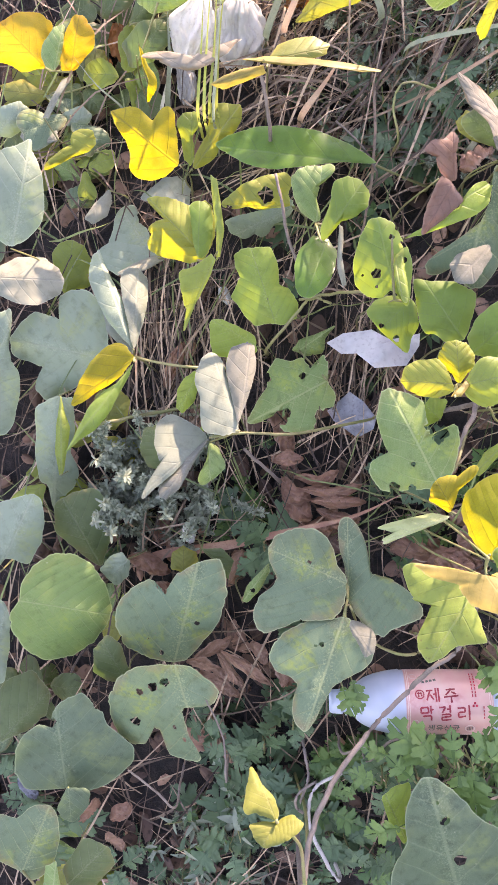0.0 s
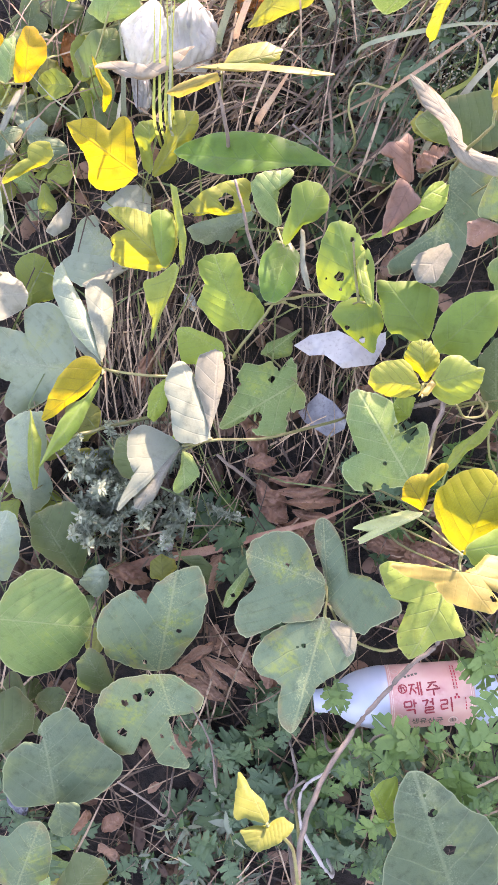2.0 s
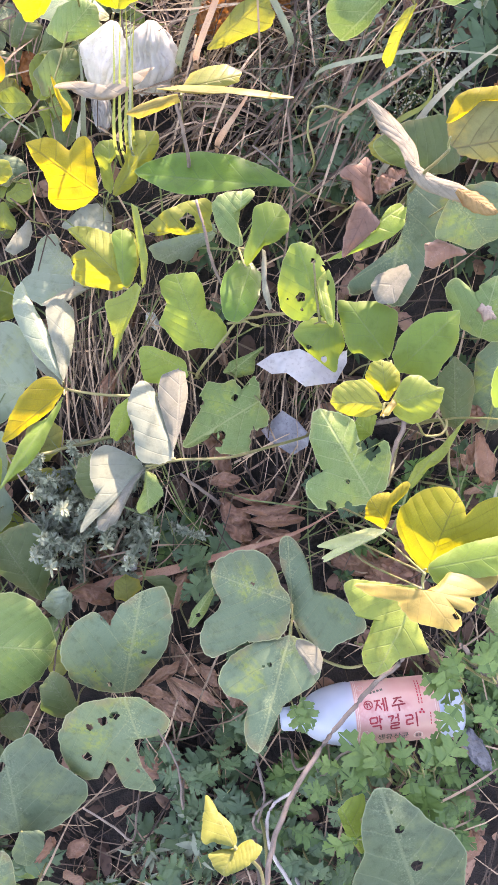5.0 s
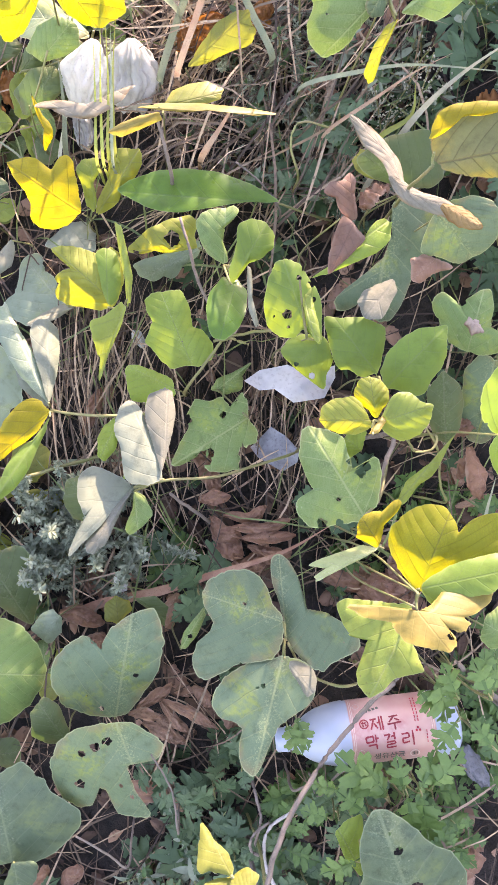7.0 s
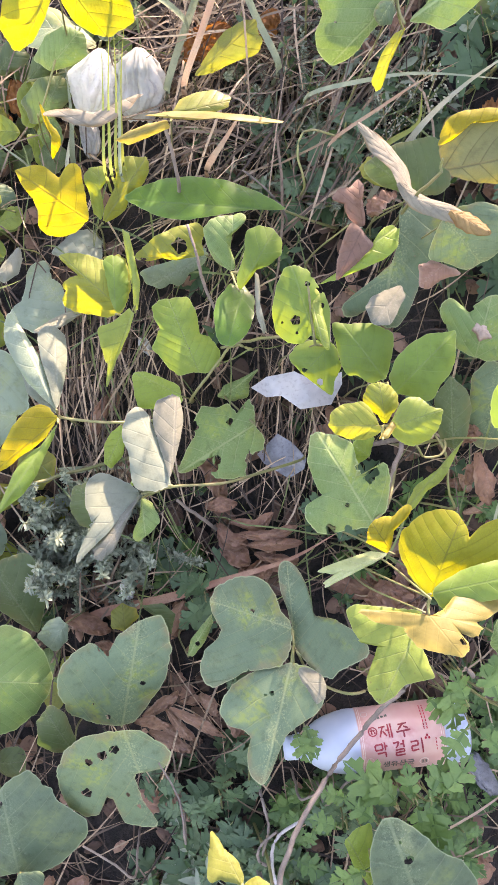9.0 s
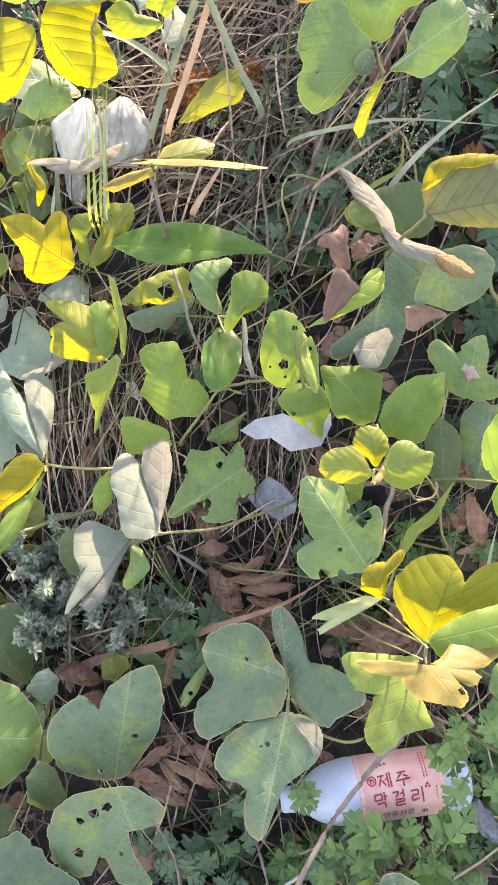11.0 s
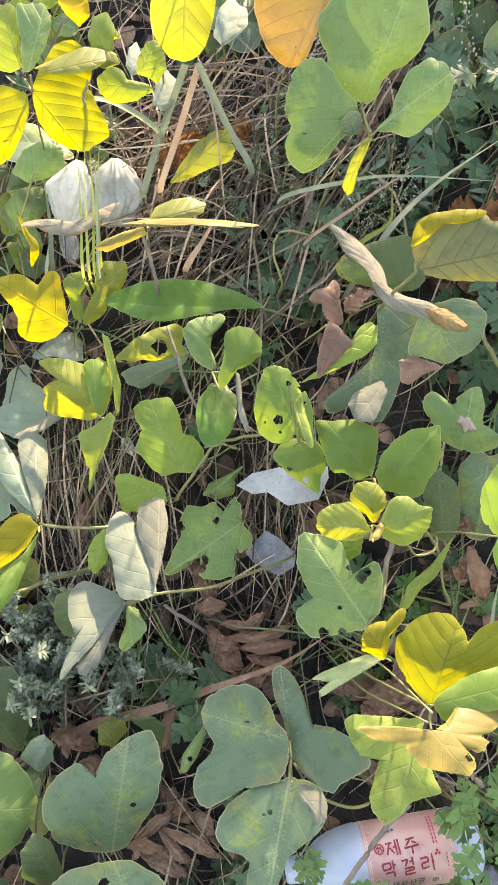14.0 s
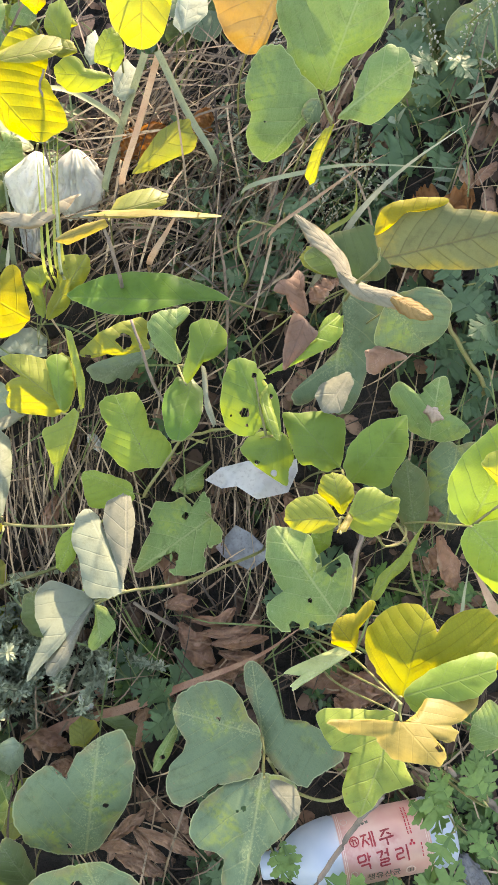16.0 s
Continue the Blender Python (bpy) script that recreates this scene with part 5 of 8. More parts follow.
blade(k, pose(-0.235, 0.387, 0.039, 45, 6, -5), "green", (-56, 68, 0), 1.14, (65, 67, 65, 64, 64, 64, 63, 64, 65, 64, 64, 65, 64, 63, 63, 62, 60, 59, 59, 57, 57, 57, 56, 55, 55, 60, 66, 68, 70, 69, 69, 70, 69, 68, 68, 66, 63, 62, 60, 60, 58, 58, 58, 60, 59, 60, 63, 64), veins=7, fold=-0.08, facing=(0.05, 0.8))
rooted(k)

k = plant_leaf("kudzu_leaf", "smooth green pointed vine leaf with torn edge", "leaf", (-0.329, 0.441, 0.028))
blade(k, pose(-0.311, 0.481, 0.067, 23, -39, 57), "bluepale", (-59, 64, -6), 0.74, (57, 52, 49, 48, 50, 51, 52, 55, 63, 57, 55, 55, 57, 63, 62, 59, 41, 40, 43, 51, 60, 56, 55, 56, 54, 55, 56, 58, 62, 62))
blade(k, pose(-0.344, 0.375, -0.048, 22, -39, 59), "bluepale", (0, 54, 0), 0.58, (49, 57, 63, 66, 72, 52, 38, 30, 26, 25, 24, 24, 25, 28, 32, 42, 60, 64, 71, 78, 57, 46, 41, 36, 33, 32, 32, 35, 39, 43))
rooted(k)

k = plant_leaf("kudzu_leaf", "large dark blue-green lobed vine leaf in deep shade", "leaf", (-0.226, 0.193, -0.085))
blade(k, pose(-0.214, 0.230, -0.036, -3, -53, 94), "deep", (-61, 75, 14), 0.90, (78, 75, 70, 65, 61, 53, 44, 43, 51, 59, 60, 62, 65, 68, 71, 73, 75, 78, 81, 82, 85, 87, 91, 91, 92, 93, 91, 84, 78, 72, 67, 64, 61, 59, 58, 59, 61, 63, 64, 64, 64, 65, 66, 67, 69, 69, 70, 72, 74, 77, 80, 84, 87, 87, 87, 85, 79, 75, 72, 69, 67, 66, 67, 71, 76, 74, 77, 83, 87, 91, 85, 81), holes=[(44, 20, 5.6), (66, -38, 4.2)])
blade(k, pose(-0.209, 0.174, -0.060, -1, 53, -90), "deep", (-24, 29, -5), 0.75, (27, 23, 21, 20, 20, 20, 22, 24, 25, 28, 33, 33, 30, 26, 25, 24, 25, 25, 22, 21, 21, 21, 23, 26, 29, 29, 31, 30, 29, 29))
rooted(k)

k = plant_leaf("kudzu_leaf", "grey-green vine leaf low in the shade", "leaf", (-0.289, 0.112, -0.175))
blade(k, pose(-0.281, 0.142, -0.134, 27, -47, 56), "blue", (-51, 68, -12), 0.87, (63, 56, 45, 40, 45, 58, 57, 58, 63, 69, 58, 53, 51, 50, 48, 49, 52, 64, 67, 62, 59, 54, 51, 49, 50, 51, 53, 58, 64, 68))
blade(k, pose(-0.239, 0.089, -0.144, 8, -44, 79), "green", (-31, 41, 0), 0.36, (41, 40, 40, 42, 48, 41, 37, 35, 33, 35, 37, 38, 32, 30, 29, 30, 31, 36, 42, 55, 41, 32, 29, 27, 24, 24, 24, 25, 27, 32))
rooted(k)

k = plant_leaf("kudzu_leaf", "dark green vine leaf behind larger leaves", "leaf", (-0.158, 0.321, -0.055))
blade(k, pose(-0.178, 0.341, -0.028, -27, -47, 126), "dark", (-40, 35, -4), 0.73, (32, 30, 30, 31, 29, 29, 30, 33, 39, 37, 35, 35, 34, 33, 34, 37, 39, 35, 33, 31, 28, 27, 28, 29, 33, 37, 38, 41, 42, 35))
rooted(k)

k = plant_leaf("kudzu_leaf", "small blue-grey rounded leaf", "leaf", (-0.160, 0.463, 0.026))
blade(k, pose(-0.177, 0.454, 0.014, -40, 38, -143), "bluepale", (-23, 27, 4), 0.78, (20, 21, 23, 27, 28, 26, 24, 24, 25, 22, 21, 21, 22, 23, 22, 22, 24, 27, 26, 25, 25, 24, 23, 23, 23, 26, 25, 22, 20, 20))
rooted(k)

k = plant_leaf("kudzu_leaf", "olive-brown mottled vine leaf under mugwort", "leaf", (-0.205, 0.473, -0.021))
blade(k, pose(-0.224, 0.513, 0.033, -28, -47, 127), "dark", (-70, 48, 11), 0.64, (48, 48, 51, 56, 59, 59, 62, 69, 62, 58, 56, 57, 60, 65, 69, 58, 52, 49, 48, 47, 49, 53, 60, 70, 69, 72, 67, 57, 52, 50))
rooted(k)

k = plant_leaf("kudzu_leaf", "large dark green vine leaf with insect holes", "leaf", (0.247, 0.068, -0.043))
blade(k, pose(0.226, 0.110, 0.016, -21, -51, 117), "deep", (-75, 121, -0), 0.65, (121, 113, 101, 90, 78, 72, 79, 93, 106, 123, 118, 103, 94, 91, 90, 86, 87, 92, 102, 108, 103, 102, 106, 102, 96, 84, 82, 88, 97, 111), holes=[(54, -5, 5.5), (-4, -11, 7.3), (102, 22, 2.4), (82, -4, 3.1)])
blade(k, pose(0.180, 0.164, -0.011, -22, -41, 123), "bright", (-52, 29, 7), 0.54, (28, 27, 28, 30, 32, 29, 28, 28, 29, 32, 35, 37, 42, 49, 40, 29, 24, 21, 20, 19, 19, 21, 23, 28, 39, 53, 43, 37, 33, 30))
rooted(k)

k = plant_leaf("vine_shoot", "young pale lime shoot with two folded leaves", "plant", (0.034, 0.127, 0.140))
blade(k, pose(0.017, 0.147, 0.144, -5, -11, 115), "palelime", (-26, 32, -7), 0.64, (25, 21, 19, 19, 19, 19, 21, 24, 29, 28, 20, 17, 17, 17, 17, 19, 22, 28, 28, 27, 24, 23, 20, 18, 16, 16, 16, 20, 26, 31), fold=0.2, facing=(0.0, -0.1))
blade(k, pose(0.034, 0.120, 0.132, 1, -2, -125), "palelime", (-7, 22, -4), 1.17, (19, 15, 13, 12, 11, 11, 11, 12, 13, 14, 18, 22, 26, 23, 22, 16, 11, 8, 8, 8, 8, 9, 11, 14, 18, 24, 22, 22, 21, 20), fold=0.3)
stalk(k, [(0.034, 0.128, 0.131), (0.052, 0.118, 0.106), (0.062, 0.110, 0.063), (0.068, 0.085, 0.009)])

k = plant_leaf("kudzu_leaf", "olive-yellow leaf scrap behind heart-shaped leaf", "leaf", (-0.086, 0.453, 0.003))
blade(k, pose(-0.087, 0.470, 0.012, -6, -27, 93), "olive", (-19, 19, -0), 1.10, (19, 17, 16, 16, 17, 17, 16, 16, 16, 17, 19, 20, 18, 17, 18, 19, 16, 15, 14, 14, 15, 17, 19, 18, 18, 19, 17, 16, 16, 17))
rooted(k)

k = plant_leaf("kudzu_leaf", "dark green leaf tip behind larger leaf", "leaf", (-0.058, 0.460, 0.063))
blade(k, pose(-0.034, 0.450, 0.053, 48, 31, -32), "dark", (-27, 24, -6), 0.51, (19, 18, 19, 20, 22, 26, 25, 25, 26, 28, 25, 22, 21, 20, 21, 22, 25, 30, 28, 22, 19, 17, 16, 16, 19, 25, 39, 29, 24, 21))
rooted(k)

k = plant_leaf("kudzu_leaf", "narrow green leaf with torn hole", "leaf", (-0.004, 0.393, 0.046))
blade(k, pose(0.012, 0.410, 0.065, 26, -39, 45), "green", (-30, 33, 0), 0.26, (31, 34, 31, 27, 26, 25, 25, 26, 29, 31, 28, 27, 26, 27, 30, 30, 29, 30, 33, 34, 32, 33, 34, 32, 30, 29, 30, 32, 30, 30), holes=[(-9, -2, 2.8)])
rooted(k)

k = plant_leaf("kudzu_leaf", "shaded vine leaf behind the silvery leaf", "leaf", (-0.081, 0.572, 0.106))
blade(k, pose(-0.111, 0.583, 0.116, -51, -26, 153), "dark", (-33, 39, -6), 0.95, (37, 35, 34, 36, 36, 36, 36, 39, 37, 36, 36, 38, 41, 37, 35, 35, 37, 35, 34, 35, 38, 37, 36, 36, 38, 39, 36, 36, 36, 39))
blade(k, pose(-0.039, 0.604, 0.165, 36, -32, 28), "bright", (-37, 37, 0), 0.28, (37, 31, 28, 26, 26, 27, 29, 24, 21, 20, 19, 19, 21, 23, 28, 37, 34, 34, 35, 37, 42, 38, 36, 36, 37, 34, 32, 31, 31, 33))
rooted(k)

k = plant_leaf("kudzu_leaf", "green vine leaf beside the pale yellow leaf", "leaf", (0.344, 0.308, 0.210))
blade(k, pose(0.335, 0.317, 0.219, -43, -22, 151), "green", (-15, 20, 4), 1.14, (19, 18, 17, 18, 19, 21, 21, 21, 22, 23, 22, 23, 24, 23, 20, 18, 17, 16, 17, 18, 21, 21, 21, 21, 23, 26, 24, 21, 20, 20))
rooted(k)

k = plant_leaf("kudzu_leaf", "small green leaf behind lobed leaf", "leaf", (0.227, 0.539, 0.242))
blade(k, pose(0.217, 0.547, 0.249, -41, -28, 145), "bright", (-14, 17, 0), 1.53, (12, 12, 12, 13, 12, 11, 10, 10, 11, 12, 14, 14, 13, 13, 13, 14, 13, 12, 11, 12, 12, 14, 14, 13, 12, 12, 13, 14, 15, 13))
rooted(k)

k = plant_leaf("kudzu_leaf", "yellow and brown mottled vine leaf in shade", "leaf", (-0.348, 0.270, -0.163))
# dark green look replaces its yellow and brown, as painted shade
blade(k, pose(-0.322, 0.316, -0.141, 19, -18, 43), "dark", (-54, 38, -17), 0.73, (45, 46, 51, 55, 52, 51, 52, 54, 50, 49, 49, 52, 48, 45, 44, 46, 51, 59, 53, 50, 49, 50, 49, 50, 54, 51, 49, 49, 48, 45))
rooted(k)

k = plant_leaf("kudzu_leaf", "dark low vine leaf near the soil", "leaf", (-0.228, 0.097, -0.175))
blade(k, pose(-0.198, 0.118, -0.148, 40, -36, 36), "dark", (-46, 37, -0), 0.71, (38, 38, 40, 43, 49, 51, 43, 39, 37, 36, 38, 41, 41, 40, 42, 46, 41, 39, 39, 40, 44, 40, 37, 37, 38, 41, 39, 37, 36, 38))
rooted(k)

k = plant_leaf("kudzu_leaf", "olive-brown fading vine leaf", "leaf", (-0.296, 1.064, 0.333))
blade(k, pose(-0.336, 1.067, 0.336, -27, -3, 175), "olive", (-41, 35, -0), 0.53, (32, 31, 31, 33, 37, 37, 36, 35, 37, 40, 41, 38, 36, 36, 37, 41, 34, 30, 28, 27, 28, 30, 34, 41, 37, 36, 35, 37, 40, 35))
blade(k, pose(-0.227, 1.082, 0.370, 1, -27, 88), "olive", (-30, 27, 0), 0.75, (26, 27, 23, 20, 19, 19, 20, 19, 18, 17, 18, 19, 21, 21, 22, 24, 28, 31, 28, 26, 26, 28, 30, 27, 26, 26, 26, 29, 27, 26))
rooted(k)

k = plant_leaf("kudzu_leaf", "grey-green vine leaf at the shaded edge", "leaf", (-0.374, 1.004, 0.307))
blade(k, pose(-0.349, 1.016, 0.325, 48, -32, 26), "bluepale", (-33, 31, 0), 0.60, (30, 30, 32, 30, 29, 29, 30, 33, 32, 30, 29, 29, 31, 35, 40, 35, 32, 30, 30, 32, 35, 34, 35, 37, 42, 38, 36, 36, 35, 32))
blade(k, pose(-0.274, 1.058, 0.328, -54, -16, 170), "dark", (-25, 22, 0), 0.76, (27, 28, 26, 24, 24, 25, 27, 22, 19, 18, 17, 18, 19, 21, 23, 23, 24, 26, 31, 31, 29, 28, 29, 29, 25, 22, 21, 21, 22, 23))
blade(k, pose(-0.250, 1.018, 0.324, 52, -21, 16), "bluepale", (-23, 20, -0), 0.85, (20, 19, 19, 20, 22, 21, 20, 19, 20, 21, 24, 26, 22, 20, 19, 19, 18, 16, 15, 14, 14, 15, 17, 18, 17, 16, 17, 18, 20, 21))
rooted(k)

k = plant_leaf("kudzu_leaf", "dark green vine leaf under the yellow canopy", "leaf", (-0.193, 1.141, 0.377))
blade(k, pose(-0.171, 1.151, 0.392, 48, -32, 26), "dark", (-29, 28, -0), 1.11, (24, 25, 26, 24, 22, 22, 22, 23, 26, 30, 27, 25, 24, 24, 26, 29, 24, 22, 20, 20, 21, 22, 21, 20, 20, 21, 23, 26, 27, 25))
blade(k, pose(-0.250, 0.941, 0.246, 46, -32, 28), "blue", (-22, 20, -0), 0.99, (18, 18, 19, 20, 20, 18, 18, 18, 20, 22, 24, 22, 20, 20, 21, 22, 18, 16, 15, 15, 15, 16, 18, 19, 18, 18, 19, 21, 22, 19))
rooted(k)

k = plant_leaf("kudzu_leaf", "dark vine leaf low among grass", "leaf", (-0.170, 1.102, 0.418))
blade(k, pose(-0.153, 1.108, 0.434, 52, -43, 19), "dark", (-24, 25, 0), 0.69, (25, 23, 20, 19, 18, 19, 20, 20, 18, 17, 17, 17, 18, 21, 25, 25, 23, 23, 23, 25, 28, 27, 26, 26, 28, 28, 25, 23, 23, 23))
blade(k, pose(-0.102, 1.111, 0.444, 44, -51, 29), "dark", (-18, 19, 0), 1.11, (18, 19, 16, 14, 13, 12, 13, 13, 15, 14, 13, 12, 13, 13, 15, 18, 18, 18, 20, 23, 21, 18, 16, 16, 16, 17, 18, 21, 19, 18))
rooted(k)

k = plant_leaf("kudzu_leaf", "dark olive vine leaf in the shaded corner", "leaf", (0.452, 1.009, 0.591))
blade(k, pose(0.467, 1.020, 0.623, 40, -60, 37), "dark", (-38, 36, -0), 1.01, (29, 35, 46, 44, 43, 45, 38, 30, 26, 23, 22, 22, 23, 26, 30, 38, 39, 42, 48, 40, 31, 26, 24, 22, 22, 23, 25, 24, 25, 26))
blade(k, pose(0.472, 1.009, 0.545, 48, -52, 26), "dark", (-26, 22, -0), 1.26, (23, 23, 25, 26, 24, 23, 23, 24, 25, 22, 20, 19, 19, 20, 22, 26, 24, 23, 23, 24, 25, 20, 17, 16, 15, 15, 16, 18, 21, 24))
rooted(k)

k = plant_leaf("kudzu_leaf", "pale curled leaf beside grass blades", "leaf", (0.142, 1.108, 0.605))
blade(k, pose(0.154, 1.144, 0.622, 3, -25, 73), "grey", (-41, 41, 0), 0.46, (39, 37, 33, 31, 31, 32, 34, 30, 26, 24, 23, 23, 25, 27, 32, 41, 38, 37, 37, 39, 43, 43, 40, 40, 41, 37, 34, 33, 33, 35))
rooted(k)

k = plant_leaf("kudzu_leaf", "green vine leaves crowded under the yellow canopy", "leaf", (-0.123, 1.054, 0.469))
blade(k, pose(-0.111, 1.060, 0.478, 40, -37, 26), "green", (-15, 33, -0), 0.83, (32, 31, 31, 33, 33, 31, 31, 33, 36, 35, 37, 40, 44, 37, 34, 32, 30, 26, 24, 23, 23, 24, 25, 27, 31, 37, 34, 34, 35, 35))
blade(k, pose(-0.140, 1.045, 0.419, 48, -48, 25), "dark", (-30, 34, -0), 0.74, (38, 35, 33, 32, 34, 36, 37, 37, 38, 41, 47, 42, 39, 39, 40, 37, 31, 28, 26, 26, 27, 26, 26, 27, 30, 35, 38, 36, 36, 37))
blade(k, pose(-0.011, 1.093, 0.621, -35, -41, 128), "lime", (-35, 28, 5), 0.59, (24, 22, 22, 22, 24, 26, 29, 29, 30, 32, 37, 35, 34, 35, 33, 22, 20, 19, 18, 19, 20, 23, 28, 34, 37, 42, 36, 31, 28, 27))
blade(k, pose(-0.016, 1.075, 0.604, -35, -6, 161), "olive", (-26, 25, 0), 0.59, (21, 20, 20, 20, 22, 21, 20, 21, 22, 25, 24, 23, 23, 24, 26, 25, 23, 22, 23, 23, 22, 22, 23, 25, 27, 26, 26, 27, 29, 24))
rooted(k)

k = plant_leaf("kudzu_leaf", "grey-green curled vine leaf behind grass", "leaf", (0.134, 1.102, 0.600))
blade(k, pose(0.156, 1.137, 0.618, 9, -23, 58), "grey", (-45, 33, 0), 0.58, (32, 33, 36, 38, 37, 36, 38, 37, 33, 32, 31, 33, 36, 35, 35, 37, 40, 38, 35, 33, 34, 34, 36, 39, 37, 35, 35, 36, 35, 33))
blade(k, pose(0.064, 1.104, 0.547, 9, -23, 56), "grey", (-33, 29, -0), 0.61, (26, 28, 33, 41, 37, 35, 35, 30, 26, 24, 24, 24, 26, 28, 28, 28, 30, 34, 36, 33, 31, 31, 26, 23, 22, 22, 22, 24, 25, 25))
blade(k, pose(0.024, 1.153, 0.572, 2, -25, 74), "grey", (-19, 24, 0), 0.39, (31, 28, 27, 27, 28, 24, 22, 21, 20, 21, 22, 21, 20, 20, 21, 23, 28, 30, 32, 36, 35, 31, 28, 27, 28, 27, 25, 25, 26, 28))
rooted(k)

k = plant_leaf("kudzu_leaf", "dark green vine leaf in the shaded corner", "leaf", (0.474, 1.068, 0.593))
blade(k, pose(0.488, 1.076, 0.616, 28, -63, 50), "dark", (-27, 34, 6), 0.66, (39, 43, 47, 45, 45, 47, 44, 40, 39, 38, 36, 36, 37, 40, 40, 41, 43, 46, 44, 44, 46, 47, 41, 38, 37, 38, 41, 38, 36, 37))
blade(k, pose(0.488, 1.045, 0.559, 34, -60, 43), "dark", (-18, 26, 6), 0.78, (27, 30, 29, 29, 30, 33, 31, 30, 30, 31, 26, 24, 23, 23, 24, 27, 29, 29, 30, 32, 34, 30, 28, 28, 28, 28, 25, 24, 24, 25))
rooted(k)

k = plant_leaf("kudzu_leaf", "olive green vine leaf below the dry curled leaf", "leaf", (0.326, 0.772, 0.447))
blade(k, pose(0.260, 0.789, 0.455, -45, -11, 162), "olive", (-69, 26, -7), 0.43, (28, 26, 26, 27, 28, 27, 28, 29, 28, 28, 30, 33, 33, 34, 36, 37, 27, 22, 19, 19, 19, 21, 23, 28, 35, 43, 35, 31, 29, 28))
rooted(k)

# ---- curled and dead leaves ----
def rolled_leaf(parent, base, tip, width, look_name, roll=3.4, sag=0.10, facing=None, seed=0.0, name="leaflet", bends=(), crumple=0.3):
    """A dry leaf rolled lengthwise into a gutter, crumpled and creased, running from base to tip past the bends."""
    base, tip = Vector(base), Vector(tip)
    length = (tip - base).length
    spine = smooth_path([base, *bends, tip] if bends else [base, base.lerp(tip, 0.5), tip], 14 if len(bends) < 2 else 8)
    count = len(spine)
    bm = bmesh.new()
    uv = bm.loops.layers.uv.new("UVMap")
    edge = bm.verts.layers.float.new("edge")
    rows = []
    for i, at in enumerate(spine):
        u = i / (count - 1)
        way = (spine[min(i + 1, count - 1)] - spine[max(i - 1, 0)]).normalized()
        front = facing if facing is not None else -INTO
        front = (front - way * front.dot(way)).normalized()
        side = way.cross(front)
        w = width * (math.sin(math.pi * (0.05 + 0.93 * u)) ** 0.75) * (1 + 0.22 * noise.noise((u * 5, seed, 2)))
        arc = roll * (0.8 + 0.5 * noise.noise((u * 3, seed, 1)))
        r = w / arc
        twist = 0.7 * noise.noise((u * 1.5, seed, 9))
        row = []
        for k in range(17):
            v = k / 16 - 0.5
            a = v * arc + twist
            ridge = abs(noise.noise((u * 7 + seed, v * 6, seed))) - 0.25
            rib = 0.10 * max(0, 0.12 - abs(v)) / 0.12 + 0.05 * math.sin(24 * u - 9 * abs(v))
            out = (math.cos(a) - 1) * r + crumple * width * ridge + 1.5 * crumple * rib * width + sag * length * math.sin(math.pi * u)
            vert = bm.verts.new(at + side * (math.sin(a) * r) + front * out)
            vert[edge] = abs(v) * 2 * 0.98
            row.append(vert)
        rows.append(row)
    for i, (a, b) in enumerate(zip(rows, rows[1:])):
        for k in range(16):
            f = bm.faces.new((a[k], a[k + 1], b[k + 1], b[k]))
            for loop, (uu, vv) in zip(f.loops, ((i, k), (i, k + 1), (i + 1, k + 1), (i + 1, k))):
                loop[uv].uv = (uu / count * 7, (vv / 16 - 0.5) * 4)
    return part(name, bm, LEAF[look_name], parent)


def dead_leaf(label, pieces, look_name="brown", foot=None):
    k = thing("dead_leaf", label, "leaf", to_ground(foot or pieces[0][0]), "dead leaves on the bank")
    for i, (base, tip, width, roll) in enumerate(pieces):
        turn = i * 2.3 + base[0] * 40
        bend = Vector(base).lerp(Vector(tip), 0.55) + Vector((0.012 * noise.noise((turn, 1, 0)), 0.012 * noise.noise((turn, 2, 0)), 0.02 * noise.noise((turn, 3, 0))))
        front = (-INTO + 0.9 * Vector((noise.noise((turn, 4, 0)), noise.noise((turn, 5, 0)), noise.noise((turn, 6, 0))))).normalized()
        rolled_leaf(k, base, tip, width, look_name, roll, facing=front, seed=turn, bends=[bend], crumple=0.42)
    return k


# a long dry leaf, twisted and bent, with a yellow tip
k = plant_leaf("dry_leaf", "long dry twisted leaf, bone-white with yellowed tip", "leaf", (0.334, 0.649, 0.479))
rolled_leaf(k, (0.278, 0.682, 0.491), (0.229, 0.813, 0.509), 0.026, "drypale", 1.9, 0.0, crumple=0.06, seed=3, bends=[Vector((0.259, 0.701, 0.496)), Vector((0.253, 0.738, 0.503)), Vector((0.242, 0.781, 0.508))])
rolled_leaf(k, (0.251, 0.703, 0.504), (0.327, 0.631, 0.492), 0.024, "drypale", 2.0, 0.0, crumple=0.08, seed=5, bends=[Vector((0.269, 0.683, 0.494)), Vector((0.300, 0.664, 0.493))])
rolled_leaf(k, (0.298, 0.664, 0.4945), (0.331, 0.627, 0.4925), 0.023, "tan", 1.9, 0.0, crumple=0.10, seed=8)
rooted(k)
# a brown leaf twisted in the middle
k = plant_leaf("dry_leaf", "pinkish brown dry leaf twisted at its middle", "leaf", (0.200, 0.689, 0.463))
blade(k, pose(0.206, 0.712, 0.476, -21, -52, 101), "drybrown", (-30, 22, -10), 1.0, (15, 16, 17, 19, 19, 20, 20, 13, 8, 8, 9, 10, 12, 14, 18, 22, 28, 29, 23, 18, 15, 14, 13, 13, 15, 17, 21, 23, 24, 18), fold=0.7, ripple=0.006, plain=True, facing=(-0.3, 0.25))
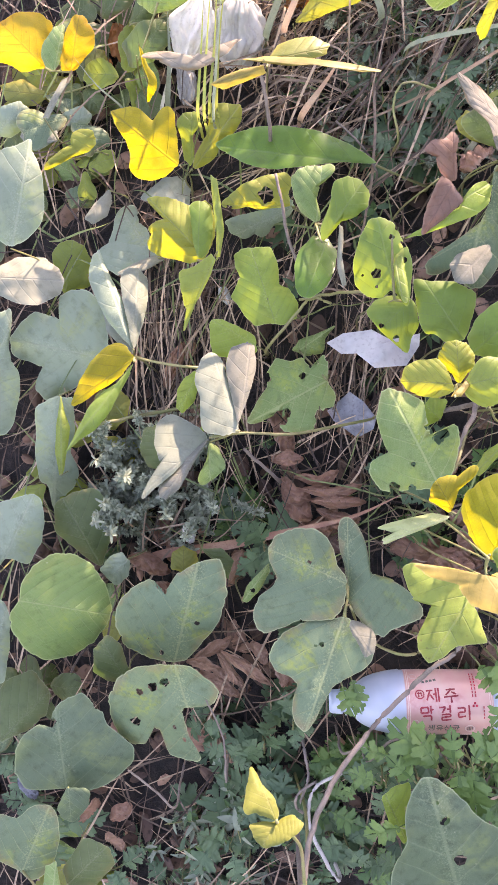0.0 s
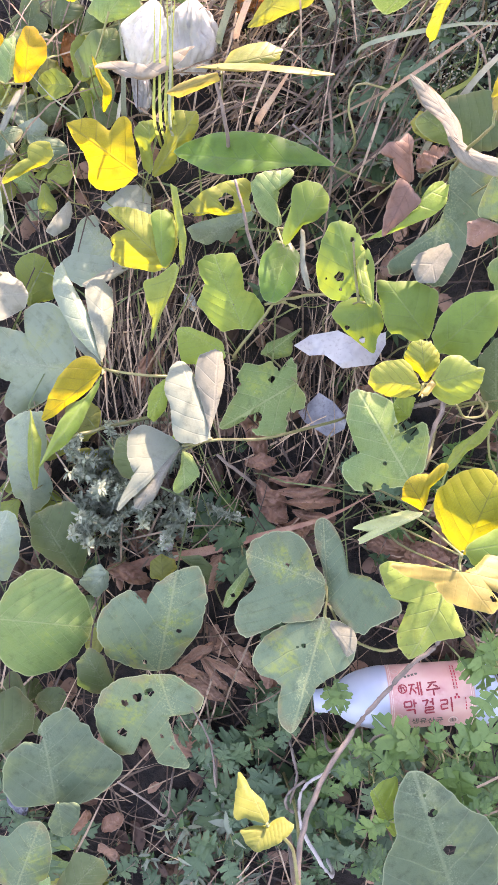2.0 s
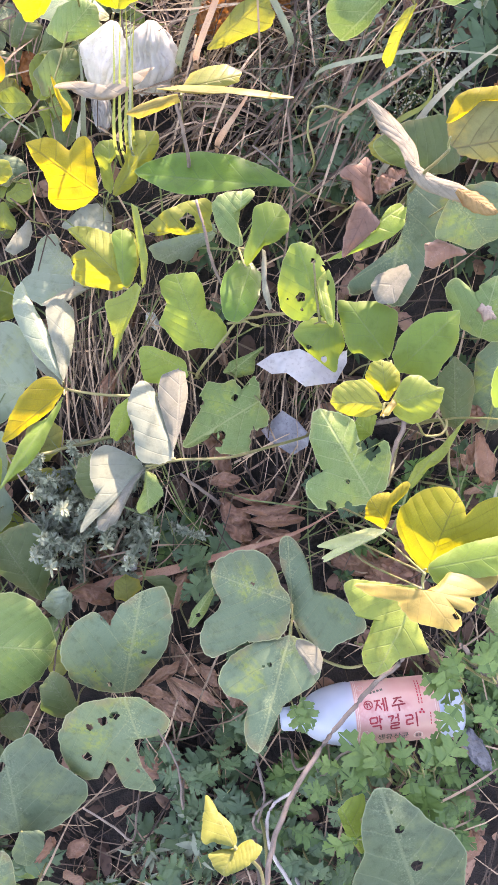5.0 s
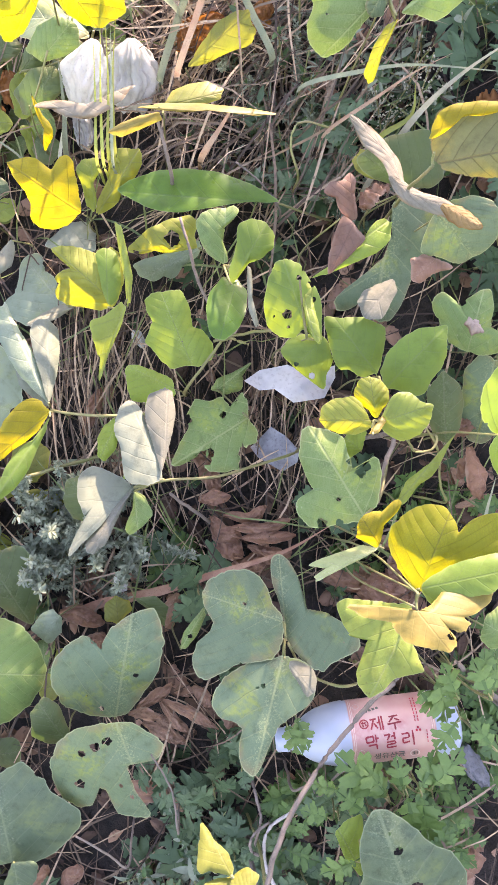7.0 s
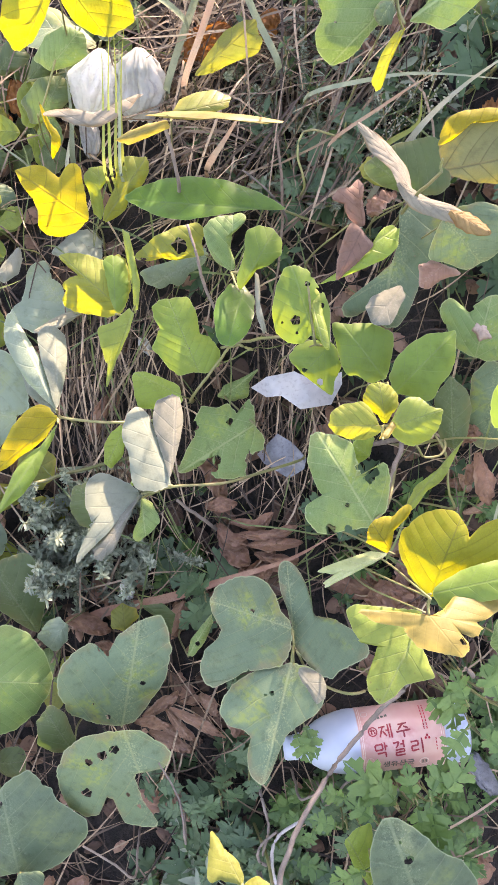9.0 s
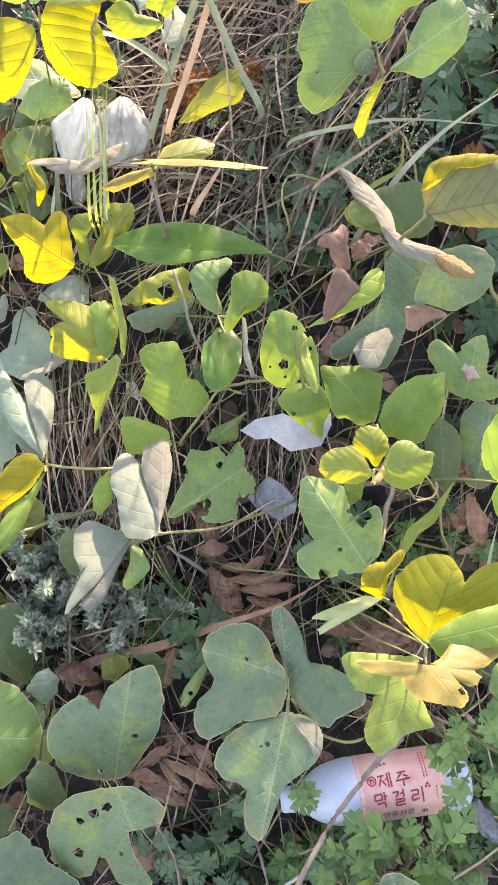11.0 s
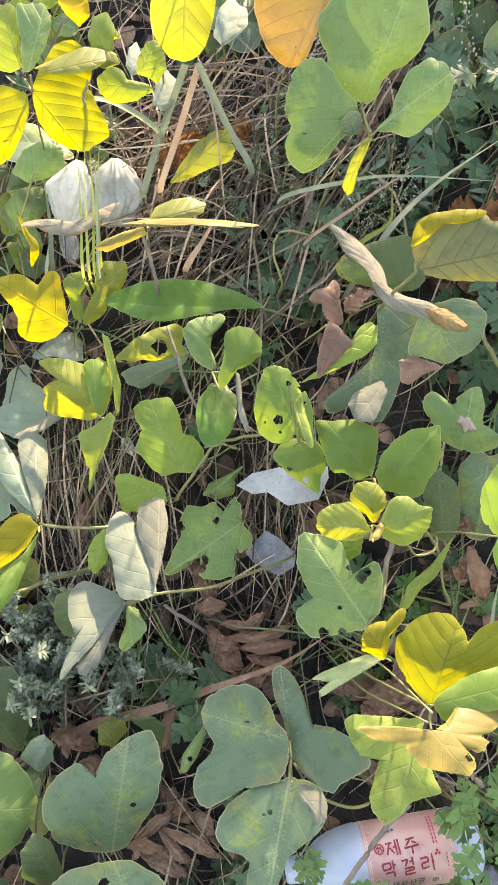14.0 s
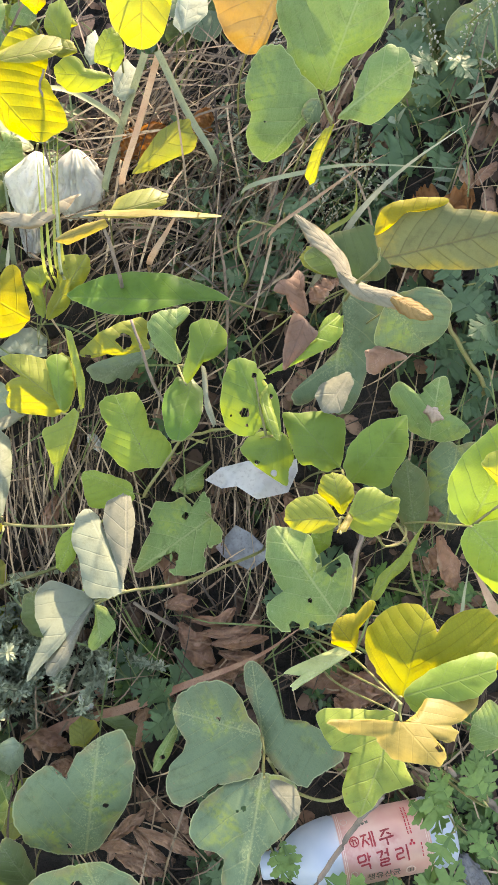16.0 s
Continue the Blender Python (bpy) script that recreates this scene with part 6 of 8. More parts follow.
blade(k, pose(0.202, 0.671, 0.442, -20, 48, -132), "drybrown", (-26, 32, 1), 1.0, (33, 23, 19, 16, 15, 14, 14, 14, 15, 17, 21, 26, 25, 24, 25, 27, 29, 32, 24, 18, 15, 13, 12, 12, 12, 12, 13, 16, 19, 24), fold=-0.35, ripple=0.005, facing=(0.35, -0.25), plain=True)
rooted(k)
dead_leaf("cluster of curled brown dead leaf fingers on litter", [
    ((0.065, 0.576, 0.057), (0.124, 0.566, 0.088), 0.022, 2.6), ((0.076, 0.550, 0.068), (0.153, 0.541, 0.093), 0.022, 2.8),
    ((0.087, 0.537, 0.059), (0.159, 0.523, 0.080), 0.024, 2.8), ((0.095, 0.531, 0.047), (0.151, 0.504, 0.057), 0.020, 2.8),
    ((0.052, 0.558, 0.042), (0.089, 0.520, 0.039), 0.034, 1.8), ((0.047, 0.577, 0.056), (0.088, 0.543, 0.051), 0.030, 1.6),
    ((0.032, 0.600, 0.067), (0.077, 0.592, 0.082), 0.024, 1.8), ((0.119, 0.520, 0.033), (0.095, 0.509, 0.018), 0.022, 2.0)])
dead_leaf("bunch of withered brown leaf fingers in shade", [
    ((-0.072, 0.366, -0.085), (-0.022, 0.391, -0.067), 0.021, 2.0), ((-0.083, 0.359, -0.079), (-0.037, 0.348, -0.074), 0.018, 2.0),
    ((-0.065, 0.350, -0.096), (-0.008, 0.324, -0.122), 0.022, 2.2), ((-0.039, 0.370, -0.075), (-0.003, 0.333, -0.099), 0.018, 2.4),
    ((-0.036, 0.371, -0.074), (0.038, 0.331, -0.097), 0.018, 2.6), ((-0.004, 0.363, -0.082), (0.029, 0.337, -0.098), 0.017, 2.4),
    ((0.007, 0.386, -0.072), (0.030, 0.357, -0.083), 0.021, 2.0), ((-0.057, 0.364, -0.094), (-0.016, 0.342, -0.110), 0.016, 2.6)], "tanbrown")
dead_leaf("single brown curled leaf beside grey leaf", [((-0.173, 0.496, -0.037), (-0.110, 0.474, -0.039), 0.034, 2.4)])
dead_leaf("crumpled grey-brown dead leaf hanging on straw", [
    ((0.347, 0.518, 0.267), (0.352, 0.462, 0.239), 0.030, 3.0), ((0.339, 0.499, 0.227), (0.356, 0.518, 0.256), 0.026, 3.4)])
dead_leaf("brown dead leaf under vine leaves", [((0.352, 0.568, 0.217), (0.362, 0.572, 0.246), 0.05, 1.6)])
dead_leaf("broad dark brown dead leaf lying on litter", [
    ((0.236, 0.447, 0.040), (0.287, 0.432, 0.086), 0.055, 1.6), ((0.269, 0.466, 0.061), (0.291, 0.421, 0.068), 0.05, 1.8)])
dead_leaf("rusty brown dead leaf scrap at the top", [
    ((0.067, 1.087, 0.475), (0.100, 1.090, 0.496), 0.04, 2.6), ((0.048, 1.060, 0.460), (0.075, 1.078, 0.495), 0.035, 2.0), ((0.067, 1.057, 0.461), (0.109, 1.066, 0.502), 0.04, 1.6), ((0.139, 1.064, 0.478), (0.176, 1.074, 0.507), 0.035, 1.8)], "rust")
dead_leaf("rusty brown fallen leaf among herbs", [((0.399, 0.875, 0.488), (0.442, 0.818, 0.492), 0.075, 1.0)], "rust")
dead_leaf("rusty dead leaf behind yellow autumn leaves", [((-0.197, 1.133, 0.405), (-0.180, 1.087, 0.372), 0.04, 1.6), ((-0.234, 1.116, 0.369), (-0.212, 1.079, 0.342), 0.035, 1.4)], "rust")
dead_leaf("brown leaf curled behind vine leaf", [((0.239, 0.745, 0.433), (0.273, 0.762, 0.449), 0.034, 2.2)])
dead_leaf("brown scrap of leaf beside straw clump", [((-0.121, 0.697, 0.106), (-0.095, 0.740, 0.153), 0.03, 3.2)])
dead_leaf("pale brown scrap of leaf under the silvery leaf", [((0.024, 0.672, 0.094), (0.065, 0.611, 0.070), 0.04, 2.0)])

# ---- stems ----
def bare_vine(label, points, radius, material, foot=True, name="vine"):
    """A long bare stem through the points; its ends go into the bank."""
    pts = [Vector(p) for p in points]
    if foot:
        end = to_ground(pts[-1]) + INTO * 0.02
        pts += [pts[-1].lerp(end, 0.5), end]
    bm = bmesh.new()
    path = smooth_path(pts, 7)
    for i, p in enumerate(path):
        p += Vector((noise.noise((i * 0.5, radius * 900, 1)), 0, noise.noise((i * 0.5, radius * 900, 5)))) * radius * 0.8
    tube(bm, path, (radius * 0.8, radius * 1.1), 8)
    for i in range(6, len(path) - 4, 17):
        bmesh.ops.create_icosphere(bm, subdivisions=1, radius=radius * 1.05, matrix=Matrix.Translation(path[i]))
    return tagged(part(name, bm, material, None), label, "vine")


bare_vine("long bare brown stalk arching across the bottle", [(0.250, 0.334, 0.209), (0.229, 0.292, 0.164), (0.205, 0.278, 0.149), (0.178, 0.260, 0.118), (0.136, 0.223, 0.087), (0.098, 0.176, 0.060), (0.074, 0.130, 0.028), (0.067, 0.080, -0.019)], 0.0031, STEM_BROWN)

bare_vine("thin green vine stem across dark litter", [(-0.227, 0.609, 0.122), (-0.180, 0.635, 0.109), (-0.120, 0.654, 0.105), (-0.035, 0.679, 0.095)], 0.0028, STEM_GREEN)
bare_vine("brown upright stem beside yellow leaf", [(0.231, 0.467, 0.242), (0.247, 0.508, 0.249), (0.272, 0.561, 0.241)], 0.0032, STEM_BROWN)
bare_vine("pale bare root looping over soil", [(0.122, 0.214, -0.069), (0.091, 0.201, -0.091), (0.083, 0.176, -0.116), (0.091, 0.146, -0.140), (0.123, 0.106, -0.177)], 0.0026, plain_material("root_pale", (0.26, 0.25, 0.235), (0.36, 0.345, 0.33), 0.7))
bare_vine("pale bent root beside herbs", [(0.092, 0.209, -0.094), (0.070, 0.197, -0.105), (0.067, 0.183, -0.122), (0.083, 0.180, -0.141)], 0.0022, STEM_BROWN)
bare_vine("thin brown vine stem in front of lance leaf", [(0.033, 0.826, 0.371), (0.042, 0.794, 0.348), (0.051, 0.774, 0.310), (0.070, 0.759, 0.263)], 0.0022, STEM_BROWN)
bare_vine("thin stem under flat withered leaf", [(0.013, 0.897, 0.469), (0.020, 0.881, 0.442), (0.027, 0.883, 0.390)], 0.0026, STEM_BROWN)
bare_vine("curved green twining stem", [(0.246, 0.475, 0.349), (0.260, 0.476, 0.326), (0.284, 0.487, 0.312), (0.298, 0.516, 0.298)], 0.0015, STEM_GREEN)
bare_vine("pair of green stems by dead leaf", [(0.286, 0.517, 0.309), (0.300, 0.501, 0.287), (0.307, 0.480, 0.247), (0.322, 0.479, 0.211)], 0.0016, STEM_GREEN)
bare_vine("thin pale stem below heart-shaped leaf", [(-0.047, 0.277, 0.023), (-0.027, 0.245, -0.036), (-0.024, 0.208, -0.099)], 0.0014, STEM_BROWN)
bare_vine("thin brown twig below large leaf", [(-0.142, 0.208, -0.037), (-0.111, 0.193, -0.096), (-0.092, 0.184, -0.140)], 0.0016, STEM_BROWN)
bare_vine("thin twig behind curled leaves", [(-0.005, 0.566, 0.140), (0.026, 0.566, 0.093), (0.047, 0.572, 0.050)], 0.0026, STEM_BROWN)
bare_vine("yellowish leaf stalk over dark litter", [(0.105, 0.675, 0.294), (0.080, 0.698, 0.282), (0.061, 0.697, 0.255), (0.026, 0.685, 0.205)], 0.0022, STEM_GREEN)
bare_vine("green vine stem linking lime leaves", [(0.064, 0.697, 0.280), (0.100, 0.693, 0.294), (0.146, 0.678, 0.312), (0.173, 0.667, 0.307)], 0.0022, STEM_GREEN)
bare_vine("brown bare twig beside the bottle", [(0.296, 0.302, 0.169), (0.325, 0.290, 0.137), (0.364, 0.267, 0.096)], 0.0034, STEM_BROWN)
bare_vine("thin straw-coloured twig over dark herbs", [(0.379, 0.691, 0.440), (0.403, 0.674, 0.402), (0.437, 0.656, 0.352)], 0.003, STEM_GREEN)

bare_vine("pale looping stem under the bottle", [(0.206, 0.234, -0.024), (0.178, 0.226, -0.035), (0.152, 0.239, -0.039), (0.126, 0.239, -0.073)], 0.0018, STEM_BROWN)
bare_vine("pale looping root under the bottle", [(0.246, 0.222, -0.020), (0.211, 0.238, -0.004), (0.181, 0.244, -0.030), (0.156, 0.227, -0.064)], 0.0018, STEM_BROWN)
bare_vine("thin dark stem between herbs", [(0.072, 0.189, -0.136), (0.082, 0.215, -0.097), (0.077, 0.247, -0.086)], 0.0022, STEM_BROWN)
bare_vine("thin twining stem over straw", [(0.111, 0.904, 0.394), (0.145, 0.877, 0.375), (0.167, 0.867, 0.342)], 0.0016, STEM_BROWN)
bare_vine("dark twining stem hanging before a yellow leaf", [(-0.031, 0.986, 0.612), (-0.039, 0.979, 0.596), (-0.035, 0.976, 0.576), (-0.039, 0.974, 0.546), (-0.050, 1.038, 0.495)], 0.0016, STEM_BROWN)
bare_vine("pale curved stem among herbs", [(0.240, 0.917, 0.427), (0.193, 0.912, 0.442), (0.179, 0.892, 0.422), (0.190, 0.881, 0.385)], 0.0017, STEM_GREEN)

# ---- grass blades ----
GRASS_GREY = plain_material("grass_grey_green", (0.20, 0.25, 0.16), (0.28, 0.31, 0.19), 0.55, 50, 0.3, through=0.25)
GRASS_TAN = plain_material("grass_tan", (0.38, 0.24, 0.16), (0.44, 0.32, 0.21), 0.65, 50, 0.3, through=0.2)
GRASS_LIME = plain_material("grass_lime", (0.36, 0.40, 0.08), (0.26, 0.33, 0.08), 0.5, 50, 0.3, through=0.35)
GRASS_PALE = plain_material("grass_pale", (0.44, 0.44, 0.34), (0.36, 0.37, 0.26), 0.6, 50, 0.3, through=0.2)


def grass_blade(label, points, width, material, taper=True):
    end = to_ground(points[0]) + INTO * 0.02
    pts = [end, end.lerp(Vector(points[0]), 0.6), *points]
    bm = bmesh.new()
    ribbon(bm, smooth_path(pts, 6), width, -INTO, 0.35, taper)
    return tagged(part("grass_blade", bm, material, None), label, "grass", "grass blades over the litter")


grass_blade("folded tan dry grass blade", [(0.045, 1.015, 0.459), (0.073, 1.041, 0.516), (0.107, 1.082, 0.586)], 0.0085, GRASS_TAN, False)
grass_blade("broad grey-green grass blade bent over", [(0.167, 1.013, 0.477), (0.137, 1.043, 0.527), (0.105, 1.075, 0.593)], 0.0095, GRASS_GREY, False)
grass_blade("broad grey-green grass blade", [(0.022, 1.031, 0.444), (0.052, 1.074, 0.501), (0.092, 1.107, 0.579)], 0.0095, GRASS_GREY, False)
grass_blade("grey-green grass blade lying across yellow leaves", [(0.049, 1.060, 0.513), (-0.007, 1.038, 0.564), (-0.063, 1.001, 0.588), (-0.111, 0.983, 0.612)], 0.009, GRASS_GREY)
grass_blade("slim green grass blade arching over herbs", [(0.197, 0.943, 0.471), (0.256, 0.892, 0.515), (0.311, 0.852, 0.542), (0.414, 0.794, 0.559)], 0.0065, GRASS_GREY)
grass_blade("grey dry grass blade leaning over", [(0.281, 0.835, 0.426), (0.312, 0.830, 0.494), (0.354, 0.823, 0.549), (0.410, 0.811, 0.601)], 0.0075, GRASS_PALE)
grass_blade("thin straw blade over green herbs", [(0.225, 0.899, 0.435), (0.269, 0.875, 0.488), (0.310, 0.865, 0.526), (0.348, 0.857, 0.552)], 0.0045, GRASS_TAN)
for low_point, mid_point, high_point, tone in (
        ((-0.066, 0.904, 0.409), (-0.060, 0.939, 0.469), (-0.056, 0.978, 0.520), GRASS_LIME), ((-0.058, 0.903, 0.409), (-0.053, 0.943, 0.474), (-0.045, 0.985, 0.541), GRASS_LIME),
        ((-0.051, 0.907, 0.414), (-0.043, 0.946, 0.479), (-0.039, 0.994, 0.551), GRASS_LIME), ((-0.046, 0.901, 0.410), (-0.039, 0.946, 0.479), (-0.034, 0.987, 0.531), GRASS_GREY),
        ((-0.042, 0.911, 0.419), (-0.037, 0.951, 0.484), (-0.026, 0.987, 0.546), GRASS_LIME)):
    grass_blade("upright yellow-green grass stem before white bags", [low_point, mid_point, high_point], 0.0040, tone)
grass_blade("upright grey-green grass blade", [(-0.115, 0.995, 0.362), (-0.110, 1.022, 0.416), (-0.112, 1.065, 0.468)], 0.0075, GRASS_GREY)
grass_blade("upright pale grass blade", [(-0.125, 0.999, 0.351), (-0.109, 1.043, 0.394), (-0.092, 1.073, 0.437)], 0.005, GRASS_PALE)
grass_blade("dark green grass blade along the soil", [(-0.218, 0.684, 0.050), (-0.141, 0.675, 0.072), (-0.052, 0.663, 0.084)], 0.016, GRASS_GREY)
grass_blade("dry reddish grass blade among straw", [(0.068, 0.930, 0.385), (0.093, 0.937, 0.422), (0.121, 0.947, 0.463)], 0.009, GRASS_TAN)
grass_blade("yellow-green blade by dead leaf", [(0.340, 0.425, 0.234), (0.356, 0.453, 0.248), (0.369, 0.479, 0.261)], 0.005, GRASS_GREY)
grass_blade("broad straw blade under bright leaf", [(0.389, 0.433, 0.223), (0.382, 0.455, 0.242), (0.379, 0.488, 0.244)], 0.013, GRASS_TAN)
grass_blade("flat reddish brown dead reed blade lying on litter", [(-0.150, 0.500, -0.052), (-0.113, 0.504, -0.035), (-0.030, 0.494, 0.008), (0.048, 0.495, 0.044), (0.135, 0.494, 0.090), (0.197, 0.508, 0.124)], 0.013, plain_material("reed_reddish", (0.27, 0.13, 0.085), (0.36, 0.21, 0.14), 0.65, 50, 0.4))
grass_blade("thin green grass stem crossing", [(-0.180, 0.995, 0.357), (-0.212, 1.002, 0.386), (-0.238, 1.013, 0.419)], 0.003, GRASS_GREY)
grass_blade("green upright blade beside dead scrap", [(0.284, 0.861, 0.450), (0.315, 0.857, 0.478), (0.319, 0.875, 0.509)], 0.007, GRASS_LIME)

# ---- bottle ----
PLASTIC = Nodes("bottle_plastic")
PLASTIC.put(PLASTIC.bsdf.inputs["Base Color"], PLASTIC.mix((0.33, 0.41, 0.51), (0.41, 0.48, 0.56), PLASTIC.step(PLASTIC.noise(18, 3, PLASTIC.object_coords()), 0.35, 0.7)))
PLASTIC.bsdf.inputs["Roughness"].default_value = 0.28
PLASTIC.bsdf.inputs["Subsurface Weight"].default_value = 0.2
PLASTIC.bsdf.inputs["Subsurface Radius"].default_value = (0.02, 0.02, 0.02)
PLASTIC.bsdf.inputs["Subsurface Scale"].default_value = 0.3
PAPER = Nodes("label_film")
PAPER.put(PAPER.bsdf.inputs["Base Color"], PAPER.mix(PAPER.mix((0.60, 0.33, 0.29), (0.64, 0.43, 0.37), PAPER.step(PAPER.noise(26, 3, PAPER.object_coords()), 0.35, 0.7)), (0.50, 0.17, 0.16), PAPER.math("MULTIPLY", PAPER.step(PAPER.noise(34, 4, PAPER.object_coords(), 0.7), 0.52, 0.72), 0.55)))
PAPER.bsdf.inputs["Roughness"].default_value = 0.32
INK = plain_material("ink_dark_red", (0.28, 0.02, 0.03), (0.34, 0.03, 0.04), 0.4)
INK_GREY = plain_material("ink_dark_grey", (0.10, 0.11, 0.09), (0.16, 0.16, 0.13), 0.5)
INK_PALE = plain_material("ink_pale", (0.70, 0.56, 0.50), (0.66, 0.52, 0.45), 0.4)
INK_RED = plain_material("ink_red", (0.55, 0.02, 0.05), (0.5, 0.02, 0.04), 0.4)


def lathe(bm, profile, sides=48):
    """A round body about the x axis from (x, radius) pairs."""
    rings = [[bm.verts.new((x, r * math.cos(2 * math.pi * k / sides), r * math.sin(2 * math.pi * k / sides))) for k in range(sides)] for x, r in profile]
    for s, t in zip(rings, rings[1:]):
        for k in range(sides):
            bm.faces.new((s[k], s[(k + 1) % sides], t[(k + 1) % sides], t[k]))
    bm.faces.new(rings[0])
    bm.faces.new(rings[-1][::-1])
    bmesh.ops.recalc_face_normals(bm, faces=bm.faces)


def build_bottle():
    neck, foot = Vector((0.105, 0.286, -0.009)), Vector((0.331, 0.282, 0.013))
    way = (foot - neck).normalized()
    front = -INTO
    front = (front - way * front.dot(way)).normalized()
    up = front.cross(way)
    length = (foot - neck).length
    m = Matrix((way, up, front)).transposed().to_4x4()
    m.translation = neck
    R = 0.0385
    ob = thing("plastic_bottle", "empty white plastic rice-wine bottle with pink label, lying on weeds", "bottle", to_ground(neck.lerp(foot, 0.6)))
    s = length / 0.226
    bm = bmesh.new()
    outline = [(0.020, 0.0125), (0.025, 0.0130), (0.029, 0.0170), (0.035, 0.0232), (0.043, 0.0284), (0.054, 0.0330), (0.066, 0.0360), (0.078, R - 0.0006), (0.086, R), (0.088, R - 0.0008), (0.194, R - 0.0008), (0.196, R), (0.200, R), (0.203, R - 0.0012), (0.206, R), (0.214, R - 0.0008), (0.221, R - 0.004), (0.225, R - 0.010), (0.223, 0.018), (0.219, 0.006)]
    lathe(bm, [(x * s, r) for x, r in outline])
    part("body", bm, PLASTIC.mat, ob, "milky white plastic body", m)
    bm = bmesh.new()
    cap = [(0.000, 0.010), (0.001, 0.0128), (0.004, 0.0142), (0.013, 0.0145), (0.0132, 0.0150), (0.017, 0.0150), (0.0175, 0.0128), (0.019, 0.0128), (0.0195, 0.0165), (0.0212, 0.0165), (0.0214, 0.012)]
    lathe(bm, [(x * s, r) for x, r in cap], 36)
    part("cap", bm, PLASTIC.mat, ob, "white screw cap", m)
    # the label wraps the body
    x0, x1 = 0.0915 * s, 0.193 * s
    bm = bmesh.new()
    lathe(bm, [(x0, R - 0.0006), (x0 + 0.0004, R - 0.0003), (x1 - 0.0004, R - 0.0003), (x1, R - 0.0006)], 64)
    sleeve = part("label", bm, PAPER.mat, ob, "faded pink wrap-around label", m)

    def stroke(name, pieces, material, width=0.0020, lift=0.0):
        """Bars on the label: each piece runs from (x, h) to (x, h), h measured round the body, upward."""
        bm = bmesh.new()
        for ax, ah, bx, bh in pieces:
            dx, dh = bx - ax, bh - ah
            n = math.hypot(dx, dh)
            px, ph = -dh / n * width / 2, dx / n * width / 2
            rows = []
            for i in range(5):
                f = i / 4
                w = 1.0 + 0.25 * math.sin(9 * f + ax * 3000)
                row = []
                for sgn in (1, -1):
                    x, h = ax + dx * f + sgn * px * w, ah + dh * f + sgn * ph * w
                    a = h / R
                    rr = R + 0.0004 + lift
                    row.append(bm.verts.new((x, math.sin(a) * rr, math.cos(a) * rr)))
                rows.append(row)
            for p, q in zip(rows, rows[1:]):
                bm.faces.new((p[0], p[1], q[1], q[0]))
        bmesh.ops.remove_doubles(bm, verts=bm.verts, dist=0.0003)
        return part(name, bm, material, sleeve, "", m)

    RAISE = 23

    def words(curve, text, x, h, size):
        """Words in the built-in font, bent round the label from (x, h)."""
        curve.body, curve.size, curve.offset, curve.resolution_u = text, size, size * 0.015, 3
        scratch = bpy.data.objects.new("scratch", curve)
        mesh = bpy.data.meshes.new_from_object(scratch)
        bpy.data.objects.remove(scratch)
        for v in mesh.vertices:
            a = (h + v.co.y) / R
            v.co = (x + v.co.x, math.sin(a) * (R + 0.0005), math.cos(a) * (R + 0.0005))
        mesh.materials.clear()
        mesh.materials.append(INK_GREY)
        return part("lettering", mesh, None, sleeve, "", m)

    # five large marks in dark red, as brush strokes; unit: millimetres on the label
    def mark(x, h, size, lines, tilt=0.09):
        out = []
        for ax, ah, bx, bh in lines:
            p = []
            for u, v in ((ax, ah), (bx, bh)):
                p += [x0 + (x + (u - v * tilt * 0.4) * size) / 1000, (h + RAISE + (v + u * tilt) * size) / 1000]
            out.append(tuple(p))
        return out

    stroke("lettering", mark(32, -2.7, 15.5, [(-.5, .35, 0, .35), (-.2, .35, -.5, -.35), (-.22, .05, .02, -.35), (.0, .05, .2, .05), (.22, .5, .22, -.5), (.42, .5, .42, -.55)]), INK)
    stroke("lettering", mark(53, -2.4, 15.5, [(-.35, .4, .35, .4), (.05, .4, -.4, .02), (.05, .2, .4, .02), (-.55, -.12, .55, -.12), (0, -.12, 0, -.6)]), INK)
    stroke("lettering", mark(24, -23.6, 15.5, [(-.45, .45, .1, .45), (-.45, .45, -.45, .05), (.1, .45, .1, .05), (-.45, .05, .1, .05), (.3, .55, .3, -.05), (.3, .25, .5, .25), (-.35, -.2, .3, -.2), (.3, -.2, .3, -.6)]), INK)
    stroke("lettering", mark(45.5, -23.2, 15.5, [(-.45, .45, .02, .45), (.02, .45, -.25, .05), (.1, .28, .35, .28), (.35, .55, .35, .0), (-.3, -.1, .35, -.1), (.35, -.1, .35, -.3), (-.3, -.3, .35, -.3), (-.3, -.3, -.3, -.55), (-.3, -.55, .4, -.55)]), INK)
    stroke("lettering", mark(66.5, -23.2, 15.5, [(-.45, .4, .1, .4), (.1, .4, .1, .08), (-.4, .08, .1, .08), (-.4, .08, -.4, -.3), (-.4, -.3, .12, -.25), (.42, .55, .42, -.6)]), INK)
    def loop_round(x, h, r, n):
        turn = 2 * math.pi / n
        return [(x0 + (x + r * math.cos(i * turn)) / 1000, (h + RAISE + r * math.sin(i * turn)) / 1000, x0 + (x + r * math.cos((i + 1) * turn)) / 1000, (h + RAISE + r * math.sin((i + 1) * turn)) / 1000) for i in range(n)]

    stroke("emblem", loop_round(16.5, -2, 5.0, 14), INK, 0.0014)
    stroke("emblem", mark(16.5, -2, 6.6, [(-.5, .2, .4, .2), (-.2, .5, -.2, -.5), (.1, .3, .4, -.4)]), INK, 0.0014)
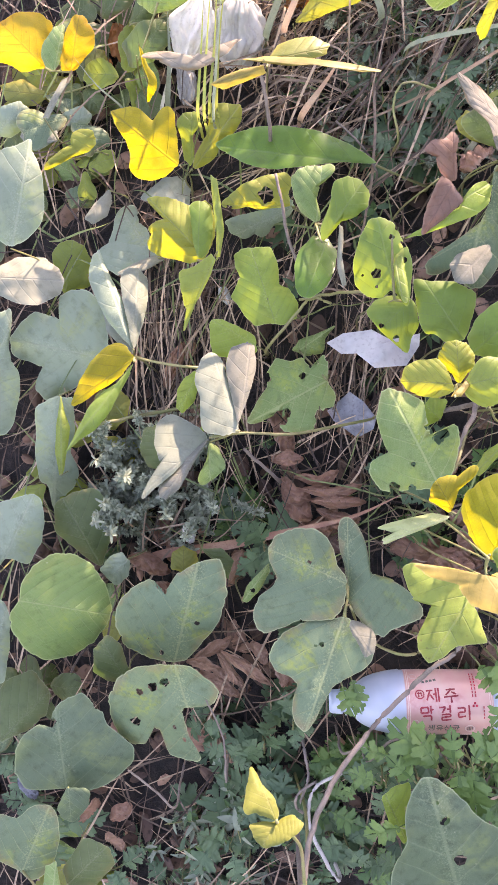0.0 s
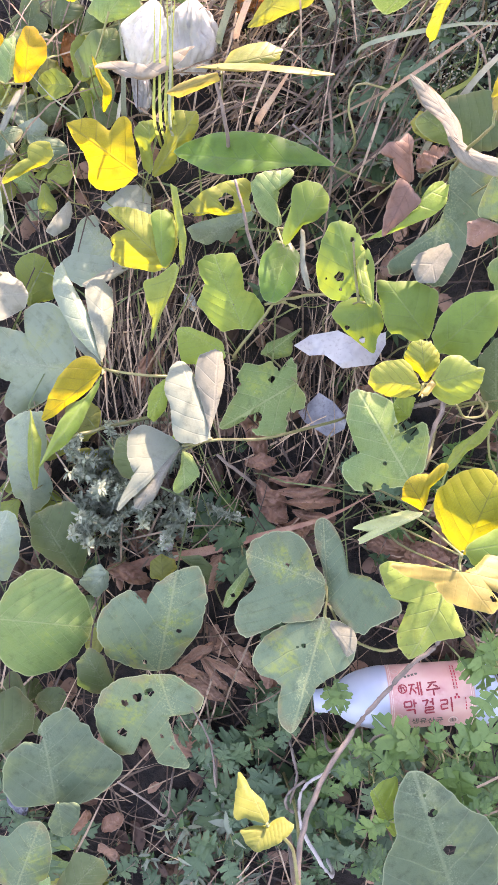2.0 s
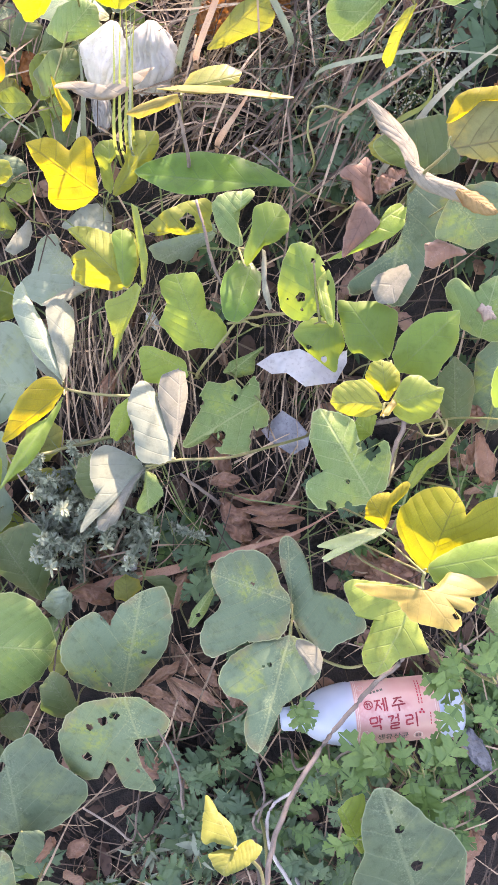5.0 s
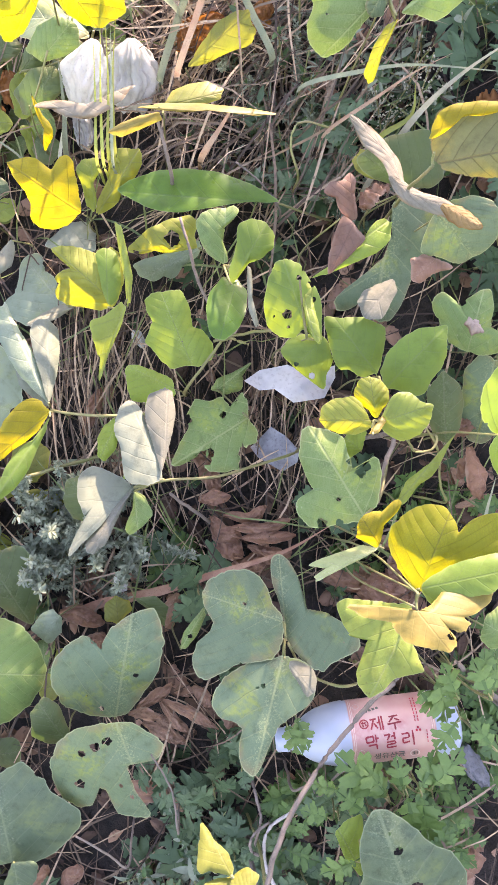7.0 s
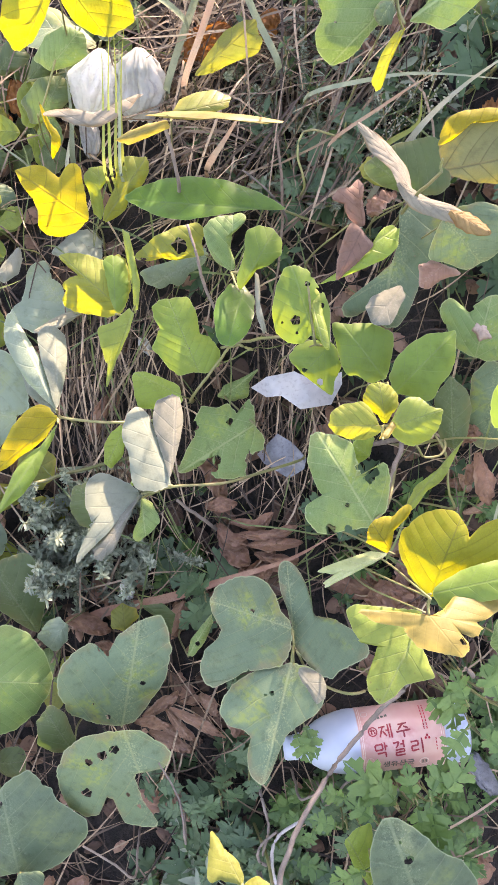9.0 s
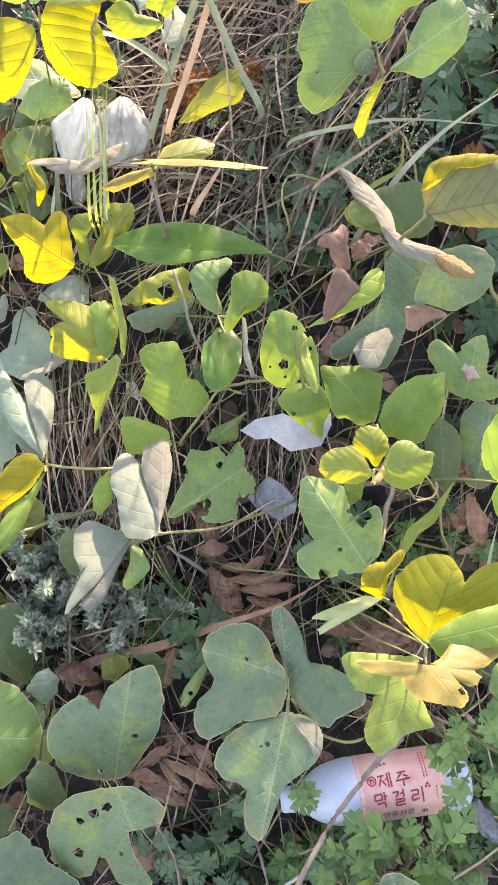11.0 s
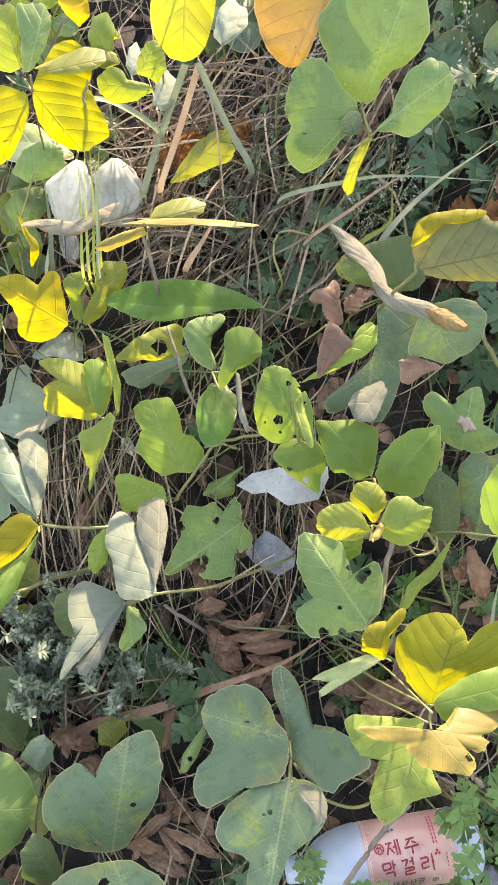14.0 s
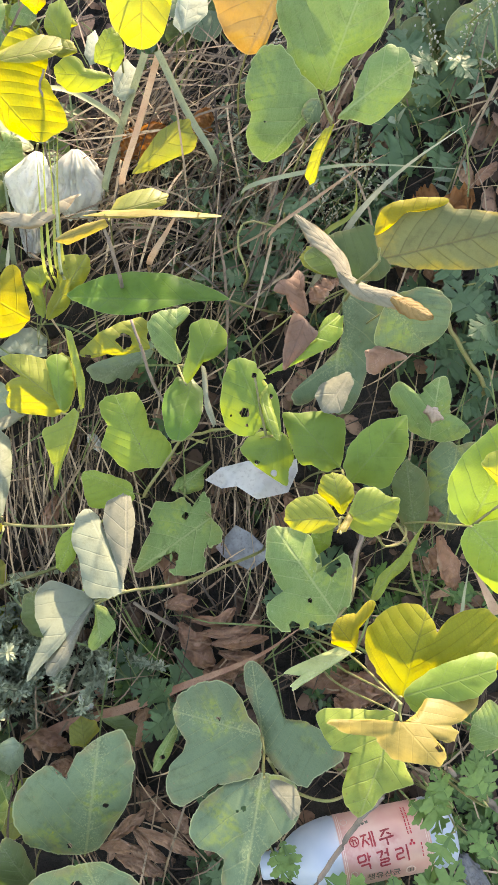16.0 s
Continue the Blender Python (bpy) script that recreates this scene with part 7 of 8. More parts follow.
    for dx, dh in ((0, 2.2), (-2, -.8), (2, -.8)):
        stroke("clover_petal", [(x0 + (80 + dx - 1.2) / 1000, (RAISE - 14 + dh) / 1000, x0 + (80 + dx + 1.2) / 1000, (RAISE - 14 + dh) / 1000)], INK_RED, 0.0026)
    words(bpy.data.curves.new("small_words", "FONT"), "생유산균", x0 + 0.024, (RAISE - 47.5) / 1000, 0.0105)
    for i in range(4):
        stroke("small_print", [(x0 + (20 + i * 4.6) / 1000, (RAISE + 13 + i * 1.1) / 1000, x0 + (20 + i * 4.6 + 3.2) / 1000, (RAISE + 13.6 + i * 1.1) / 1000)], INK_GREY, 0.0030)
    for i in range(16):
        h = (RAISE - 5 + (i // 2) * 4.2) / 1000
        stroke("small_print", [(x0 + (78 + 3.6 * (i % 2)) / 1000, h, x0 + (78 + 3.6 * (i % 2)) / 1000, h + 0.0030)], INK_RED, 0.0012)
    for i in range(4):
        stroke("small_print", [(x0 + 0.090, (RAISE - 30 + i * 4) / 1000, x0 + 0.090, (RAISE - 27.4 + i * 4) / 1000)], INK_RED, 0.0011)
    stroke("seal", loop_round(74, -45, 5.4, 16), INK_PALE, 0.0013)
    for i in range(4):
        stroke("seal_bar", [(x0 + (71.5 + i * 1.7) / 1000, (RAISE - 48) / 1000, x0 + (71.5 + i * 1.7) / 1000, (RAISE - 42) / 1000)], INK_GREY, 0.0009)
    stroke("ornament", loop_round(10, 22, 4.0, 12), INK_PALE, 0.0008)
    stroke("ornament", loop_round(10, -36, 4.0, 12), INK_PALE, 0.0008)
    for x in (x0 + 0.0022, x0 + 0.0042, x1 - 0.0022, x1 - 0.0045):
        stroke("border_line", [(x, h / 1000, x, (h + 8) / 1000) for h in range(-64, 64, 8)], INK_PALE, 0.0007)


build_bottle()

# ---- litter of plastic ----
FILM = plain_material("plastic_film", (0.74, 0.75, 0.76), (0.56, 0.58, 0.60), 0.16, 22, 0.12, through=0.3)
WRAP = plain_material("clear_wrapper", (0.16, 0.17, 0.19), (0.27, 0.30, 0.34), 0.15, 30, 0.2, through=0.35)
FILM_DULL = plain_material("plastic_film_dull", (0.66, 0.66, 0.63), (0.46, 0.49, 0.45), 0.3, 25, 0.15, through=0.4)


def crumpled(name, label, category, centre, along, across, bulge, material, seed, folds=1.0, crease=1.0, taper=0.0):
    """A crumpled pocket of film, spanning two half-axes, closed and creased all over."""
    centre, along, across = Vector(centre), Vector(along), Vector(across)
    front = along.cross(across).normalized()
    if front.dot(INTO) > 0:
        front = -front
    bm = bmesh.new()
    bmesh.ops.create_icosphere(bm, subdivisions=5, radius=1)
    for v in bm.verts:
        p = v.co.copy()
        bend = 0.7 * noise.noise((p.x * 1.3 + seed, p.y * 1.3, 8.0))
        ridge = (1 - abs(noise.noise((p.x * 1.1 * folds + seed, (p.y + bend) * 3.6 * folds, p.z + seed)))) ** 3 + 0.25
        fine = (1 - abs(noise.noise((p.x * 4.0 * folds + 2 * bend, p.y * 8 * folds + seed, p.z * 2)))) ** 2 + 0.6 * (1 - abs(noise.noise((p.x * 11 * folds, p.y * 15 * folds + seed, p.z * 3)))) ** 2 - 0.1
        wide = 1 + 0.25 * noise.noise((p.x * 1.6 + seed, p.y * 1.6, 2 + p.z)) + 0.12 * noise.noise((p.x * 6 + seed, p.y * 6, 5))
        wide *= 1 - 0.3 * max(0.0, p.x) * taper
        v.co = centre + along * p.x * wide + across * p.y * wide + front * (p.z * bulge + crease * ((ridge - 0.7) * 0.5 * bulge + (fine - 0.7) * 0.28 * bulge))
    return tagged(part(name, bm, material, None), label, category)


def hung_bag(label, knot, foot, half_width, depth, seed):
    """A thin bag gathered at a knot: pleats run down from it and fade over the belly, the foot is ragged."""
    knot, foot = Vector(knot), Vector(foot)
    down = foot - knot
    front = (-INTO - down.normalized() * down.normalized().dot(-INTO)).normalized()
    side = down.normalized().cross(front)
    bm = bmesh.new()
    rows, turns = 34, 96
    rings = []
    for i in range(rows + 1):
        u = i / rows
        belly = 0.10 + 0.90 * math.sin(math.pi * (0.02 + 0.86 * u ** 0.85)) ** 1.1
        ring = []
        for k in range(turns):
            a = 2 * math.pi * k / turns
            drift = a + 0.5 * noise.noise((a * 0.7, u * 2.5, seed))
            pleat = abs(noise.noise((math.cos(drift) * 4.2, math.sin(drift) * 4.2, seed + u * 0.6))) - 0.2
            crease = abs(noise.noise((math.cos(drift) * 9 + u * 3, math.sin(drift) * 9, seed + 5 + u * 5))) - 0.2
            dent = noise.noise((math.cos(a) * 1.3, u * 3.0, seed + 9))
            r = belly * (1 + 0.8 * pleat * (1.2 - 0.6 * u) + 0.35 * crease + 0.3 * dent)
            fall = u + (0.10 * noise.noise((a * 2.3, seed, 3)) if u > 0.8 else 0.0) * (u - 0.8) / 0.2
            ring.append(bm.verts.new(knot + down * fall + side * (math.cos(a) * half_width * r) + front * (math.sin(a) * depth * r)))
        rings.append(ring)
    for p, q in zip(rings, rings[1:]):
        for k in range(turns):
            bm.faces.new((p[k], p[(k + 1) % turns], q[(k + 1) % turns], q[k]))
    bm.faces.new(rings[0][::-1])
    tagged(part("plastic_bag", bm, FILM_DULL, None), label, "litter")


def film_sheet(name, label, corners, material, seed, crease=0.006):
    """A flat stiff sheet of film between its corners, folded along a few straight creases, with a thin rim."""
    corners = [Vector(c) for c in corners]
    centre = sum(corners, Vector()) / len(corners)
    front = sum(((p - centre).cross(q - centre) for p, q in zip(corners, corners[1:] + corners[:1])), Vector()).normalized()
    if front.dot(INTO) > 0:
        front = -front
    a = front.orthogonal().normalized()
    b = front.cross(a)
    edge = [p.lerp(q, k / 8) for p, q in zip(corners, corners[1:] + corners[:1]) for k in range(8)]

    def fold(p):
        x, y = (p - centre).dot(a) * 30 + seed, (p - centre).dot(b) * 30
        tilt = sum(abs((math.cos(t) * x + math.sin(t) * y + o) % 2.4 - 1.2) * w for t, o, w in ((0.4 + seed, 0.3, 0.6), (1.7 + seed, 1.1, 0.45), (2.6 + seed, 0.2, 0.25)))
        return p + front * (crease * (tilt - 0.7) + 0.0012 * noise.noise((x * 1.5, y * 1.5, seed)))

    bm = bmesh.new()
    for gap in (0.0, -0.0012):
        hub = bm.verts.new(fold(centre) + front * gap)
        rings = [[bm.verts.new(fold(centre.lerp(p, f / 9)) + front * gap) for p in edge] for f in range(1, 10)]
        n = len(edge)
        for k in range(n):
            bm.faces.new((hub, rings[0][k], rings[0][(k + 1) % n]))
        for p, q in zip(rings, rings[1:]):
            for k in range(n):
                bm.faces.new((p[k], q[k], q[(k + 1) % n], p[(k + 1) % n]))
    return tagged(part(name, bm, material, None), label, "litter")


def half(p, q):
    return (Vector(q) - Vector(p)) / 2


film_sheet("plastic_sheet", "flat scrap of milky white plastic film on straw", [(0.103, 0.687, 0.212), (0.124, 0.696, 0.222), (0.161, 0.696, 0.229), (0.185, 0.683, 0.223), (0.222, 0.685, 0.234), (0.222, 0.673, 0.224), (0.206, 0.655, 0.205), (0.166, 0.657, 0.197), (0.142, 0.674, 0.207), (0.122, 0.675, 0.205)], FILM, 1.0, 0.030)
hung_bag("knotted white plastic bag among grass", (-0.063, 1.078, 0.471), (-0.087, 1.038, 0.399), 0.030, 0.022, 4.0)
hung_bag("grey-white crumpled bag among grass", (-0.014, 1.070, 0.475), (-0.018, 1.028, 0.396), 0.033, 0.024, 7.0)
crumpled("plastic_bag", "torn grey bag tail hanging down", "litter", (-0.093, 1.053, 0.361), half((-0.091, 1.018, 0.344), (-0.095, 1.077, 0.382)), half((-0.107, 1.057, 0.362), (-0.079, 1.050, 0.360)), 0.008, FILM_DULL, 9.0, 1.2, 1.0)
film_sheet("food_wrapper", "dull transparent wrapper under leaves", [(0.108, 0.637, 0.131), (0.138, 0.656, 0.149), (0.157, 0.643, 0.143), (0.174, 0.624, 0.132), (0.170, 0.612, 0.123), (0.149, 0.604, 0.114), (0.117, 0.625, 0.124)], WRAP, 2.3, 0.030)
crumpled("plastic_strip", "bluish white plastic strip beside the bottle", "litter", (0.362, 0.243, -0.061), half((0.343, 0.260, -0.039), (0.380, 0.219, -0.087)), half((0.352, 0.233, -0.065), (0.372, 0.249, -0.060)), 0.006, WRAP, 15.0, 1.2)
crumpled("plastic_strip", "grey plastic scrap in deep shade", "litter", (-0.327, 0.231, -0.275), half((-0.340, 0.242, -0.271), (-0.313, 0.213, -0.284)), half((-0.336, 0.228, -0.278), (-0.318, 0.234, -0.270)), 0.006, WRAP, 18.0, 1.2)
crumpled("plastic_scrap", "small white scrap in straw", "litter", (-0.035, 0.787, 0.201), half((-0.041, 0.797, 0.208), (-0.027, 0.778, 0.195)), half((-0.039, 0.783, 0.198), (-0.027, 0.790, 0.204)), 0.005, FILM_DULL, 21.0, 1.2)
wrapper = crumpled("paper_packet", "small white packet with red print", "litter", (-0.084, 0.516, -0.006), half((-0.089, 0.524, 0.000), (-0.079, 0.505, -0.012)), half((-0.092, 0.515, -0.007), (-0.077, 0.517, -0.004)), 0.004, FILM_DULL, 24.0, 0.7)
bm = bmesh.new()
bmesh.ops.create_icosphere(bm, subdivisions=2, radius=0.0036, matrix=Matrix.Translation(Vector((-0.081, 0.516, -0.002)) - INTO * 0.004) @ Matrix.Diagonal((0.7, 1.1, 0.3, 1)))
part("red_print", bm, INK_RED, wrapper)

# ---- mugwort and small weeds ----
# lighter and darker copies of the mugwort green stand for lit and shaded plants
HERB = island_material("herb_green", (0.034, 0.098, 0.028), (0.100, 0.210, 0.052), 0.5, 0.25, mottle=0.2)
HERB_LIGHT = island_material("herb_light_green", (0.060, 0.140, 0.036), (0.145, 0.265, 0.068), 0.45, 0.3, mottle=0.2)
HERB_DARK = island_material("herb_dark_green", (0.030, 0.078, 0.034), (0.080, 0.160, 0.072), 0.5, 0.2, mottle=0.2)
HERB_GREY = island_material("herb_grey_green", (0.135, 0.185, 0.125), (0.34, 0.395, 0.29), 0.75, 0.2, mottle=0.3)


MUGWORT_LOBES = (
    (0.20, ((0.15, 0.0), (0.17, 0.06), (0.21, 0.13), (0.26, 0.14), (0.26, 0.07), (0.24, 0.0))),
    (0.36, ((0.25, 0.0), (0.27, 0.10), (0.29, 0.20), (0.34, 0.25), (0.365, 0.34), (0.425, 0.35), (0.44, 0.27), (0.50, 0.27), (0.50, 0.18), (0.47, 0.08), (0.46, 0.0))),
    (0.60, ((0.45, 0.0), (0.49, 0.10), (0.515, 0.20), (0.57, 0.25), (0.60, 0.35), (0.67, 0.37), (0.69, 0.28), (0.755, 0.28), (0.74, 0.18), (0.70, 0.09), (0.70, 0.0))),
    (0.80, ((0.66, 0.0), (0.71, 0.09), (0.77, 0.13), (0.80, 0.22), (0.87, 0.22), (0.88, 0.13), (0.95, 0.12), (0.96, 0.05), (1.04, 0.0))))


def mugwort_leaf_mesh(name, size, material, rng):
    """A deeply cut leaf: three toothed pairs of side lobes and a toothed end lobe along a narrow midrib."""
    bm = bmesh.new()
    lift, wide, droop = rng.uniform(0.1, 0.4), rng.uniform(0.85, 1.15), rng.uniform(0.12, 0.35)

    def spot(x, y):
        return bm.verts.new((size * x, size * y, size * (lift * abs(y) - 0.6 * y * y - droop * x * x + 0.08 * noise.noise((x * 4, y * 5, size * 900 + lift)))))

    for sgn in (1, -1):
        for middle, rim in MUGWORT_LOBES:
            reach, shift = wide * rng.uniform(0.85, 1.12), rng.uniform(-0.02, 0.02)
            hub = spot(middle, 0.015 * sgn)
            ring = [spot(x + shift * y * 4, y * sgn * reach) for x, y in rim]
            for p, q in zip(ring, ring[1:]):
                bm.faces.new((hub, p, q) if sgn < 0 else (hub, q, p))
    for a, b in ((0.0, 0.25), (0.25, 0.5), (0.5, 0.72)):
        bm.faces.new((spot(a, -0.06 * a - 0.012), spot(b, -0.08 * b - 0.012), spot(b, 0.08 * b + 0.012), spot(a, 0.06 * a + 0.012)))
    tube(bm, [Vector((-size * 0.1, 0, -0.0016)), Vector((size * 0.3, 0, -0.0014)), Vector((size * 0.7, 0, -size * droop * 0.49 - 0.001))], (0.0010, 0.0005), 5)
    return mesh_of(name, bm, material)


RNG = random.Random(11)
MUG = [mugwort_leaf_mesh("mugwort_leaf", s, m, RNG) for s, m in ((0.064, HERB), (0.056, HERB), (0.074, HERB), (0.064, HERB_DARK), (0.054, HERB_DARK), (0.060, HERB), (0.060, HERB_DARK))]


MUG_LIGHT = [mugwort_leaf_mesh("mugwort_leaf", s, HERB_LIGHT, random.Random(4)) for s in (0.058, 0.050, 0.066)]


def ovate_mesh(name, size, material, width=0.34):
    bm = bmesh.new()
    rows = []
    for i in range(9):
        u = i / 8
        w = size * width * math.sin(math.pi * (0.04 + 0.96 * u) ** 0.8) + 0.0002
        rows.append([bm.verts.new((size * u, w * v, abs(v) * w * 0.3 - u * u * size * 0.18)) for v in (-1, -0.5, 0, 0.5, 1)])
    for a, b in zip(rows, rows[1:]):
        for k in range(4):
            bm.faces.new((a[k], b[k], b[k + 1], a[k + 1]))
    return mesh_of(name, bm, material)


OVATE = [ovate_mesh("weed_leaf", s, m, w) for s, m, w in ((0.030, HERB, 0.30), (0.038, HERB_DARK, 0.26), (0.024, HERB_DARK, 0.36), (0.045, HERB_DARK, 0.16))]
UPRIGHT = (-INTO).to_track_quat("Z", "Y").to_matrix().to_4x4()


def herb(name, label, category, group, leaves, rng, count, height, spread):
    """A low plant at the origin, its stem along +z; leaves set spirally, larger below."""
    ob = thing(name, label, category, (0, 0, 0), group)
    top = Vector((rng.uniform(-0.02, 0.02), rng.uniform(-0.02, 0.02), height))
    path = smooth_path([Vector((0, 0, -0.03)), top * 0.5 + Vector((rng.uniform(-0.008, 0.008), rng.uniform(-0.008, 0.008), 0)), top], 5)
    bm = bmesh.new()
    tube(bm, path, (0.0020, 0.0010), 6)
    part("stem", bm, STEM_GREEN, ob)
    for i in range(count):
        f = 0.25 + 0.75 * i / max(1, count - 1)
        at = path[min(len(path) - 1, int(f * (len(path) - 1)))]
        turn = i * 137.5 + rng.uniform(-25, 25)
        mesh = rng.choice(leaves)
        scale = (1.12 - 0.5 * f) * rng.uniform(0.85, 1.15)
        m = Matrix.Translation(at) @ pose(0, 0, 0, 0, 0, turn) @ pose(0, 0, 0, rng.uniform(-20, 20), -rng.uniform(spread, spread + 35), 0) @ Matrix.Scale(scale, 4)
        part("leaf", mesh, None, ob, "", m)
    return ob


def scatter(masters, spots, rng, lean=14):
    """Copies of the masters on the bank at the spots (x, y, scale)."""
    for i, (x, y, s) in enumerate(spots):
        m = Matrix.Translation((x, y, ground_z(x, y))) @ UPRIGHT @ pose(0, 0, 0, rng.uniform(-lean, lean), rng.uniform(-lean, lean), rng.uniform(0, 360)) @ Matrix.Scale(s, 4)
        master = masters[i % len(masters)]
        if i < len(masters):
            master.matrix_basis = m
        else:
            copy_thing(master, m)


def around(rng, centre, radius, count, low=0.8, high=1.25):
    out = []
    for _ in range(count):
        a, r = rng.uniform(0, 2 * math.pi), radius * math.sqrt(rng.random())
        out.append((centre[0] + r * math.cos(a), centre[1] + r * math.sin(a), rng.uniform(low, high)))
    return out


mug = [herb("mugwort_plant", "low green mugwort plant with toothed cut leaves", "weed", "mugwort plants on the bank", MUG[:3] + MUG[5:6], RNG, n, h, 5) for n, h in ((6, 0.06), (5, 0.08), (6, 0.05), (5, 0.04))]
mug_shaded = [herb("mugwort_plant", "mugwort plant in shade, coloured a darker blue-green", "weed", "mugwort plants on the bank", MUG[3:5] + MUG[6:], RNG, n, h, 0) for n, h in ((7, 0.07), (6, 0.05), (8, 0.09))]
weeds = [herb("small_weed", "small dark green leafy weed among litter", "weed", "small weeds on the bank", OVATE, RNG, n, h, -5) for n, h in ((11, 0.07), (9, 0.05), (13, 0.10))]
spots_bright = []
for px, r, n in (((0.164, 0.216, -0.190), 0.06, 3), ((0.260, 0.224, -0.137), 0.05, 2), ((0.338, 0.229, -0.129), 0.05, 2), ((0.400, 0.287, -0.091), 0.05, 3), ((0.207, 0.167, -0.225), 0.05, 2), ((0.346, 0.181, -0.181), 0.06, 2), ((-0.013, 0.583, -0.017), 0.025, 2), ((0.396, 0.324, -0.064), 0.06, 3), ((0.306, 0.593, 0.104), 0.05, 2), ((0.407, 0.361, -0.036), 0.04, 2), ((0.121, 0.261, -0.177), 0.04, 2), ((0.458, 1.031, 0.567), 0.10, 2), ((0.380, 0.502, 0.123), 0.05, 2), ((0.221, 0.544, 0.014), 0.04, 1)):
    spots_bright += around(RNG, px, r, n, 0.7, 1.05)
spots_dark = []
for px, r, n in (((0.003, 0.296, -0.212), 0.06, 3), ((-0.020, 0.219, -0.275), 0.08, 1), ((-0.012, 0.140, -0.334), 0.07, 1), ((0.096, 0.234, -0.214), 0.06, 3), ((-0.009, 0.542, -0.046), 0.04, 1), ((0.407, 0.735, 0.300), 0.10, 4), ((0.456, 0.938, 0.497), 0.10, 3), ((0.265, 1.010, 0.358), 0.10, 3), ((0.098, 0.440, -0.079), 0.05, 2), ((0.250, 0.595, 0.050), 0.04, 1), ((0.460, 0.728, 0.349), 0.08, 3), ((-0.264, 0.250, -0.309), 0.1, 4), ((0.161, 0.154, -0.258), 0.04, 2), ((0.047, 0.328, -0.169), 0.04, 2), ((0.096, 0.126, -0.310), 0.04, 2), ((-0.005, 0.290, -0.217), 0.04, 1), ((-0.168, 0.148, -0.360), 0.04, 2), ((0.198, 0.242, -0.145), 0.04, 2)):
    spots_dark += around(RNG, px, r, n)
scatter(mug, spots_bright, RNG)
scatter(mug_shaded, spots_dark, RNG)
spots_weed = around(RNG, (0.08, 0.62), 0.36, 26, 0.5, 0.8) + around(RNG, (0.3, 0.95), 0.4, 30) + around(RNG, (-0.15, 1.0), 0.35, 12, 0.6, 0.9)
scatter(weeds, spots_weed, RNG)


def placed_leaf(base, tip, mesh, turn=0.0):
    """A single cut leaf of a mugwort plant from base to tip, on its own stalk out of the bank."""
    base, tip = Vector(base), Vector(tip)
    ob = thing("mugwort_plant", "green mugwort plant reaching over the bottle's edge", "weed", to_ground(base), "mugwort plants by the bottle")
    way = (tip - base).normalized()
    up = (-INTO - way * way.dot(-INTO)).normalized()
    m = Matrix((way, up.cross(way), up)).transposed().to_4x4() @ pose(0, 0, 0, turn)
    size = max(v.co.x for v in mesh.vertices)
    part("leaf", mesh, None, ob, "", Matrix.Translation(base) @ m @ Matrix.Scale(1.2 * (tip - base).length / size, 4))
    bm = bmesh.new()
    foot = to_ground(base) + INTO * 0.02
    tube(bm, smooth_path([foot, foot.lerp(base, 0.6) - way * 0.01, base, base + way * 0.008], 4), (0.0016, 0.0008), 6)
    part("stem", bm, STEM_GREEN, ob)


placed_leaf((0.113, 0.289, 0.063), (0.125, 0.255, 0.045), MUG_LIGHT[0], 20)
placed_leaf((0.125, 0.298, 0.058), (0.137, 0.262, 0.052), MUG_LIGHT[2], -15)
placed_leaf((0.262, 0.299, 0.110), (0.287, 0.273, 0.088), MUG_LIGHT[1], 10)
placed_leaf((0.282, 0.304, 0.129), (0.299, 0.262, 0.094), MUG_LIGHT[0], -10)
placed_leaf((0.302, 0.309, 0.135), (0.293, 0.276, 0.110), MUG_LIGHT[2], 0)
placed_leaf((0.307, 0.262, 0.101), (0.282, 0.237, 0.077), MUG_LIGHT[1], 15)
placed_leaf((0.226, 0.197, 0.020), (0.177, 0.235, 0.049), MUG_LIGHT[2], 0)
placed_leaf((0.226, 0.197, 0.020), (0.203, 0.227, 0.052), MUG_LIGHT[0], 20)
placed_leaf((0.240, 0.199, 0.035), (0.235, 0.227, 0.062), MUG_LIGHT[1], -10)
placed_leaf((0.256, 0.200, 0.038), (0.280, 0.227, 0.066), MUG_LIGHT[2], 10)
placed_leaf((0.269, 0.201, 0.040), (0.304, 0.223, 0.072), MUG_LIGHT[0], 0)
placed_leaf((0.242, 0.203, 0.044), (0.247, 0.162, 0.022), MUG_LIGHT[1], 0)
placed_leaf((0.258, 0.201, 0.045), (0.262, 0.153, 0.016), MUG_LIGHT[0], 15)
placed_leaf((0.178, 0.217, 0.005), (0.142, 0.224, 0.006), MUG_LIGHT[2], -10)
placed_leaf((0.163, 0.192, -0.015), (0.130, 0.201, -0.012), MUG_LIGHT[0], 10)
placed_leaf((0.202, 0.187, 0.010), (0.171, 0.208, 0.022), MUG_LIGHT[1], 0)
placed_leaf((0.183, 0.144, 0.014), (0.143, 0.131, -0.000), MUG_LIGHT[2], 0)
placed_leaf((0.332, 0.265, 0.143), (0.320, 0.297, 0.165), MUG_LIGHT[1], 0)
placed_leaf((0.338, 0.222, 0.100), (0.318, 0.245, 0.114), MUG_LIGHT[2], 0)
placed_leaf((0.304, 0.276, 0.120), (0.293, 0.303, 0.142), MUG_LIGHT[0], 0)
placed_leaf((0.333, 0.285, 0.133), (0.337, 0.310, 0.157), MUG_LIGHT[2], 0)
placed_leaf((0.340, 0.274, 0.125), (0.350, 0.299, 0.150), MUG_LIGHT[1], 0)


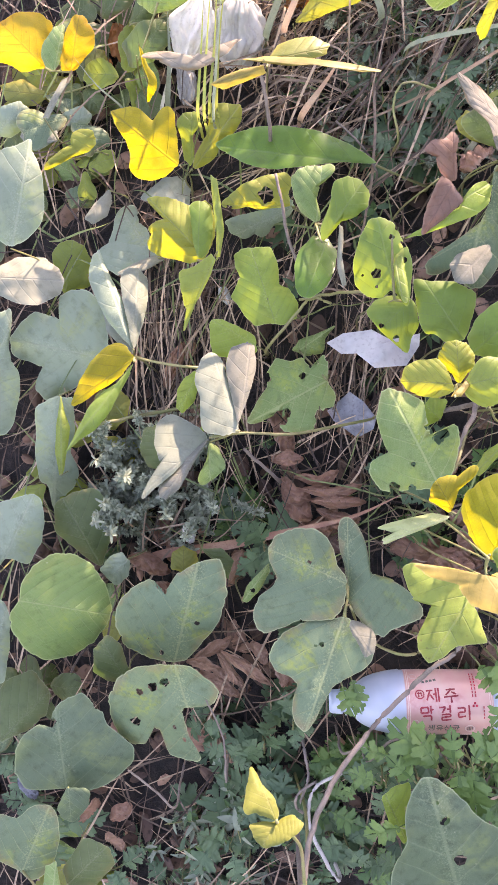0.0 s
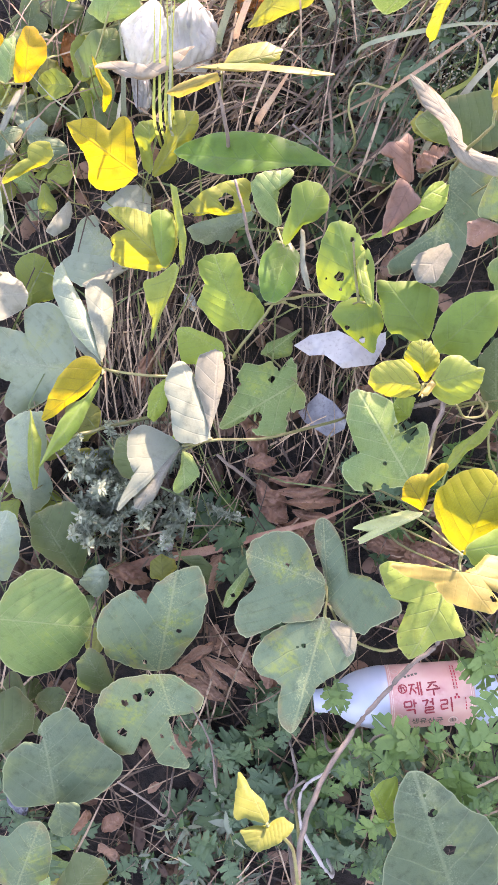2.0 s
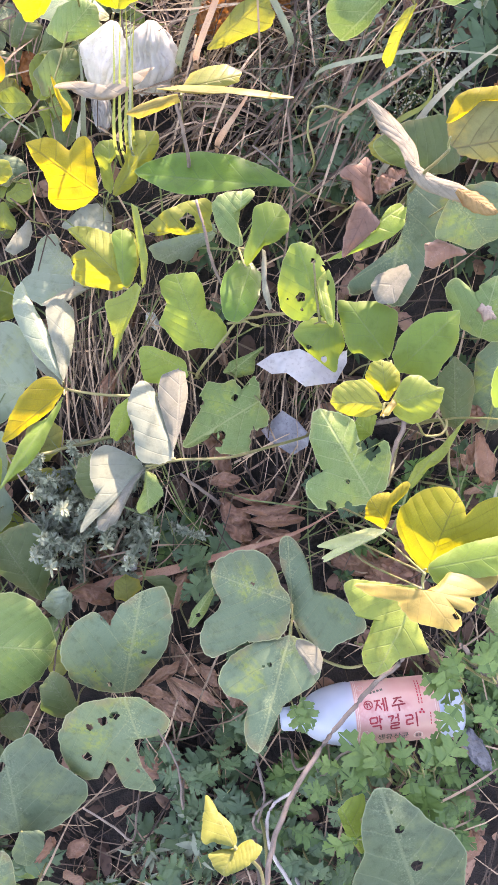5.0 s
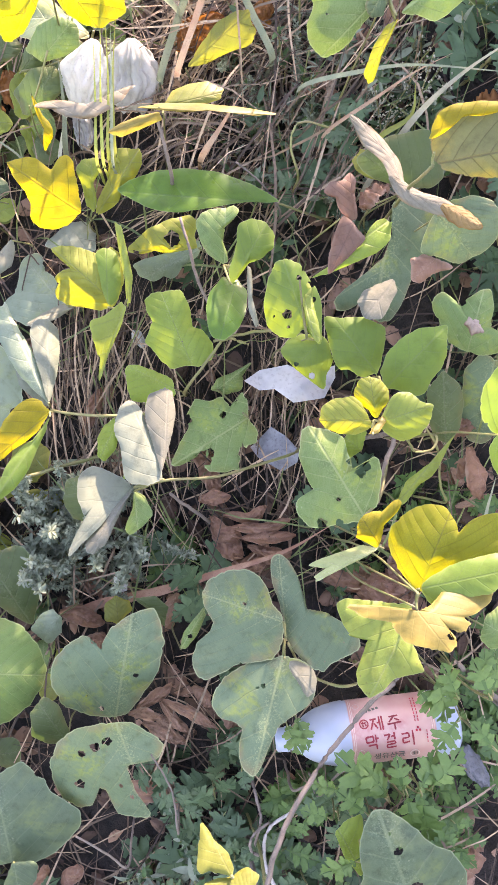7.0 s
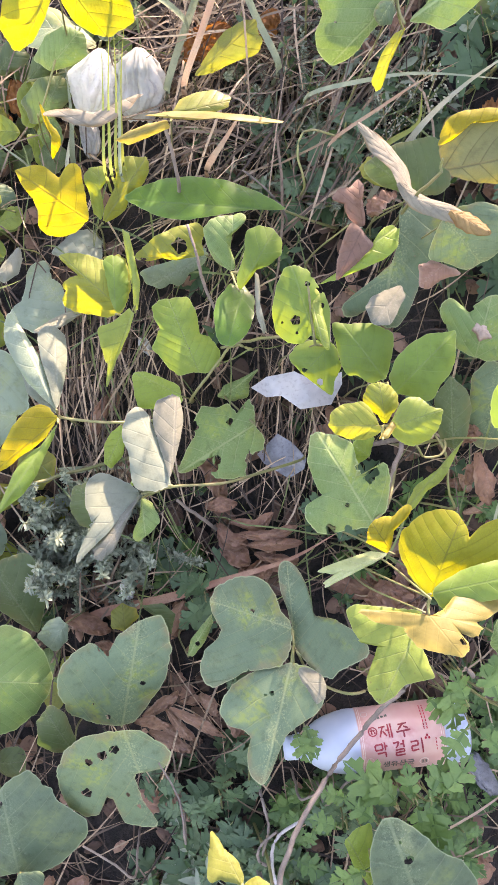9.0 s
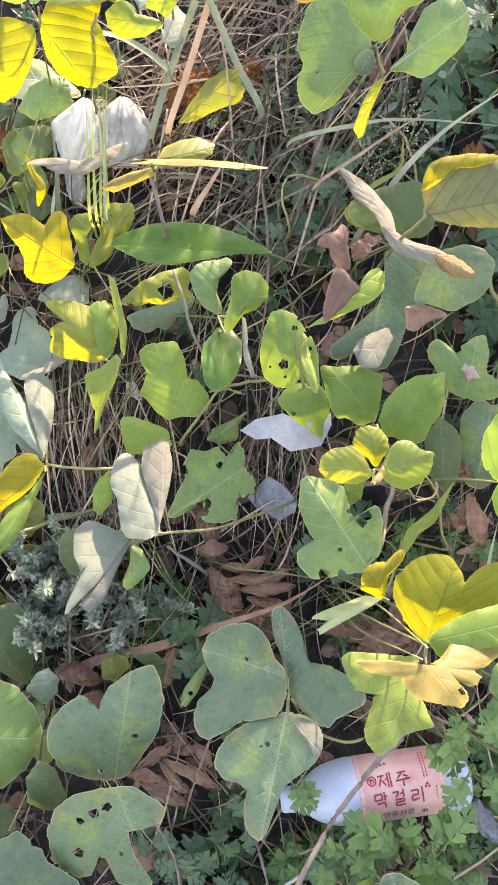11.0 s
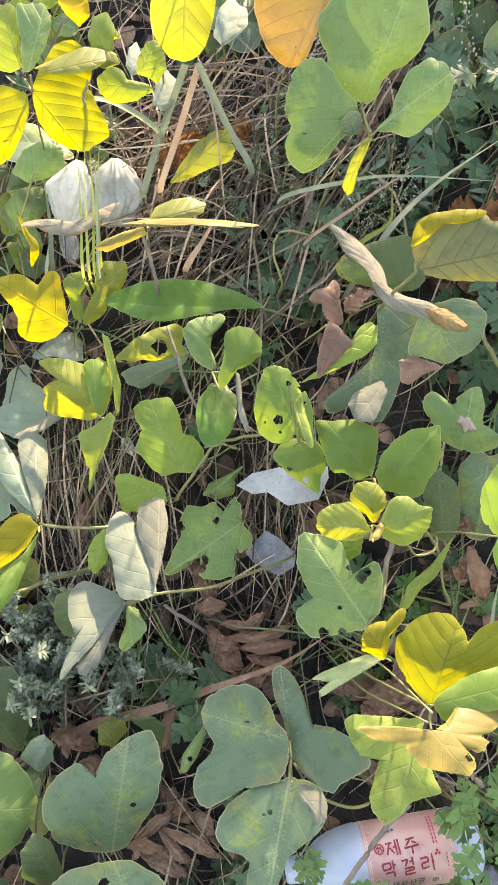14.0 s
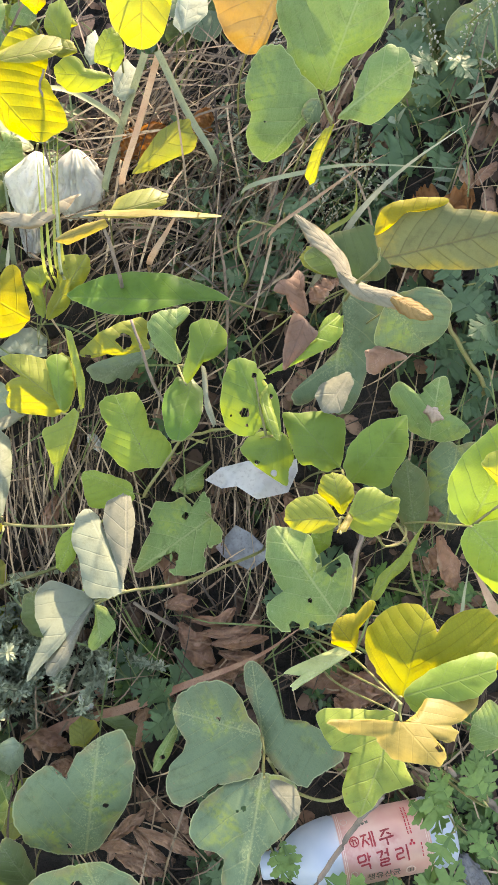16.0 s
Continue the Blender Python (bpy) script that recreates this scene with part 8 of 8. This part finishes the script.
def grey_sprig(rng, height, count):
    """A flowering mugwort spike: a stem crowded with small narrow grey leaves and buds."""
    ob = thing("mugwort_sprig", "grey-green flowering mugwort sprig with small narrow leaves", "weed", (0, 0, 0), "grey mugwort sprigs")
    top = Vector((rng.uniform(-0.03, 0.03), rng.uniform(-0.03, 0.03), height))
    path = smooth_path([Vector((0, 0, -0.03)), top * 0.55 + Vector((rng.uniform(-0.012, 0.012), rng.uniform(-0.012, 0.012), 0)), top], 8)
    bm = bmesh.new()
    tube(bm, path, (0.0016, 0.0007), 6)
    part("stem", bm, STEM_GREEN, ob)
    bm = bmesh.new()
    for i in range(count):
        f = 0.3 + 0.7 * (i / count)
        at = path[int(f * (len(path) - 1))].lerp(path[min(len(path) - 1, int(f * (len(path) - 1)) + 1)], rng.random())
        size = rng.uniform(0.008, 0.024) * (1.2 - 0.5 * f)
        m = Matrix.Translation(at) @ pose(0, 0, 0, 0, 0, rng.uniform(0, 360)) @ pose(0, 0, 0, rng.uniform(-60, 60), -rng.uniform(-70, 70), 0)
        w = size * rng.uniform(0.13, 0.23)
        pts = [m @ Vector(c) for c in ((0, 0, 0), (size * 0.3, w * 0.9, size * 0.06), (size * 0.75, w * 0.8, size * 0.05), (size, 0, -size * 0.05), (size * 0.75, -w * 0.8, size * 0.05), (size * 0.3, -w * 0.9, size * 0.06), (size * 0.5, 0, -size * 0.02))]
        v = [bm.verts.new(p) for p in pts]
        for a in range(6):
            bm.faces.new((v[a], v[(a + 1) % 6], v[6]))
    tagged(part("foliage", bm, HERB_GREY, ob), "small narrow grey-green leaves", kind="")
    return ob


sprigs = [grey_sprig(RNG, h, n) for h, n in ((0.20, 230), (0.16, 190), (0.24, 270), (0.12, 150))]
sprigs_low = [grey_sprig(RNG, h, n) for h, n in ((0.20, 230), (0.16, 190), (0.24, 270), (0.12, 150))]
spots_grey = []
for px, r, n in ((to_ground((-0.179, 0.508, 0.116)), 0.05, 14), (to_ground((-0.130, 0.492, 0.109)), 0.045, 16), (to_ground((-0.205, 0.528, 0.128)), 0.035, 7), (to_ground((-0.094, 0.497, 0.092)), 0.03, 4), (to_ground((-0.154, 0.540, 0.142)), 0.035, 5), (to_ground((-0.070, 0.518, 0.110)), 0.03, 8)):
    spots_grey += around(RNG, px, r, n, 0.6, 1.0)
clump = len(spots_grey)
for px, r, n in (((0.194, 1.034, 0.349), 0.07, 8), ((0.226, 0.963, 0.305), 0.05, 5), ((0.354, 0.958, 0.410), 0.06, 5), ((0.014, 0.243, -0.234), 0.08, 4), ((-0.029, 0.161, -0.323), 0.06, 4), ((0.315, 1.038, 0.429), 0.06, 4), ((0.237, 1.154, 0.446), 0.08, 5)):
    spots_grey += around(RNG, px, r, n, 0.45, 0.8)
for px, r, n in (((0.187, 1.108, 0.400), 0.10, 10), ((0.270, 1.042, 0.385), 0.09, 9), ((0.197, 0.997, 0.324), 0.07, 7), ((0.321, 0.973, 0.386), 0.06, 5)):
    spots_grey += around(RNG, px, r, n, 0.6, 1.0)
scatter(sprigs, spots_grey[:clump], RNG, 48)
scatter(sprigs_low, spots_grey[clump:], RNG, 62)

# ---- narrow-leaved herbs among the straw ----
NARROW = [ovate_mesh("narrow_leaf", size, look, wide) for size, look, wide in ((0.030, HERB_GREY, 0.15), (0.026, HERB_DARK, 0.17), (0.036, HERB_GREY, 0.12), (0.022, HERB, 0.22))]


def narrow_herb(rng, height, count):
    ob = thing("narrow_leaved_herb", "slim grey-green herb with narrow leaves rising from straw", "weed", (0, 0, 0), "narrow-leaved herbs on the bank")
    top = Vector((rng.uniform(-0.03, 0.03), rng.uniform(-0.03, 0.03), height))
    path = smooth_path([Vector((0, 0, -0.03)), top * 0.5 + Vector((rng.uniform(-0.015, 0.015), rng.uniform(-0.015, 0.015), 0)), top], 10)
    bm = bmesh.new()
    tube(bm, path, (0.0018, 0.0008), 6)
    part("stem", bm, STEM_GREEN, ob)
    for i in range(count):
        at = path[int((0.25 + 0.75 * i / count) * (len(path) - 1))]
        m = Matrix.Translation(at) @ pose(0, 0, 0, 0, 0, i * 137.5 + rng.uniform(-20, 20)) @ pose(0, 0, 0, rng.uniform(-30, 30), -rng.uniform(-50, 50), 0) @ Matrix.Scale(rng.uniform(0.6, 1.15), 4)
        part("leaf", rng.choice(NARROW), None, ob, "", m)
    return ob


narrow = [narrow_herb(RNG, h, n) for h, n in ((0.13, 15), (0.10, 12), (0.16, 18))]
spots_narrow = []
for px, r, n in (((0.196, 1.049, 0.359), 0.05, 6), ((0.230, 0.990, 0.326), 0.05, 6), ((0.268, 1.028, 0.375), 0.05, 4), ((0.165, 1.010, 0.327), 0.04, 4), ((0.353, 0.952, 0.405), 0.05, 5), ((0.329, 1.028, 0.434), 0.05, 3), ((0.212, 1.102, 0.402), 0.05, 4), ((0.448, 0.925, 0.481), 0.06, 4), ((0.135, 1.039, 0.341), 0.05, 4), ((-0.019, 0.232, -0.265), 0.08, 12), ((-0.022, 0.174, -0.306), 0.08, 12), ((-0.070, 0.160, -0.320), 0.06, 6), ((0.437, 1.019, 0.537), 0.08, 5)):
    spots_narrow += around(RNG, px, r, n, 0.7, 1.1)
scatter(narrow, spots_narrow, RNG, 50)


def tall_herb(base, tip, rng):
    """A single herb standing clear of the straw, its narrow leaves set closely up the stem."""
    base, tip = Vector(base), Vector(tip)
    ob = thing("tall_herb", "upright blue-green herb with close-set narrow leaves", "weed", to_ground(base), "tall herbs among the straw")
    foot = to_ground(base) + INTO * 0.02
    path = smooth_path([base, base.lerp(tip, 0.5) + Vector((rng.uniform(-0.008, 0.008), 0, rng.uniform(-0.004, 0.004))), tip], 12)
    bm = bmesh.new()
    tube(bm, smooth_path([foot, foot.lerp(base, 0.6), base], 4)[:-1] + path, (0.0020, 0.0009), 6)
    part("stem", bm, STEM_GREEN, ob)
    way = (tip - base).normalized()
    turn = way.to_track_quat("Z", "Y").to_matrix().to_4x4()
    count = int((tip - base).length * 230)
    for i in range(count):
        f = i / count
        at = path[int(f * (len(path) - 1))].lerp(path[min(len(path) - 1, int(f * (len(path) - 1)) + 1)], rng.random())
        m = Matrix.Translation(at) @ turn @ pose(0, 0, 0, 0, 0, i * 137.5 + rng.uniform(-20, 20)) @ pose(0, 0, 0, rng.uniform(-25, 25), -rng.uniform(5, 60), 0) @ Matrix.Scale(rng.uniform(0.7, 1.2) * (1.05 - 0.5 * f), 4)
        part("leaf", rng.choice(NARROW), None, ob, "", m)


for base, tip in (
    ((0.219, 0.959, 0.283), (0.221, 1.008, 0.452)),
    ((0.250, 0.965, 0.301), (0.239, 0.984, 0.417)),
    ((0.199, 1.027, 0.376), (0.218, 1.022, 0.477)),
    ((0.297, 1.020, 0.403), (0.310, 1.000, 0.481)),
    ((0.386, 1.009, 0.436), (0.358, 1.001, 0.514)),
    ((0.264, 1.048, 0.438), (0.272, 1.023, 0.504)),
    ((0.343, 0.988, 0.375), (0.335, 0.974, 0.450)),
    ((0.195, 1.057, 0.427), (0.177, 1.041, 0.498))):
    tall_herb(base, tip, RNG)

BUD = island_material("pale_buds", (0.24, 0.27, 0.19), (0.48, 0.47, 0.39), 0.7, 0.15)


def bud_spike(rng, height, count):
    """A dark slim weed with a loose head of small pale buds."""
    ob = thing("budding_weed", "slim weed with loose heads of small pale buds", "weed", (0, 0, 0), "budding weeds on the bank")
    top = Vector((rng.uniform(-0.02, 0.02), rng.uniform(-0.02, 0.02), height))
    path = smooth_path([Vector((0, 0, -0.03)), top * 0.5 + Vector((rng.uniform(-0.01, 0.01), 0, 0)), top], 10)
    bm = bmesh.new()
    tube(bm, path, (0.0015, 0.0006), 6)
    part("stem", bm, STEM_GREEN, ob)
    bm = bmesh.new()
    for i in range(count):
        at = path[int((0.45 + 0.55 * i / count) * (len(path) - 1))] + Vector((rng.gauss(0, 0.007), rng.gauss(0, 0.007), rng.gauss(0, 0.006)))
        bmesh.ops.create_icosphere(bm, subdivisions=1, radius=rng.uniform(0.0008, 0.0016), matrix=Matrix.Translation(at) @ pose(0, 0, 0, rng.uniform(0, 90), rng.uniform(0, 90)) @ Matrix.Diagonal((1, 1, 1.7, 1)))
    part("flower_head", bm, BUD, ob, "loose head of pale buds")
    for i in range(7):
        m = Matrix.Translation(path[2 + i]) @ pose(0, 0, 0, 0, 0, i * 137.5) @ pose(0, 0, 0, 0, -rng.uniform(10, 50), 0)
        part("leaf", NARROW[1], None, ob, "", m)
    return ob


buds = [bud_spike(RNG, h, n) for h, n in ((0.15, 34), (0.12, 26), (0.18, 40))]
spots_bud = []
for px, r, n in (((0.348, 0.964, 0.407), 0.035, 5), ((0.320, 0.967, 0.381), 0.03, 3), ((0.464, 0.988, 0.541), 0.06, 5), ((0.216, 1.188, 0.466), 0.06, 4), ((0.455, 1.049, 0.575), 0.06, 4)):
    spots_bud += around(RNG, px, r, n, 0.8, 1.1)
scatter(buds, spots_bud, RNG, 24)

# ---- small dead leaves lying in the gaps ----
def small_dead_leaf(size, wide, roll, look_name, seed):
    k = thing("dead_leaf", "small curled brown dead leaf on litter", "leaf", (0, 0, 0), "small dead leaves on the bank")
    rolled_leaf(k, (-size / 2, 0, 0), (size / 2, 0, 0.004), wide, look_name, roll, 0.05, Vector((0, 0, 1)), seed, crumple=0.18)
    return k


fallen = [small_dead_leaf(*row) for row in ((0.050, 0.024, 2.2, "brown", 1.0), (0.040, 0.026, 1.4, "brown", 2.0), (0.058, 0.020, 2.8, "tanbrown", 3.0), (0.036, 0.022, 1.8, "tanbrown", 4.0), (0.045, 0.030, 1.0, "brown", 5.0))]
spots_fallen = []
for px, r, n in (((0.090, 0.532, -0.027), 0.06, 5), ((0.003, 0.485, -0.082), 0.04, 3), ((0.076, 0.376, -0.124), 0.03, 2), ((0.254, 0.499, 0.007), 0.05, 5), ((0.389, 0.535, 0.152), 0.05, 4), ((-0.146, 0.513, -0.093), 0.05, 3), ((-0.046, 0.303, -0.220), 0.05, 3), ((-0.204, 0.177, -0.346), 0.06, 4), ((0.179, 0.702, 0.106), 0.06, 4), ((-0.060, 0.726, 0.075), 0.06, 4), ((0.098, 1.149, 0.412), 0.06, 4), ((0.270, 1.042, 0.385), 0.08, 4), ((0.413, 0.859, 0.398), 0.08, 4), ((0.396, 0.177, -0.190), 0.05, 2)):
    spots_fallen += around(RNG, px, r, n, 0.8, 1.3)
for i, (x, y, s) in enumerate(spots_fallen):
    m = Matrix.Translation(Vector((x, y, ground_z(x, y))) - INTO * RNG.uniform(0.02, 0.05)) @ UPRIGHT @ pose(0, 0, 0, RNG.uniform(-25, 25), RNG.uniform(-25, 25), RNG.uniform(0, 360)) @ Matrix.Scale(s, 4)
    if i < len(fallen):
        fallen[i].matrix_basis = m
    else:
        copy_thing(fallen[i % len(fallen)], m)

# ---- undergrowth of the vine: smaller shaded leaves lower down ----
def low_leaf(rng, look_name, size):
    k = thing("kudzu_leaf", "shaded vine leaf low in the undergrowth", "leaf", (0, 0, 0), "low vine leaves in shade")
    bm = bmesh.new()
    tube(bm, smooth_path([Vector((0, 0, -0.12)), Vector((0.004, 0.002, -0.05)), Vector((0, 0, 0))], 4), (0.0018, 0.0012), 6)
    part("stalk", bm, STEM_GREEN, k)
    for turn, s in ((0, 1.0), (105, 0.85), (-105, 0.85)):
        n = 18
        wide = rng.uniform(0.62, 0.75)
        cut = rng.uniform(0.05, 0.28)
        radii = [1000 * size * s * 0.5 * (1 + 0.14 * math.cos(2 * math.pi * i / n) - cut * math.cos(6 * math.pi * i / n + rng.uniform(-0.3, 0.3)) + rng.uniform(-0.05, 0.05)) for i in range(n)]
        m = pose(0, 0, 0, 0, rng.uniform(-5, 25), turn) @ pose(size * s * 0.62, 0, 0)
        blade(k, m, look_name, (-1000 * size * s * 0.55, 1000 * size * s * 0.55, 0), wide * 1.15, radii, fold=rng.uniform(0, 0.25))
    return k


low = [low_leaf(RNG, a, s) for a, s in (("dark", 0.075), ("dark", 0.06), ("blue", 0.07), ("green", 0.06), ("olive", 0.065), ("lime", 0.055))]
low_spots = []
for px, n in (((-0.165, 1.172, 0.378), 5), ((-0.206, 1.098, 0.316), 3), ((-0.273, 1.112, 0.314), 4), ((-0.337, 1.004, 0.220), 3), ((-0.254, 0.978, 0.219), 3), ((-0.098, 1.190, 0.403), 4), ((-0.238, 0.636, -0.024), 2), ((-0.333, 0.345, -0.252), 3), ((-0.249, 0.164, -0.366), 3), ((0.463, 1.061, 0.592), 3), ((-0.142, 1.383, 0.533), 3), ((0.173, 1.319, 0.551), 3), ((-0.180, 0.423, -0.166), 2)):
    low_spots += [(*around(RNG, px, 0.06, 1)[0][:2], RNG.uniform(0.02, 0.07), RNG.uniform(0.7, 1.25)) for _ in range(n)]
for i, (x, y, h, s) in enumerate(low_spots):
    m = Matrix.Translation(Vector((x, y, ground_z(x, y))) - INTO * h) @ UPRIGHT @ pose(0, 0, 0, RNG.uniform(-25, 25), RNG.uniform(-25, 25), RNG.uniform(0, 360)) @ Matrix.Scale(s, 4)
    if i < len(low):
        low[i].matrix_basis = m
    else:
        copy_thing(low[i % len(low)], m)

# ---- straw, twigs and leaf litter ----
STRAW = island_material("straw", (0.050, 0.033, 0.022), (0.54, 0.40, 0.27), 0.65, 0.12, few=1.65)
TWIG = island_material("twigs", (0.030, 0.021, 0.016), (0.22, 0.145, 0.10), 0.85, few=1.5)
LITTER = island_material("leaf_litter", (0.050, 0.029, 0.021), (0.36, 0.215, 0.15), 0.8, 0.12, few=1.5)


def strands(name, label, material, spots, rng, width, length, lift, heading, swing):
    """Many loose blades lying on and arching over the bank. heading: degrees from uphill."""
    bm = bmesh.new()
    for x, y, s in spots:
        a = radians(heading + rng.gauss(0, swing))
        n = 7
        long = rng.uniform(*length) * s
        p0 = Vector((x, y, 0))
        way = Vector((math.sin(a), math.cos(a), 0)) * 0.82
        bend = rng.uniform(-0.35, 0.35)
        base, arch = rng.uniform(0.0, lift), rng.uniform(0.0, 0.22) * long
        pts = []
        for i in range(n):
            u = i / (n - 1)
            q = p0 + way * (long * (u - 0.5)) + Vector((way.y, -way.x, 0)) * bend * long * (u - 0.5) ** 2
            q.z = ground_z(q.x, q.y)
            pts.append(q - INTO * (base + arch * math.sin(math.pi * min(1, u * 1.1)) + 0.002))
        face = (-INTO + Vector((rng.uniform(-0.7, 0.7), rng.uniform(-0.7, 0.7), rng.uniform(-0.7, 0.7)))).normalized()
        ribbon(bm, pts, rng.uniform(*width), face, 0.3)
    ob = part(name, bm, material, None)
    return tagged(ob, label, "litter", kind="stuff")


def field(rng, n, x0=-0.55, x1=0.7, y0=-0.1, y1=1.55):
    return [(rng.uniform(x0, x1), rng.uniform(y0, y1), 1.0) for _ in range(n)]


strands("dry_grass", "tangled dry tan and grey grass straw on the bank", STRAW, field(RNG, 1700), RNG, (0.0012, 0.0034), (0.08, 0.26), 0.045, 20, 60)
strands("dry_grass", "upright straw clump between vine leaves", STRAW, around(RNG, (-0.081, 0.769, 0.104), 0.10, 150) + around(RNG, (0.147, 0.712, 0.110), 0.06, 50), RNG, (0.0010, 0.0028), (0.12, 0.26), 0.06, 8, 24)
strands("dry_grass", "pale straw thatch among green herbs", STRAW, around(RNG, (0.165, 1.075, 0.374), 0.16, 300) + around(RNG, (0.089, 1.150, 0.412), 0.10, 60), RNG, (0.0012, 0.0038), (0.12, 0.30), 0.09, 70, 40)
strands("thin_twigs", "thin dark twigs and dead stems on soil", TWIG, field(RNG, 1300), RNG, (0.0012, 0.0032), (0.05, 0.20), 0.03, 60, 70)
strands("green_grass", "thin green grass blades among straw", island_material("thin_grass", (0.10, 0.16, 0.06), (0.24, 0.30, 0.10), 0.55, 0.25), field(RNG, 420, y0=0.5), RNG, (0.0012, 0.0034), (0.10, 0.26), 0.06, 10, 45)


def beyond(rng, n):
    """Spots of the same thin cover further out over the bank."""
    out = []
    while len(out) < n:
        x, y = rng.gauss(0.08, 1.1), rng.gauss(0.7, 1.0)
        if not (-0.5 < x < 0.65 and -0.1 < y < 1.5) and abs(x) < 3 and -1.4 < y < 3.2:
            out.append((x, y, 1.6))
    return out


strands("dry_grass", "sparse dry grass straw further over the bank", STRAW, beyond(RNG, 2600), RNG, (0.003, 0.007), (0.12, 0.30), 0.06, 20, 60)
strands("green_grass", "sparse green grass further over the bank", island_material("far_grass", (0.09, 0.15, 0.05), (0.22, 0.28, 0.09), 0.6, 0.25), beyond(RNG, 2200), RNG, (0.004, 0.010), (0.10, 0.26), 0.05, 10, 50)


def leaf_litter():
    bm = bmesh.new()
    rng = random.Random(5)
    for x, y, _ in field(rng, 1500):
        size, roll = rng.uniform(0.014, 0.048), rng.uniform(0.5, 3.0)
        m = Matrix.Translation(Vector((x, y, ground_z(x, y))) - INTO * rng.uniform(0.0, 0.025)) @ UPRIGHT @ pose(0, 0, 0, rng.uniform(-40, 40), rng.uniform(-40, 40), rng.uniform(0, 360))
        rows = []
        for i in range(7):
            u = i / 6
            w = size * 0.75 * math.sin(math.pi * (0.06 + 0.9 * u)) ** 0.7
            r = w / roll
            rows.append([bm.verts.new(m @ Vector((size * (u - 0.5), math.sin(v * roll) * r, (math.cos(v * roll) - 1) * r + 0.12 * size * noise.noise((u * 4 + x * 50, v * 4, y * 50))))) for v in (-0.5, -0.25, 0, 0.25, 0.5)])
        for a, b in zip(rows, rows[1:]):
            for k in range(4):
                bm.faces.new((a[k], b[k], b[k + 1], a[k + 1]))
    ob = part("leaf_litter", bm, LITTER, None)
    tagged(ob, "crumbled brown leaf litter covering the soil", "litter", kind="stuff")


leaf_litter()
